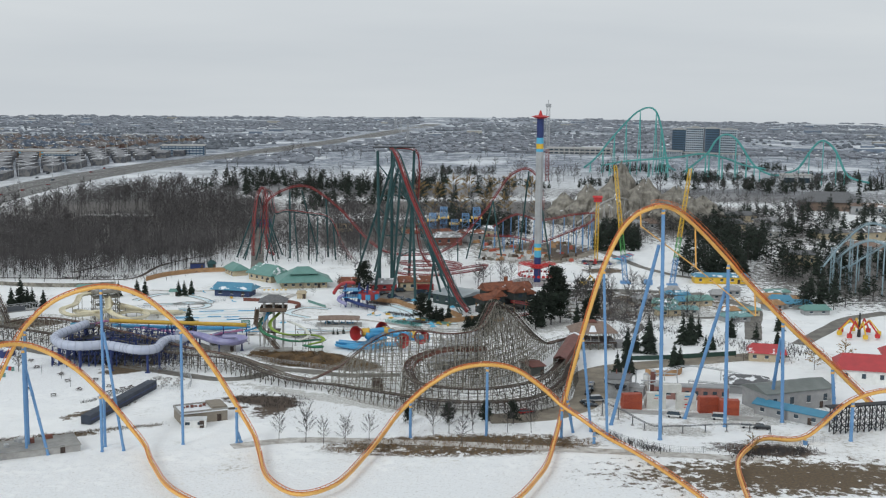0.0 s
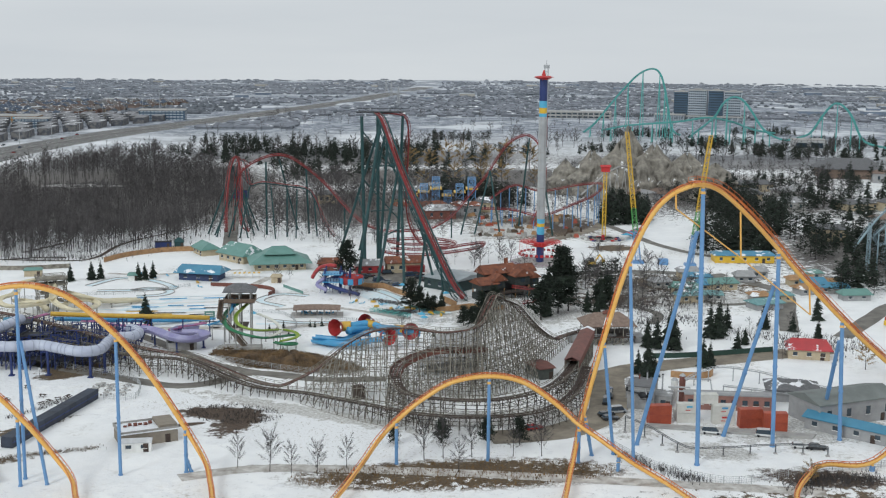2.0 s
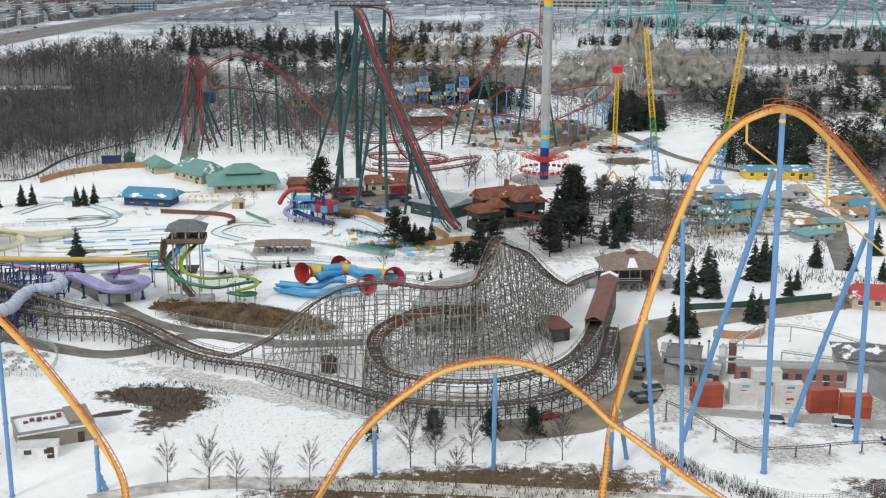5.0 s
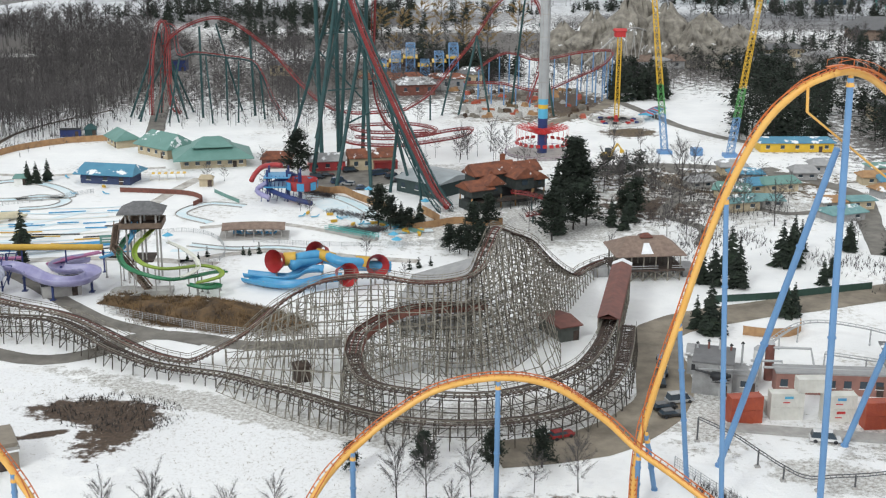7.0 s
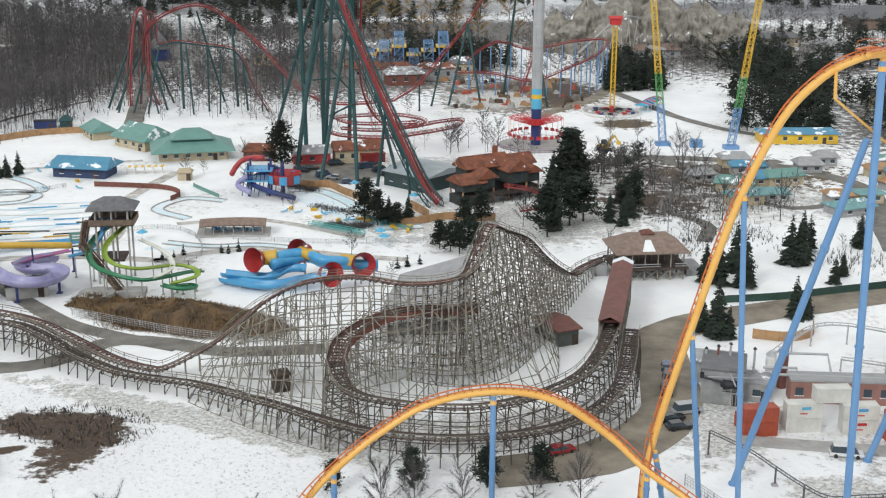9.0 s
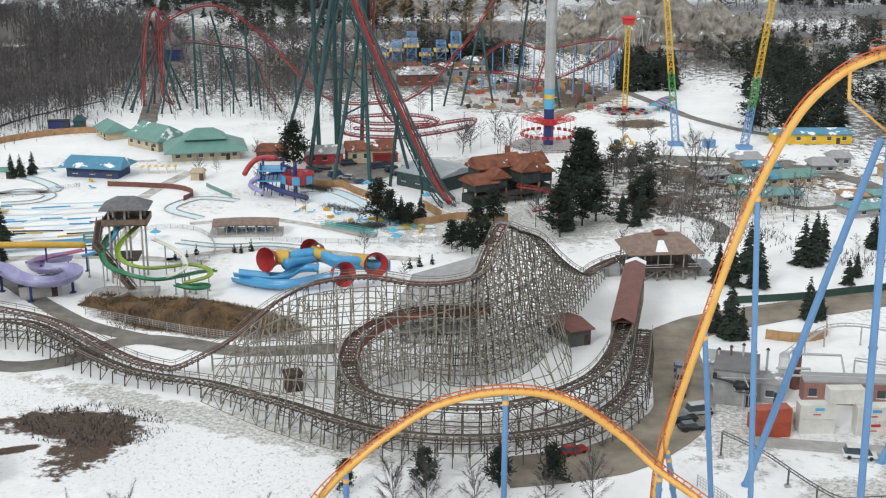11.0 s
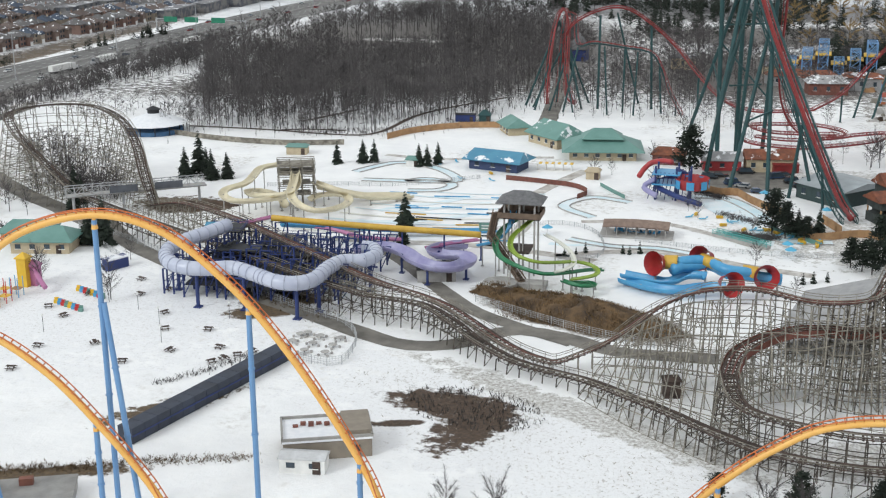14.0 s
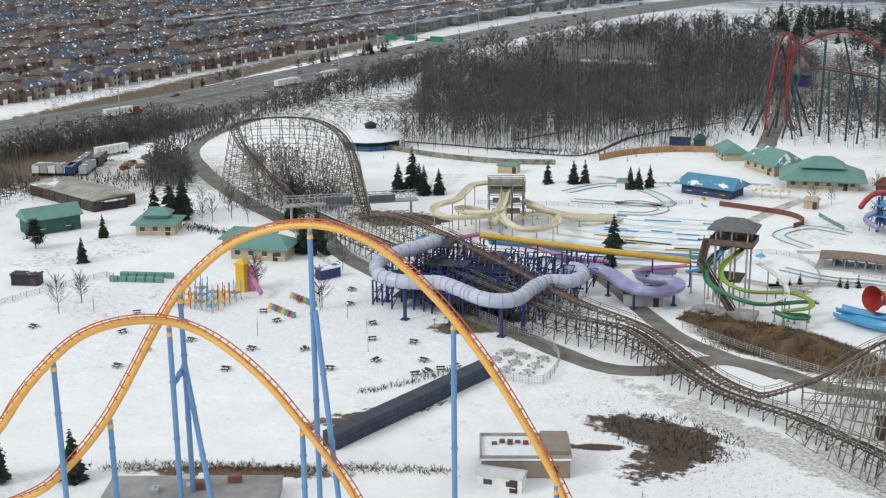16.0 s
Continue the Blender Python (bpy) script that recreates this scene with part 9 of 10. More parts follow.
block("hospital_tower", 362, 1412, 20.3, 16.5, 36.4, -16, HOSP, "pale hospital tower with rows of windows", 12, 8)
block("hospital_podium", 285, 1409, 35.6, 22.0, 8.0, -16, HOSP, "low pale hospital podium", 5, 14)
block("hospital_podium", 334, 1404, 81.3, 16.5, 6.1, -16, HOSP, "low pale hospital podium", 4, 30)
block("warehouse", 178, 1460, 84, 24, 8, -6, CONCRETE, "long grey low warehouse", 2, 24)
block("warehouse", 330, 985, 28, 18, 10, -8, mat("pale_metal_siding", (0.50, 0.50, 0.50), None, 0.1, 0.6, worldpos=True), "pale windowless exhibition hall", 1, 2)
block("warehouse", -318, 1345, 52, 26, 12, 6, HOSPB, "dark glazed office block", 4, 16, HOSP)
block("warehouse", -420, 1190, 34, 20, 10, 6, HOSPB, "dark glazed office block", 4, 10, HOSP)
block("warehouse", -500, 1290, 110, 26, 8, 6, TANWOOD, "long tan low commercial building", 2, 26, CYAN)
block("warehouse", -640, 1330, 90, 26, 9, 6, CONCRETE, "long grey commercial building", 3, 20)
building("tent_hall", 300, 780, 44, 26, 7, -6, BROWNROOF, SLATE, 7, "broad dark-roofed theatre hall", 10, 2, 0, False)
# overhead sign and masts along the motorway
gantry = thing("sign_gantry", -364, 700, 0, 0, label="motorway gantry with green direction signs", category="sign")
me = Mesh()
me.beam((-30, 0, 0), (-30, 0, 8), 0.5)
me.beam((30, 0, 0), (30, 0, 8), 0.5)
me.beam((-30, 0, 8), (30, 0, 8), 0.6)
part("frame", me, GREYSTEEL, gantry)
for x in (-20, -6, 12):
    me = Mesh()
    me.box(x, -0.6, 6.4, 9, 0.2, 3.2)
    part("sign_panel", me, mat("sign_green", (0.02, 0.22, 0.13), None, 0.5, 0.5), gantry)
for k in range(14):
    pole = thing("light_mast", -364 + (0.012 * (60 * k)), 420 + 90 * k, 0, label="tall grey motorway light mast", category="lamp post", group="light masts on the motorway")
    me = Mesh()
    me.tube([(0, 0, 0), (0, 0, 22)], 0.3, 6, 0.15)
    part("pole", me, GREYSTEEL, pole)
    me = Mesh()
    me.tube([(0, 0, 21.6), (0, 0, 22.3)], 1.4, 10)
    part("lamp_ring", me, GREYSTEEL, pole)
for k in range(3):
    x, y = -60 - 26 * k, 1900 + 420 * k
    pyl = thing("pylon", x, y, lie(x, y), label="grey steel lattice power pylon", category="pylon", group="power line pylons")
    part("mast", lattice(Mesh(), (0, 0, 0), (0, 0, 30), 5, 1.0, 9), GREYSTEEL, pyl)
    for z in (18, 23, 28):
        me = Mesh()
        me.beam((-5, 0, z), (5, 0, z), 0.4)
        part("crossarm", me, GREYSTEEL, pyl)


# ---- right of the wooden coaster: station, ramp, works yard ----
CLAP = mat("grey_siding", (0.34, 0.34, 0.34), (0.27, 0.27, 0.275), 0.5, 0.8)
REDROOF = mat("red_brown_metal_roof", (0.20, 0.075, 0.06), (0.13, 0.055, 0.045), 0.5, 0.7, bump=0.1)
REDMETAL = mat("red_metal_roof", (0.46, 0.05, 0.055), (0.36, 0.045, 0.05), 0.3, 0.55)
st = thing("coaster_station", 58, 284, 0, 5, label="raised timber station under a broad brown hipped roof", category="station")
me = Mesh()
me.box(0, 0, 2.6, 17.5, 12, 0.5)
part("platform", me, DARKWOOD, st)
for i in range(6):
    for j in range(3):
        me = Mesh()
        me.beam((-7.7 + 3.08 * i, -5.3 + 5.3 * j, 0), (-7.7 + 3.08 * i, -5.3 + 5.3 * j, 6.9), 0.28)
        part("post", me, OLDWOOD, st)
for i in range(5):
    me = Mesh()
    me.beam((-7.7 + 3.08 * i, -5.4, 0.2), (-4.62 + 3.08 * i, -5.4, 2.5), 0.16)
    me.beam((-4.62 + 3.08 * i, -5.4, 0.2), (-7.7 + 3.08 * i, -5.4, 2.5), 0.16)
    part("brace", me, OLDWOOD, st)
me = Mesh()
me.gable(0, 0, 6.9, 15.5, 11, 3.4, 0, 1.2, 4.5)
part("roof", me, BROWNROOF, st)
me = Mesh()
me.gable(0, 0, 10.2, 2.6, 2, 0.8, 0, 0.3, 1.0)
me.box(0, 0, 9.6, 2.2, 1.6, 0.7)
part("cupola", me, REDWOOD, st)
for x0, y0, w, k in ((-3, -6.0, 10, 1), (7, -6.0, 3, 1)):
    me = Mesh()
    for h in (3.5, 4.1):
        part("railing", Mesh().beam((x0 - w / 2, y0, h), (x0 + w / 2, y0, h), 0.12), GREYSTEEL, st)
cap = Mesh()
cap.add([(-2.5, -6.2, 7.25), (0.6, -6.2, 7.25), (0.3, -2.6, 9.05), (-1.0, -2.6, 9.05)], [(0, 1, 2, 3)])
part("snow_cover", cap, SNOWCAP, st)
for dx, dy in ((-11, 2), (11, 0)):
    me = Mesh()
    me.box(dx, dy, 0, 3.4, 6, 2.4)
    part("side_deck", me, CLAP, st)
ramp = thing("covered_ramp", label="long covered track tunnel with a rusty red-brown roof", category="covered ramp")
r0, r1 = Vector((40, 226, 0)), Vector((49.5, 266, 0))
for k in range(16):
    a, b = r0.lerp(r1, k / 16), r0.lerp(r1, (k + 1) / 16)
    z0, z1 = 9.3, 9.3
    s = Vector((b.y - a.y, a.x - b.x, 0)).normalized()
    me = Mesh()
    me.add([tuple(a - s * 2.3 + Vector((0, 0, z0 - 0.5))), tuple(b - s * 2.3 + Vector((0, 0, z1 - 0.5))), tuple(b + Vector((0, 0, z1 + 0.5))), tuple(a + Vector((0, 0, z0 + 0.5))), tuple(a + s * 2.3 + Vector((0, 0, z0 - 0.5))), tuple(b + s * 2.3 + Vector((0, 0, z1 - 0.5)))], [(0, 1, 2, 3), (3, 2, 5, 4), (4, 5, 1, 0)])
    part("roof_sheet", me, REDROOF if k < 15 else SNOWCAP, ramp)
    me = Mesh()
    for o in (-2, 2):
        me.beam(tuple(a + s * o), tuple(a + s * o + Vector((0, 0, z0 - 0.5))), 0.24)
    me.beam(tuple(a - s * 2 + Vector((0, 0, 3))), tuple(a + s * 2 + Vector((0, 0, 6))), 0.16)
    part("bent", me, OLDWOOD, ramp)
    me = Mesh()
    me.beam(tuple(a + s * 2.1 + Vector((0, 0, 7.4))), tuple(b + s * 2.1 + Vector((0, 0, 7.4))), 0.1, 2.2)
    me.beam(tuple(a - s * 2.1 + Vector((0, 0, 7.4))), tuple(b - s * 2.1 + Vector((0, 0, 7.4))), 0.1, 2.2)
    part("side_board", me, REDWOOD, ramp)
building("timber_shed", 31.8, 241, 4.6, 9.5, 3.5, 24, mat("grey_green_boards", (0.10, 0.11, 0.10), None, 0.8, 0.85), REDROOF, 0.8, "grey timber shed with a red-brown roof over the track", 0, 0.6, 0)
building("timber_hut", -22.0, 215.5, 2.8, 2.8, 3.4, 20, DARKWOOD, DARKWOOD, 0.7, "small brown timber hut inside the coaster", 0.6, 0.3, 0)
# slanted roof deck behind the high turn
me = Mesh()
me.add([(-6, 240, 2.8), (14, 240, 6.0), (15, 262, 11.6), (0, 262, 7.2)], [(0, 1, 2, 3)])
me.add([(-6, 240, 2.4), (14, 240, 5.6), (15, 262, 11.2), (0, 262, 6.8)], [(3, 2, 1, 0)])
me.box(5, 252, 0, 16, 16, 3.4)
tagged(link("maintenance_shed", me, CLAP), "grey shed with a broad sloping roof behind the coaster", "shed")

hall = building("works_hall", 58.5, 211, 7.5, 9, 6.4, -16, mat("grey_metal_siding", (0.37, 0.375, 0.38), (0.22, 0.22, 0.22), 0.3, 0.7, bump=0.1), mat("dark_grey_roof", (0.16, 0.16, 0.165), None, 0.5, 0.8), 0, "tall weathered grey metal-clad works hall", 0, 0, 0)

SIDING = bpy.data.materials["grey_metal_siding"]
building("works_shed", 59.5, 219.5, 8, 6, 4.2, -16, SIDING, CLAP, 1.0, "low grey works shed with a shallow roof and snow", 0, 0.4, 2, snow=True)
building("works_shed", 64.6, 210.5, 4.4, 6, 3.4, -16, CLAP, SIDING, 0, "small pale lean-to beside the works hall", 0, 0, 1, snow=True)
for k in range(5):
    mast = thing("vent_stack", 56 + 2.1 * k, 214.6 - 0.5 * k, 0, label="slim rusty vent stack beside the works hall", category="vent stack", group="vent stacks of the works hall")
    me = Mesh()
    me.tube([(0, 0, 0), (0, 0, 7.5 + 0.6 * (k % 3))], 0.22, 8)
    part("pipe", me, (GREYSTEEL, REDROOF)[k % 2], mast)
    me = Mesh()
    me.tube([(0, 0, 7.7 + 0.6 * (k % 3)), (0, 0, 8.1 + 0.6 * (k % 3))], 0.4, 8, 0.1)
    part("cowl", me, BLACK, mast)

for k in range(14):
    rib = Mesh()
    rib.box(-3.6 + 0.55 * k, -4.56, 0, 0.16, 0.12, 6.3)
    part("siding_rib", rib, SIDING, hall)
# the ride's mock helicopter on its mast
heli = thing("mock_helicopter", 58.3, 204.6, 0, -18, label="black mock helicopter on a steel mast beside the works hall", category="helicopter prop")
me = Mesh()
me.tube([(-1.9, 0, 4.6), (-1.2, 0, 4.7), (0.2, 0, 4.8), (1.4, 0, 4.9), (1.9, 0, 5.0)], 0.5, 12, 0.35)
me.tube([(-1.5, 0, 4.6), (0.0, 0, 4.75), (1.3, 0, 4.9)], 0.95, 12, 0.6)
part("cabin", me, BLACK, heli, smooth=True)
me = Mesh()
me.tube([(-1.2, 0, 5.0), (-3.2, 0, 5.3), (-5.2, 0, 5.6)], 0.3, 8, 0.14)
me.box(-5.2, 0, 5.4, 0.7, 0.1, 1.2)
part("tail_boom", me, BLACK, heli)
for a in (12, 102):
    me = Mesh()
    me.box(0, 0, 6.1, 8.4, 0.22, 0.06, a)
    part("rotor_blade", me, GREYSTEEL, heli)
me = Mesh()
me.tube([(0, 0, 5.5), (0, 0, 6.2)], 0.12, 6)
me.tube([(0, 0, 0), (0, 0, 4.4)], 0.16, 8)
part("mast", me, GREYSTEEL, heli)
me = Mesh()
for o in (-0.8, 0.8):
    me.beam((-1.6, o, 3.7), (1.7, o, 3.7), 0.12)
    me.beam((-0.8, o, 3.7), (-0.8, o * 0.6, 4.4), 0.1)
    me.beam((0.9, o, 3.7), (0.9, o * 0.6, 4.4), 0.1)
part("skid", me, BLACK, heli)
me = Mesh()
me.plate([(-34, 381), (-15, 374), (-2, 390), (-20, 410), (-32, 404)], 0.02, 0.07)
tagged(link("pavement", me, ASPHALT), "small wet car park behind the water park", "pavement", kind="structure")


def container(x, y, z, turn, material, label, logo=None, wall_only=False):
    """A corrugated shipping container with corner posts and doors."""
    ob = thing("shipping_container", x, y, z, turn, label=label, category="container")
    me = Mesh()
    ring = []
    for s in (-1, 1):
        for k in range(22):
            u = -2.75 + 0.26 * k
            ring += [(-s * (u - 0.02), s * 1.22), (-s * (u + 0.02), s * 1.275), (-s * (u + 0.12), s * 1.275), (-s * (u + 0.16), s * 1.22)] if s > 0 else [(u - 0.02, -1.22), (u + 0.02, -1.275), (u + 0.12, -1.275), (u + 0.16, -1.22)]
        ring += [(-s * 3.03, s * 1.22), (-s * 3.03, -s * 1.22)]
    n = len(ring)
    me.add([(px, py, 0.0) for px, py in ring] + [(px, py, 2.55) for px, py in ring],
           [(i, (i + 1) % n, (i + 1) % n + n, i + n) for i in range(n)] + [tuple(range(n - 1, -1, -1)), tuple(range(n, 2 * n))])
    part("body", me, material, ob)
    for a in (-1, 1):
        for b in (-1, 1):
            me = Mesh()
            me.box(a * 2.98, b * 1.2, 0, 0.16, 0.16, 2.6)
            part("corner_post", me, material, ob)
    for k in (-0.8, -0.3, 0.3, 0.8):
        part("door_bar", Mesh().beam((3.07, k, 0.2), (3.07, k, 2.4), 0.06), GREYSTEEL, ob)
    if logo:
        me = Mesh()
        me.box(0.2, -1.32, 1.6, 1.6, 0.04, 0.5)
        part("marking_bar", me, logo, ob)
        me = Mesh()
        me.box(-0.2, -1.32, 0.8, 1.3, 0.04, 0.2)
        part("marking_bar", me, REDP, ob)
    return ob


BOXRED = mat("container_orange_red", (0.40, 0.085, 0.04), (0.30, 0.06, 0.035), 0.5, 0.6, vary=0.1)
BOXWHITE = mat("container_white", (0.66, 0.65, 0.61), (0.55, 0.54, 0.50), 0.5, 0.6)
OR = "weathered orange-red shipping container"
WH = "off-white shipping container with faint markings"
for x, y, z, t, m, lb, lg in (
    (68.4, 196, 0, 0, BOXWHITE, WH, None), (68.4, 196, 2.6, 0, BOXWHITE, WH, CYAN), (77.8, 195, 0, 0, BOXWHITE, WH, REDP), (77.8, 195, 2.6, 0, BOXWHITE, WH, BLUEF), (73.3, 196.4, 5.2, 0, BOXWHITE, WH, None), (68.4, 199, 0, 0, BOXWHITE, WH, None),
    (60.4, 194.4, 0, 8, BOXRED, OR, None), (60.4, 194.4, 2.6, 8, BOXRED, OR, None), (84.2, 191.6, 0, 4, BOXRED, OR, None), (84.2, 191.6, 2.6, 4, BOXRED, OR, None), (90, 188, 0, -2, BOXRED, OR, None), (90, 188, 2.6, -2, BOXRED, OR, None), (60.6, 197.4, 0, 8, BOXRED, OR, None),
):
    container(x, y, z, t, m, lb, lg)
me = Mesh()
me.plate([(56, 190), (98, 181), (100, 184.5), (57, 193)], 0.02, 0.5)
tagged(link("pavement", me, CONCRETE), "concrete plinth along the containers", "pavement", kind="structure")

# old factory front of the water ride, with silos and pipes
building("factory_front", 82, 208, 24, 4, 4.2, -6, mat("dusty_brick", (0.33, 0.17, 0.14), (0.25, 0.13, 0.11), 0.5, 0.9), CLAP, 0, "dusty red-brown factory front with windows and pipes", 0, 0, 8)
for k, (x, y, h) in enumerate(((68, 214, 6.5), (70.4, 214.5, 7.6), (68.8, 217, 5.6))):
    silo = thing("silo", x, y, 0, label="rusty red and white ride silo", category="silo")
    me = Mesh()
    me.tube([(0, 0, 0), (0, 0, h)], 0.9, 14)
    part("drum", me, REDROOF if k % 2 else WHITE, silo)
    me = Mesh()
    me.tube([(0, 0, h), (0, 0, h + 0.7)], 0.95, 14, 0.25)
    part("cone_top", me, GREYSTEEL, silo)
pipes = thing("pipe_run", label="grey and rusty pipes over the factory front", category="pipes")
for pts in ([(66, 212, 5), (72, 211.5, 5), (72, 210, 3), (84, 209.5, 3)], [(68, 210, 4.4), (90, 207, 4.4), (94, 206, 2)], [(70, 214, 7), (78, 213, 7), (78, 210, 4)]):
    me = Mesh()
    me.tube([Vector(p) for p in pts], 0.25, 6)
    part("pipe", me, GREYSTEEL, pipes)
flat = thing("ride_track", label="low grey rail ride winding over the snow", category="ride track")
path = steel_track(flat, [(72, 226, 2), (84, 236, 4), (96, 234, 3.6), (106, 224, 3.2), (118, 214, 3), (128, 206, 3)], GREYSTEEL, GREYSTEEL, spine=0.16, gauge=1.4, rise=0.3)
for p in path[::5]:
    column(flat, tuple(p), (p.x, p.y, 0), 0.16, GREYSTEEL)
path = steel_track(flat, [(84, 222, 2.4), (98, 214, 2.8), (112, 206, 3), (126, 198, 3)], GREYSTEEL, GREYSTEEL, spine=0.16, gauge=1.4, rise=0.3)
for p in path[::5]:
    column(flat, tuple(p), (p.x, p.y, 0), 0.16, GREYSTEEL)
lead = thing("ride_track", label="thin dark guide rail on posts with concrete feet", category="ride track")
path = curve([(50, 186, 4.5), (55, 181, 3.6), (58, 175.7, 3), (60.5, 171, 2.6), (63.5, 167, 2.4), (68.4, 167.2, 2.4), (74.5, 167.8, 2.4), (81, 169.2, 2.4), (90, 170, 2.4), (98, 168, 2.4)], 0.9)
me = Mesh()
for o in (-0.5, 0.5):
    me.tube([p + Vector((0.3 * o, o, 0)) for p in path], 0.1, 5)
for p in path:
    me.beam(p + Vector((-0.15, -0.5, 0)), p + Vector((0.15, 0.5, 0)), 0.1)
part("rail", me, mat("dark_grey_steel", (0.10, 0.105, 0.11), None, 0.5, 0.5), lead)
for p in path[::6]:
    me = Mesh()
    me.tube([(p.x, p.y, 0), (p.x, p.y, p.z)], 0.17, 6)
    post_ob = part("post", me, bpy.data.materials["dark_grey_steel"], lead)
    me = Mesh()
    me.box(p.x, p.y, 0, 1.0, 1.0, 0.35, 0, 0.7)
    part("footing", me, CONCRETE, post_ob)

# sheds along the lift hill
building("works_shed", 112, 201, 26, 13, 6.4, 22, CLAP, mat("dull_green_grey", (0.20, 0.22, 0.21), None, 0.2, 0.7), 1.8, "grey shed with a low dull roof", 0, 0.4, 4)
building("queue_roof", 109, 185, 23, 5.5, 3.4, -42, CLAP, BLUEROOF, 1.2, "long low shed with a blue roof", 0, 0.6, 4)
building("shade_roof", 103, 219, 14, 10, 3.6, -10, CLAP, SLATE, 2.0, "grey pyramid-roofed open hall", 4, 0.8, 0, snow=True)
building("red_hall", 154, 236, 30, 16, 5, -14, WHITE, REDMETAL, 4, "white hall under a bright red roof", 3, 1, 5)
building("red_hall", 121.5, 266, 13, 9, 3.4, -12, BEIGE, REDMETAL, 2.6, "small shop under a bright red roof", 2, 0.9, 3, snow=True)
building("red_hall", 172, 262, 16, 10, 4, -10, WHITE, REDMETAL, 2.4, "white shop under a red roof", 2, 0.9, 3)
mach = thing("lift_machinery", 118, 170, 0, 15, label="dark steel frame of the coaster's brake run", category="machinery")
for k in range(5):
    part("frame", lattice(Mesh(), (4 * k, 0, 0), (4 * k, 0, 8), 2.4, 2.4, 4), BLACK, mach)
me = Mesh()
me.box(8, 0, 8, 22, 3, 0.4)
part("deck", me, BLACK, mach)
fence_run("mesh_fence", [(44, 176), (52, 160), (60, 152), (72, 148), (92, 157), (112, 160)], 2.0, GREYSTEEL, "grey chain-link fence in snow", 3, False)
fence_run("board_fence", [(70, 262), (84, 264), (98, 268), (112, 272)], 1.8, mat("dark_green_boards", (0.03, 0.07, 0.055), None, 0.6, 0.8), "dark green board fence beside the road")
fence_run("board_fence", [(72, 240), (78, 238), (84, 240), (86, 245)], 2.2, TANWOOD, "orange-tan curved board screen")

# buildings behind the high turn
log = thing("timber_lodge", 27.5, 358, 0, 28, label="dark timber ride station with several rust-orange gables", category="building")
RUST = snowy(mat("rust_orange_shingles", (0.25, 0.085, 0.042), (0.11, 0.042, 0.028), 0.5, 0.85, bump=0.2), 0.16, 0.62, 0.65)
LODGE = mat("dark_green_timber", (0.045, 0.055, 0.052), (0.025, 0.03, 0.03), 0.8, 0.85)
for x, y, sx, sy, z, h, rh, turn in ((-10.5, -2, 7, 7.5, 4.2, 2.4, 2.2, 0), (-2, 3.5, 14, 6.5, 5.0, 4.4, 3.0, 0), (-5.5, -1.5, 7.5, 5.0, 4.4, 3.2, 2.6, 90), (5, -1, 8.5, 6.5, 4.8, 3.8, 3.0, 90), (9.5, 4.5, 10, 6, 4.6, 4.2, 2.6, 0), (12, 0.5, 6.5, 4.2, 4.0, 3.0, 2.0, 90)):
    part("wall", Mesh().box(x, y, z, sx, sy, h, turn), LODGE, log)
    part("roof", Mesh().gable(x, y, z + h, sx, sy, rh, turn, 0.9), RUST, log)
    if turn:
        part("window", Mesh().box(x, y - sx / 2 - 0.06, z + h * 0.35, sy * 0.3, 0.14, h * 0.4), GLASSY, log)
    for px in (-0.46, 0.46):
        for py in (-0.46, 0.46):
            cx, cy = (sx * px, sy * py) if not turn else (sy * py, sx * px)
            part("post", Mesh().beam((x + cx, y + cy, 0), (x + cx, y + cy, z), 0.35), TANWOOD, log)
# solid black block that stands for the shade beneath the lodge
part("undercroft", Mesh().box(0, 3, 0, 20, 5, 4.8), BLACK, log, "solid black block for the shade below the lodge")
part("plinth", Mesh().box(-10.5, -2, 0, 7, 7.6, 2.6), LODGE, log)
part("plinth", Mesh().box(9, 1, 0, 10, 6, 2.8), LODGE, log)
part("deck", Mesh().box(0, -5.2, 2.6, 22, 5, 0.3), DARKWOOD, log, "timber platform deck")
for k in range(8):
    part("rail_post", Mesh().beam((-10.5 + 3 * k, -7.6, 0), (-10.5 + 3 * k, -7.6, 3.9), 0.18), LODGE, log)
part("railing", Mesh().beam((-10.6, -7.6, 3.85), (10.6, -7.6, 3.85), 0.14), LODGE, log)
part("chimney", Mesh().box(3, 4.5, 10, 1.2, 1.2, 4.2), RUST, log)
for k in range(2):
    part("dormer", Mesh().gable(-4 + 4.5 * k, 1.2, 9.3, 2.4, 2.0, 1.2, 90, 0.3), RUST, log)
# red track that leaves the station
exit_track = thing("station_track", label="red steel track curving out of the timber station", category="track")
steel_track(exit_track, [(30, 352, 4.6), (36, 349, 4.4), (40, 344, 4), (41, 339, 3.4), (38, 335.5, 2.6), (33, 334, 2.0)], REDTRACK, REDTRACK, spine=0.3, gauge=1.3)
for x, y, z in ((36, 349, 4.0), (41, 341, 3.2), (35, 334.6, 2.0)):
    part("support", Mesh().tube([(x, y, 0), (x, y, z)], 0.22, 8), DKGREEN, exit_track)
building("grey_shed", 8, 375, 17, 19, 4.6, -42, mat("dark_teal_boards", (0.035, 0.06, 0.06), None, 0.6, 0.8), mat("pale_grey_metal", (0.36, 0.40, 0.42), None, 0.2, 0.5), 1.6, "dark shed with a pale grey metal roof", 0, 0.6, 3)
building("red_shop", -29, 406, 12, 7, 3.4, 12, REDMETAL, CLAP, 2.2, "red boarded shop with a snowy roof", 0, 0.6, 3, snow=True)
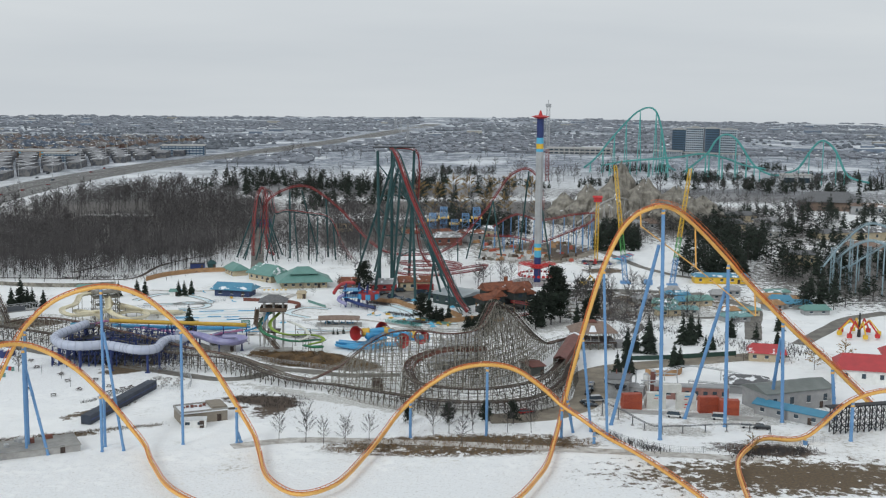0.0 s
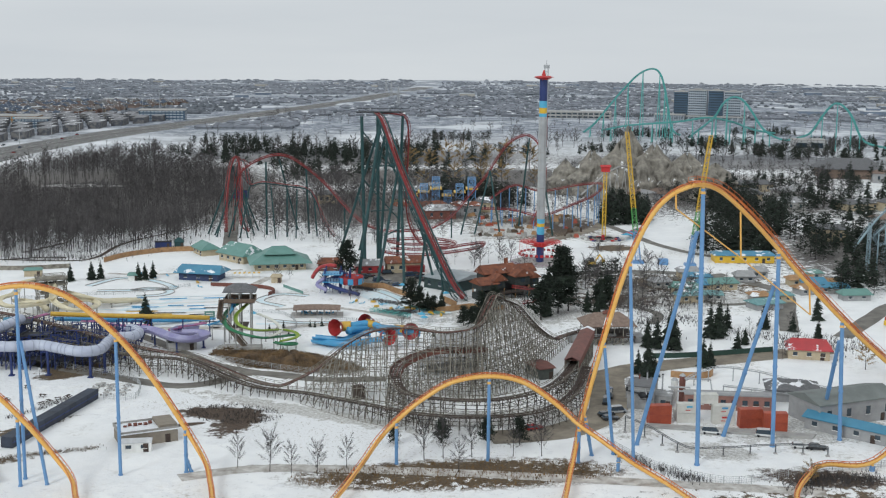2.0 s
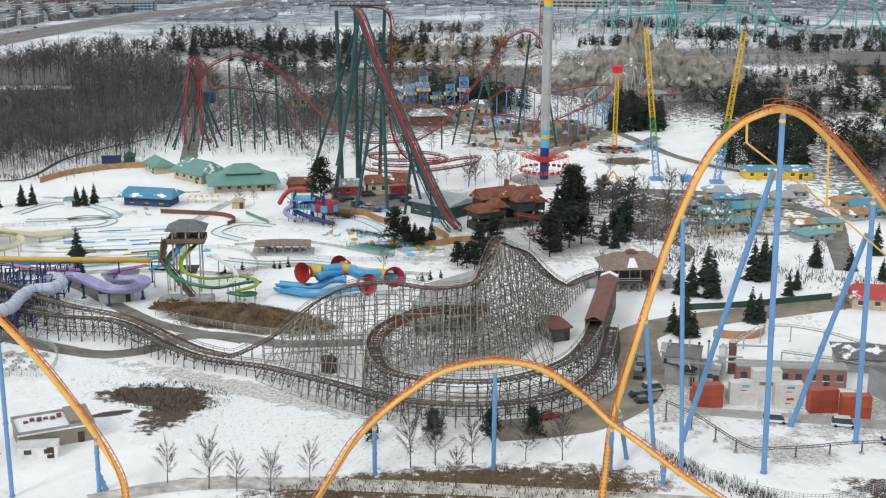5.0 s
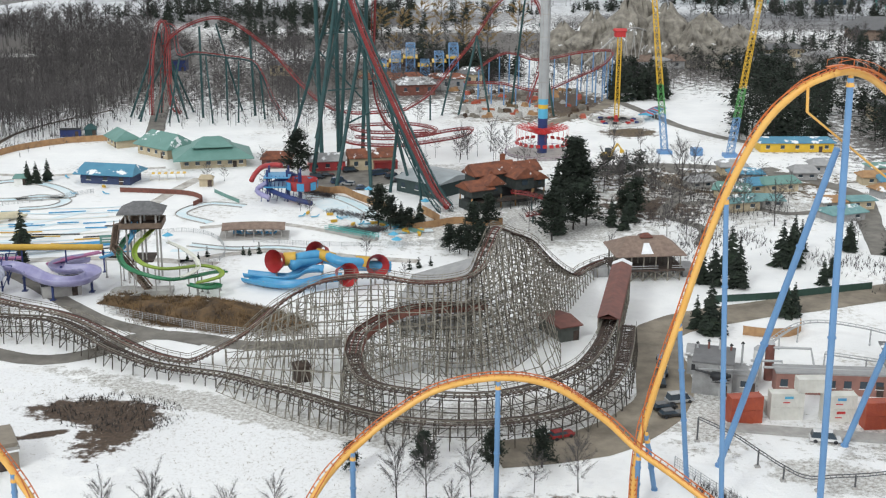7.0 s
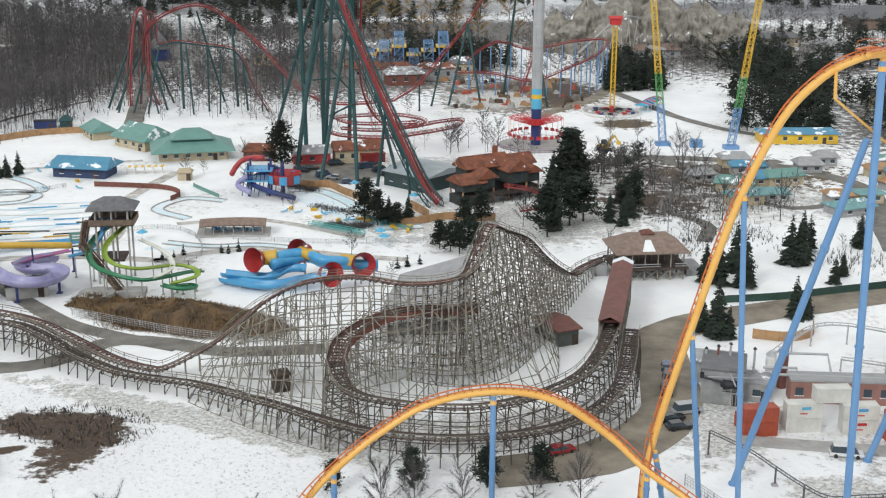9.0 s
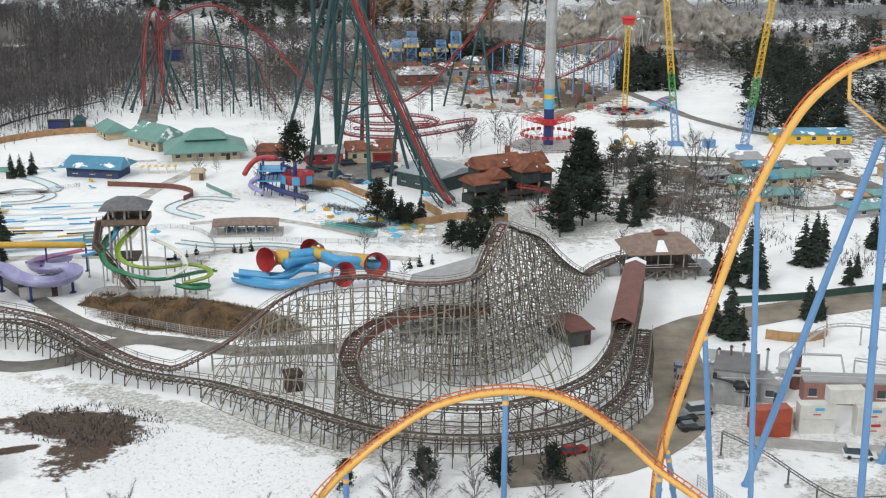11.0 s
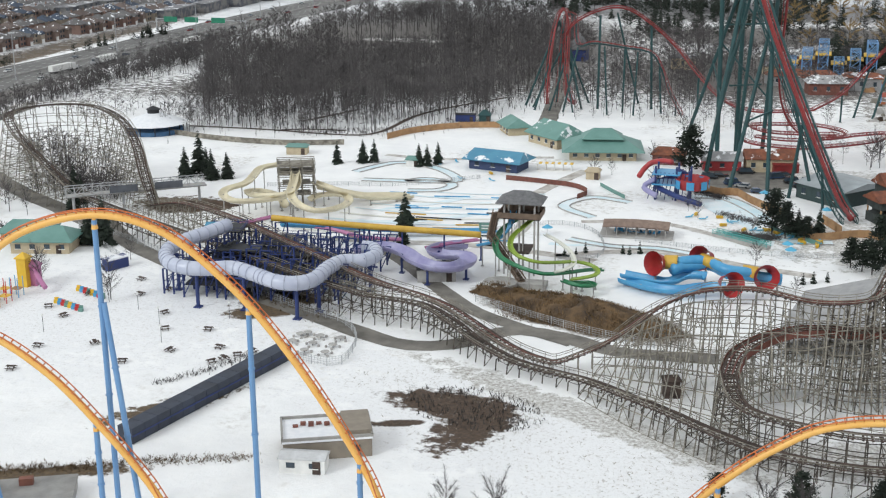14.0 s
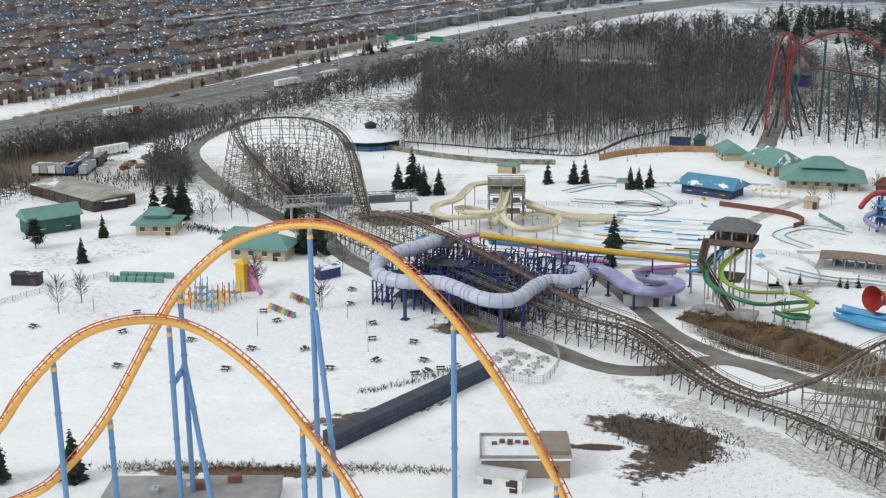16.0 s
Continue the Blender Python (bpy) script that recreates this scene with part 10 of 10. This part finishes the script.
building("beige_shop", -14, 408, 15, 8, 4.4, 12, BEIGE, RUST, 2.4, "cream timbered shop with a rust-brown roof", 0, 0.7, 4, snow=True)
building("brown_hut", -46, 410, 10, 7, 3.4, 0, REDWOOD, RUST, 2.0, "brown hut with a rust roof", 2, 0.6, 2)
building("blue_hut", -120, 640, 9, 9, 6, 0, NAVY, SLATE, 8, "blue hut with a tall pointed roof", 4.5, 0.6, 0)
building("blue_shop", 141, 437, 27, 9, 3.6, 0, YELLOW, BLUEROOF, 1.4, "yellow shop with a bright blue roof", 2, 0.8, 5, snow=True)
rnd = random.Random(91)
TURQ = mat("turquoise_roof", (0.17, 0.32, 0.32), (0.11, 0.24, 0.25), 0.3, 0.6)
for k in range(20):
    x, y = rnd.uniform(92, 175), rnd.uniform(338, 402)
    r_, lb = ((TURQ, "turquoise"), (CLAP, "grey"), (BLUEROOF, "blue"), (TEALROOF, "teal"), (TANWOOD, "tan"))[k % 5]
    building("park_stall", x, y, rnd.uniform(6, 12), rnd.uniform(5, 8), rnd.uniform(2.4, 3.2), rnd.uniform(-25, 25), (BEIGE, CLAP, CONCRETE)[k % 3], r_, rnd.uniform(0.8, 2.0), "low park stall with a " + lb + " roof", 1.5, 0.8, 2, False, snow=k % 2 == 0)
for k in range(16):
    x, y = rnd.uniform(120, 320), rnd.uniform(480, 760)
    building("park_hall", x, y, rnd.uniform(12, 26), rnd.uniform(9, 16), rnd.uniform(4, 7), rnd.uniform(-25, 25), (BEIGE, CLAP, CONCRETE)[k % 3], (SLATE, BROWNROOF, CLAP)[k % 3], rnd.uniform(1.5, 3), "park hall among trees with a " + ("slate", "brown", "grey")[k % 3] + " roof", 3, 0.8, 3, False, snow=k % 2 == 0)
for k in range(9):
    x, y = rnd.uniform(-70, 60), rnd.uniform(560, 680)
    building("park_hall", x, y, rnd.uniform(9, 18), rnd.uniform(8, 12), rnd.uniform(4, 6), rnd.uniform(-25, 25), (BEIGE, CLAP, REDWOOD)[k % 3], (SLATE, RUST, CLAP)[k % 3], rnd.uniform(1.5, 3), "small park hall among bare trees with a " + ("slate", "rust-brown", "grey")[k % 3] + " roof", 3, 0.8, 3, False, snow=True)
# building site: piles, fences and an excavator
for k in range(70):
    me = Mesh()
    s = rnd.uniform(1.0, 4.6)
    me.box(0, 0, 0, s, s * rnd.uniform(0.4, 1), rnd.uniform(0.5, 1.8), 0, 0.7)
    me.box(s * 0.3, 0, 0, s * 0.5, s * 0.6, rnd.uniform(0.8, 2.2), 30, 0.6)
    ob = tagged(link("rubble_mound", me, (ROCK, TANWOOD, CONCRETE, OLDWOOD, GRASS, BOXRED, EARTH)[k % 7]), "mound of building rubble on churned earth", "rubble", "rubble on the building site")
    ob.matrix_basis = pose(rnd.uniform(20, 78), rnd.uniform(500, 575), 0, 0, 0, rnd.uniform(0, 180))
for k, pts in enumerate(([(30, 522), (36, 520)], [(24, 542), (34, 544)], [(54, 528), (60, 530)])):
    fence_run("site_fence", pts, 1.0, mat("orange_mesh_%s" % "abc"[k], (0.45, 0.15, 0.07), None, 0.4, 0.7), "orange plastic mesh site fence", 3)
digger = thing("excavator", 70, 422, 0, 30, label="yellow tracked excavator in the snow", category="excavator")
for nm, args, m in (("track", (0, -1.3, 0, 4.2, 0.7, 1.0), BLACK), ("track", (0, 1.3, 0, 4.2, 0.7, 1.0), BLACK), ("body", (-0.4, 0, 1.0, 3.4, 2.6, 1.2), YELLOW), ("cab", (0.4, 0.7, 2.2, 1.6, 1.2, 1.5), GLASSY)):
    me = Mesh()
    me.box(*args)
    part(nm, me, m, digger)
me = Mesh()
me.beam((1.4, 0, 1.8), (4.2, 0, 5), 0.5)
me.beam((4.2, 0, 5), (6.2, 0, 2.6), 0.4)
me.box(6.3, 0, 1.4, 1.0, 1.2, 1.2)
part("boom", me, YELLOW, digger)

# white swing ride and red spider ride
sw = thing("swing_ride", 216, 362, 0, label="white and yellow swing ride with a round canopy", category="ride")
me = Mesh()
me.tube([(0, 0, 0), (0, 0, 16)], 1.2, 12)
part("mast", me, YELLOW, sw)
me = Mesh()
me.tube([(0, 0, 14), (0, 0, 18)], 9, 20, 4)
me.tube([(0, 0, 18), (0, 0, 22)], 4, 20, 0.6)
part("canopy", me, WHITE, sw)
for k in range(8):
    a = k * math.pi / 4
    me = Mesh()
    me.beam((9 * math.cos(a), 9 * math.sin(a), 0), (2 * math.cos(a), 2 * math.sin(a), 13), 0.7)
    part("leg", me, WHITE if k % 2 else YELLOW, sw)
sp = thing("spider_ride", 170, 308, 0, label="red and yellow spider ride with raised arms", category="ride")
for k in range(8):
    a = k * math.pi / 4
    me = Mesh()
    me.beam((0, 0, 3), (4 * math.cos(a), 4 * math.sin(a), 7), 0.5)
    me.beam((4 * math.cos(a), 4 * math.sin(a), 7), (8 * math.cos(a), 8 * math.sin(a), 2.5), 0.5)
    me.tube([(8 * math.cos(a), 8 * math.sin(a), 0.8), (8 * math.cos(a), 8 * math.sin(a), 2.4)], 1.1, 8)
    part("arm", me, REDP if k % 2 else YELLOW, sp)
me = Mesh()
me.tube([(0, 0, 0), (0, 0, 10)], 0.8, 10, 0.3)
part("mast", me, BLACK, sp)
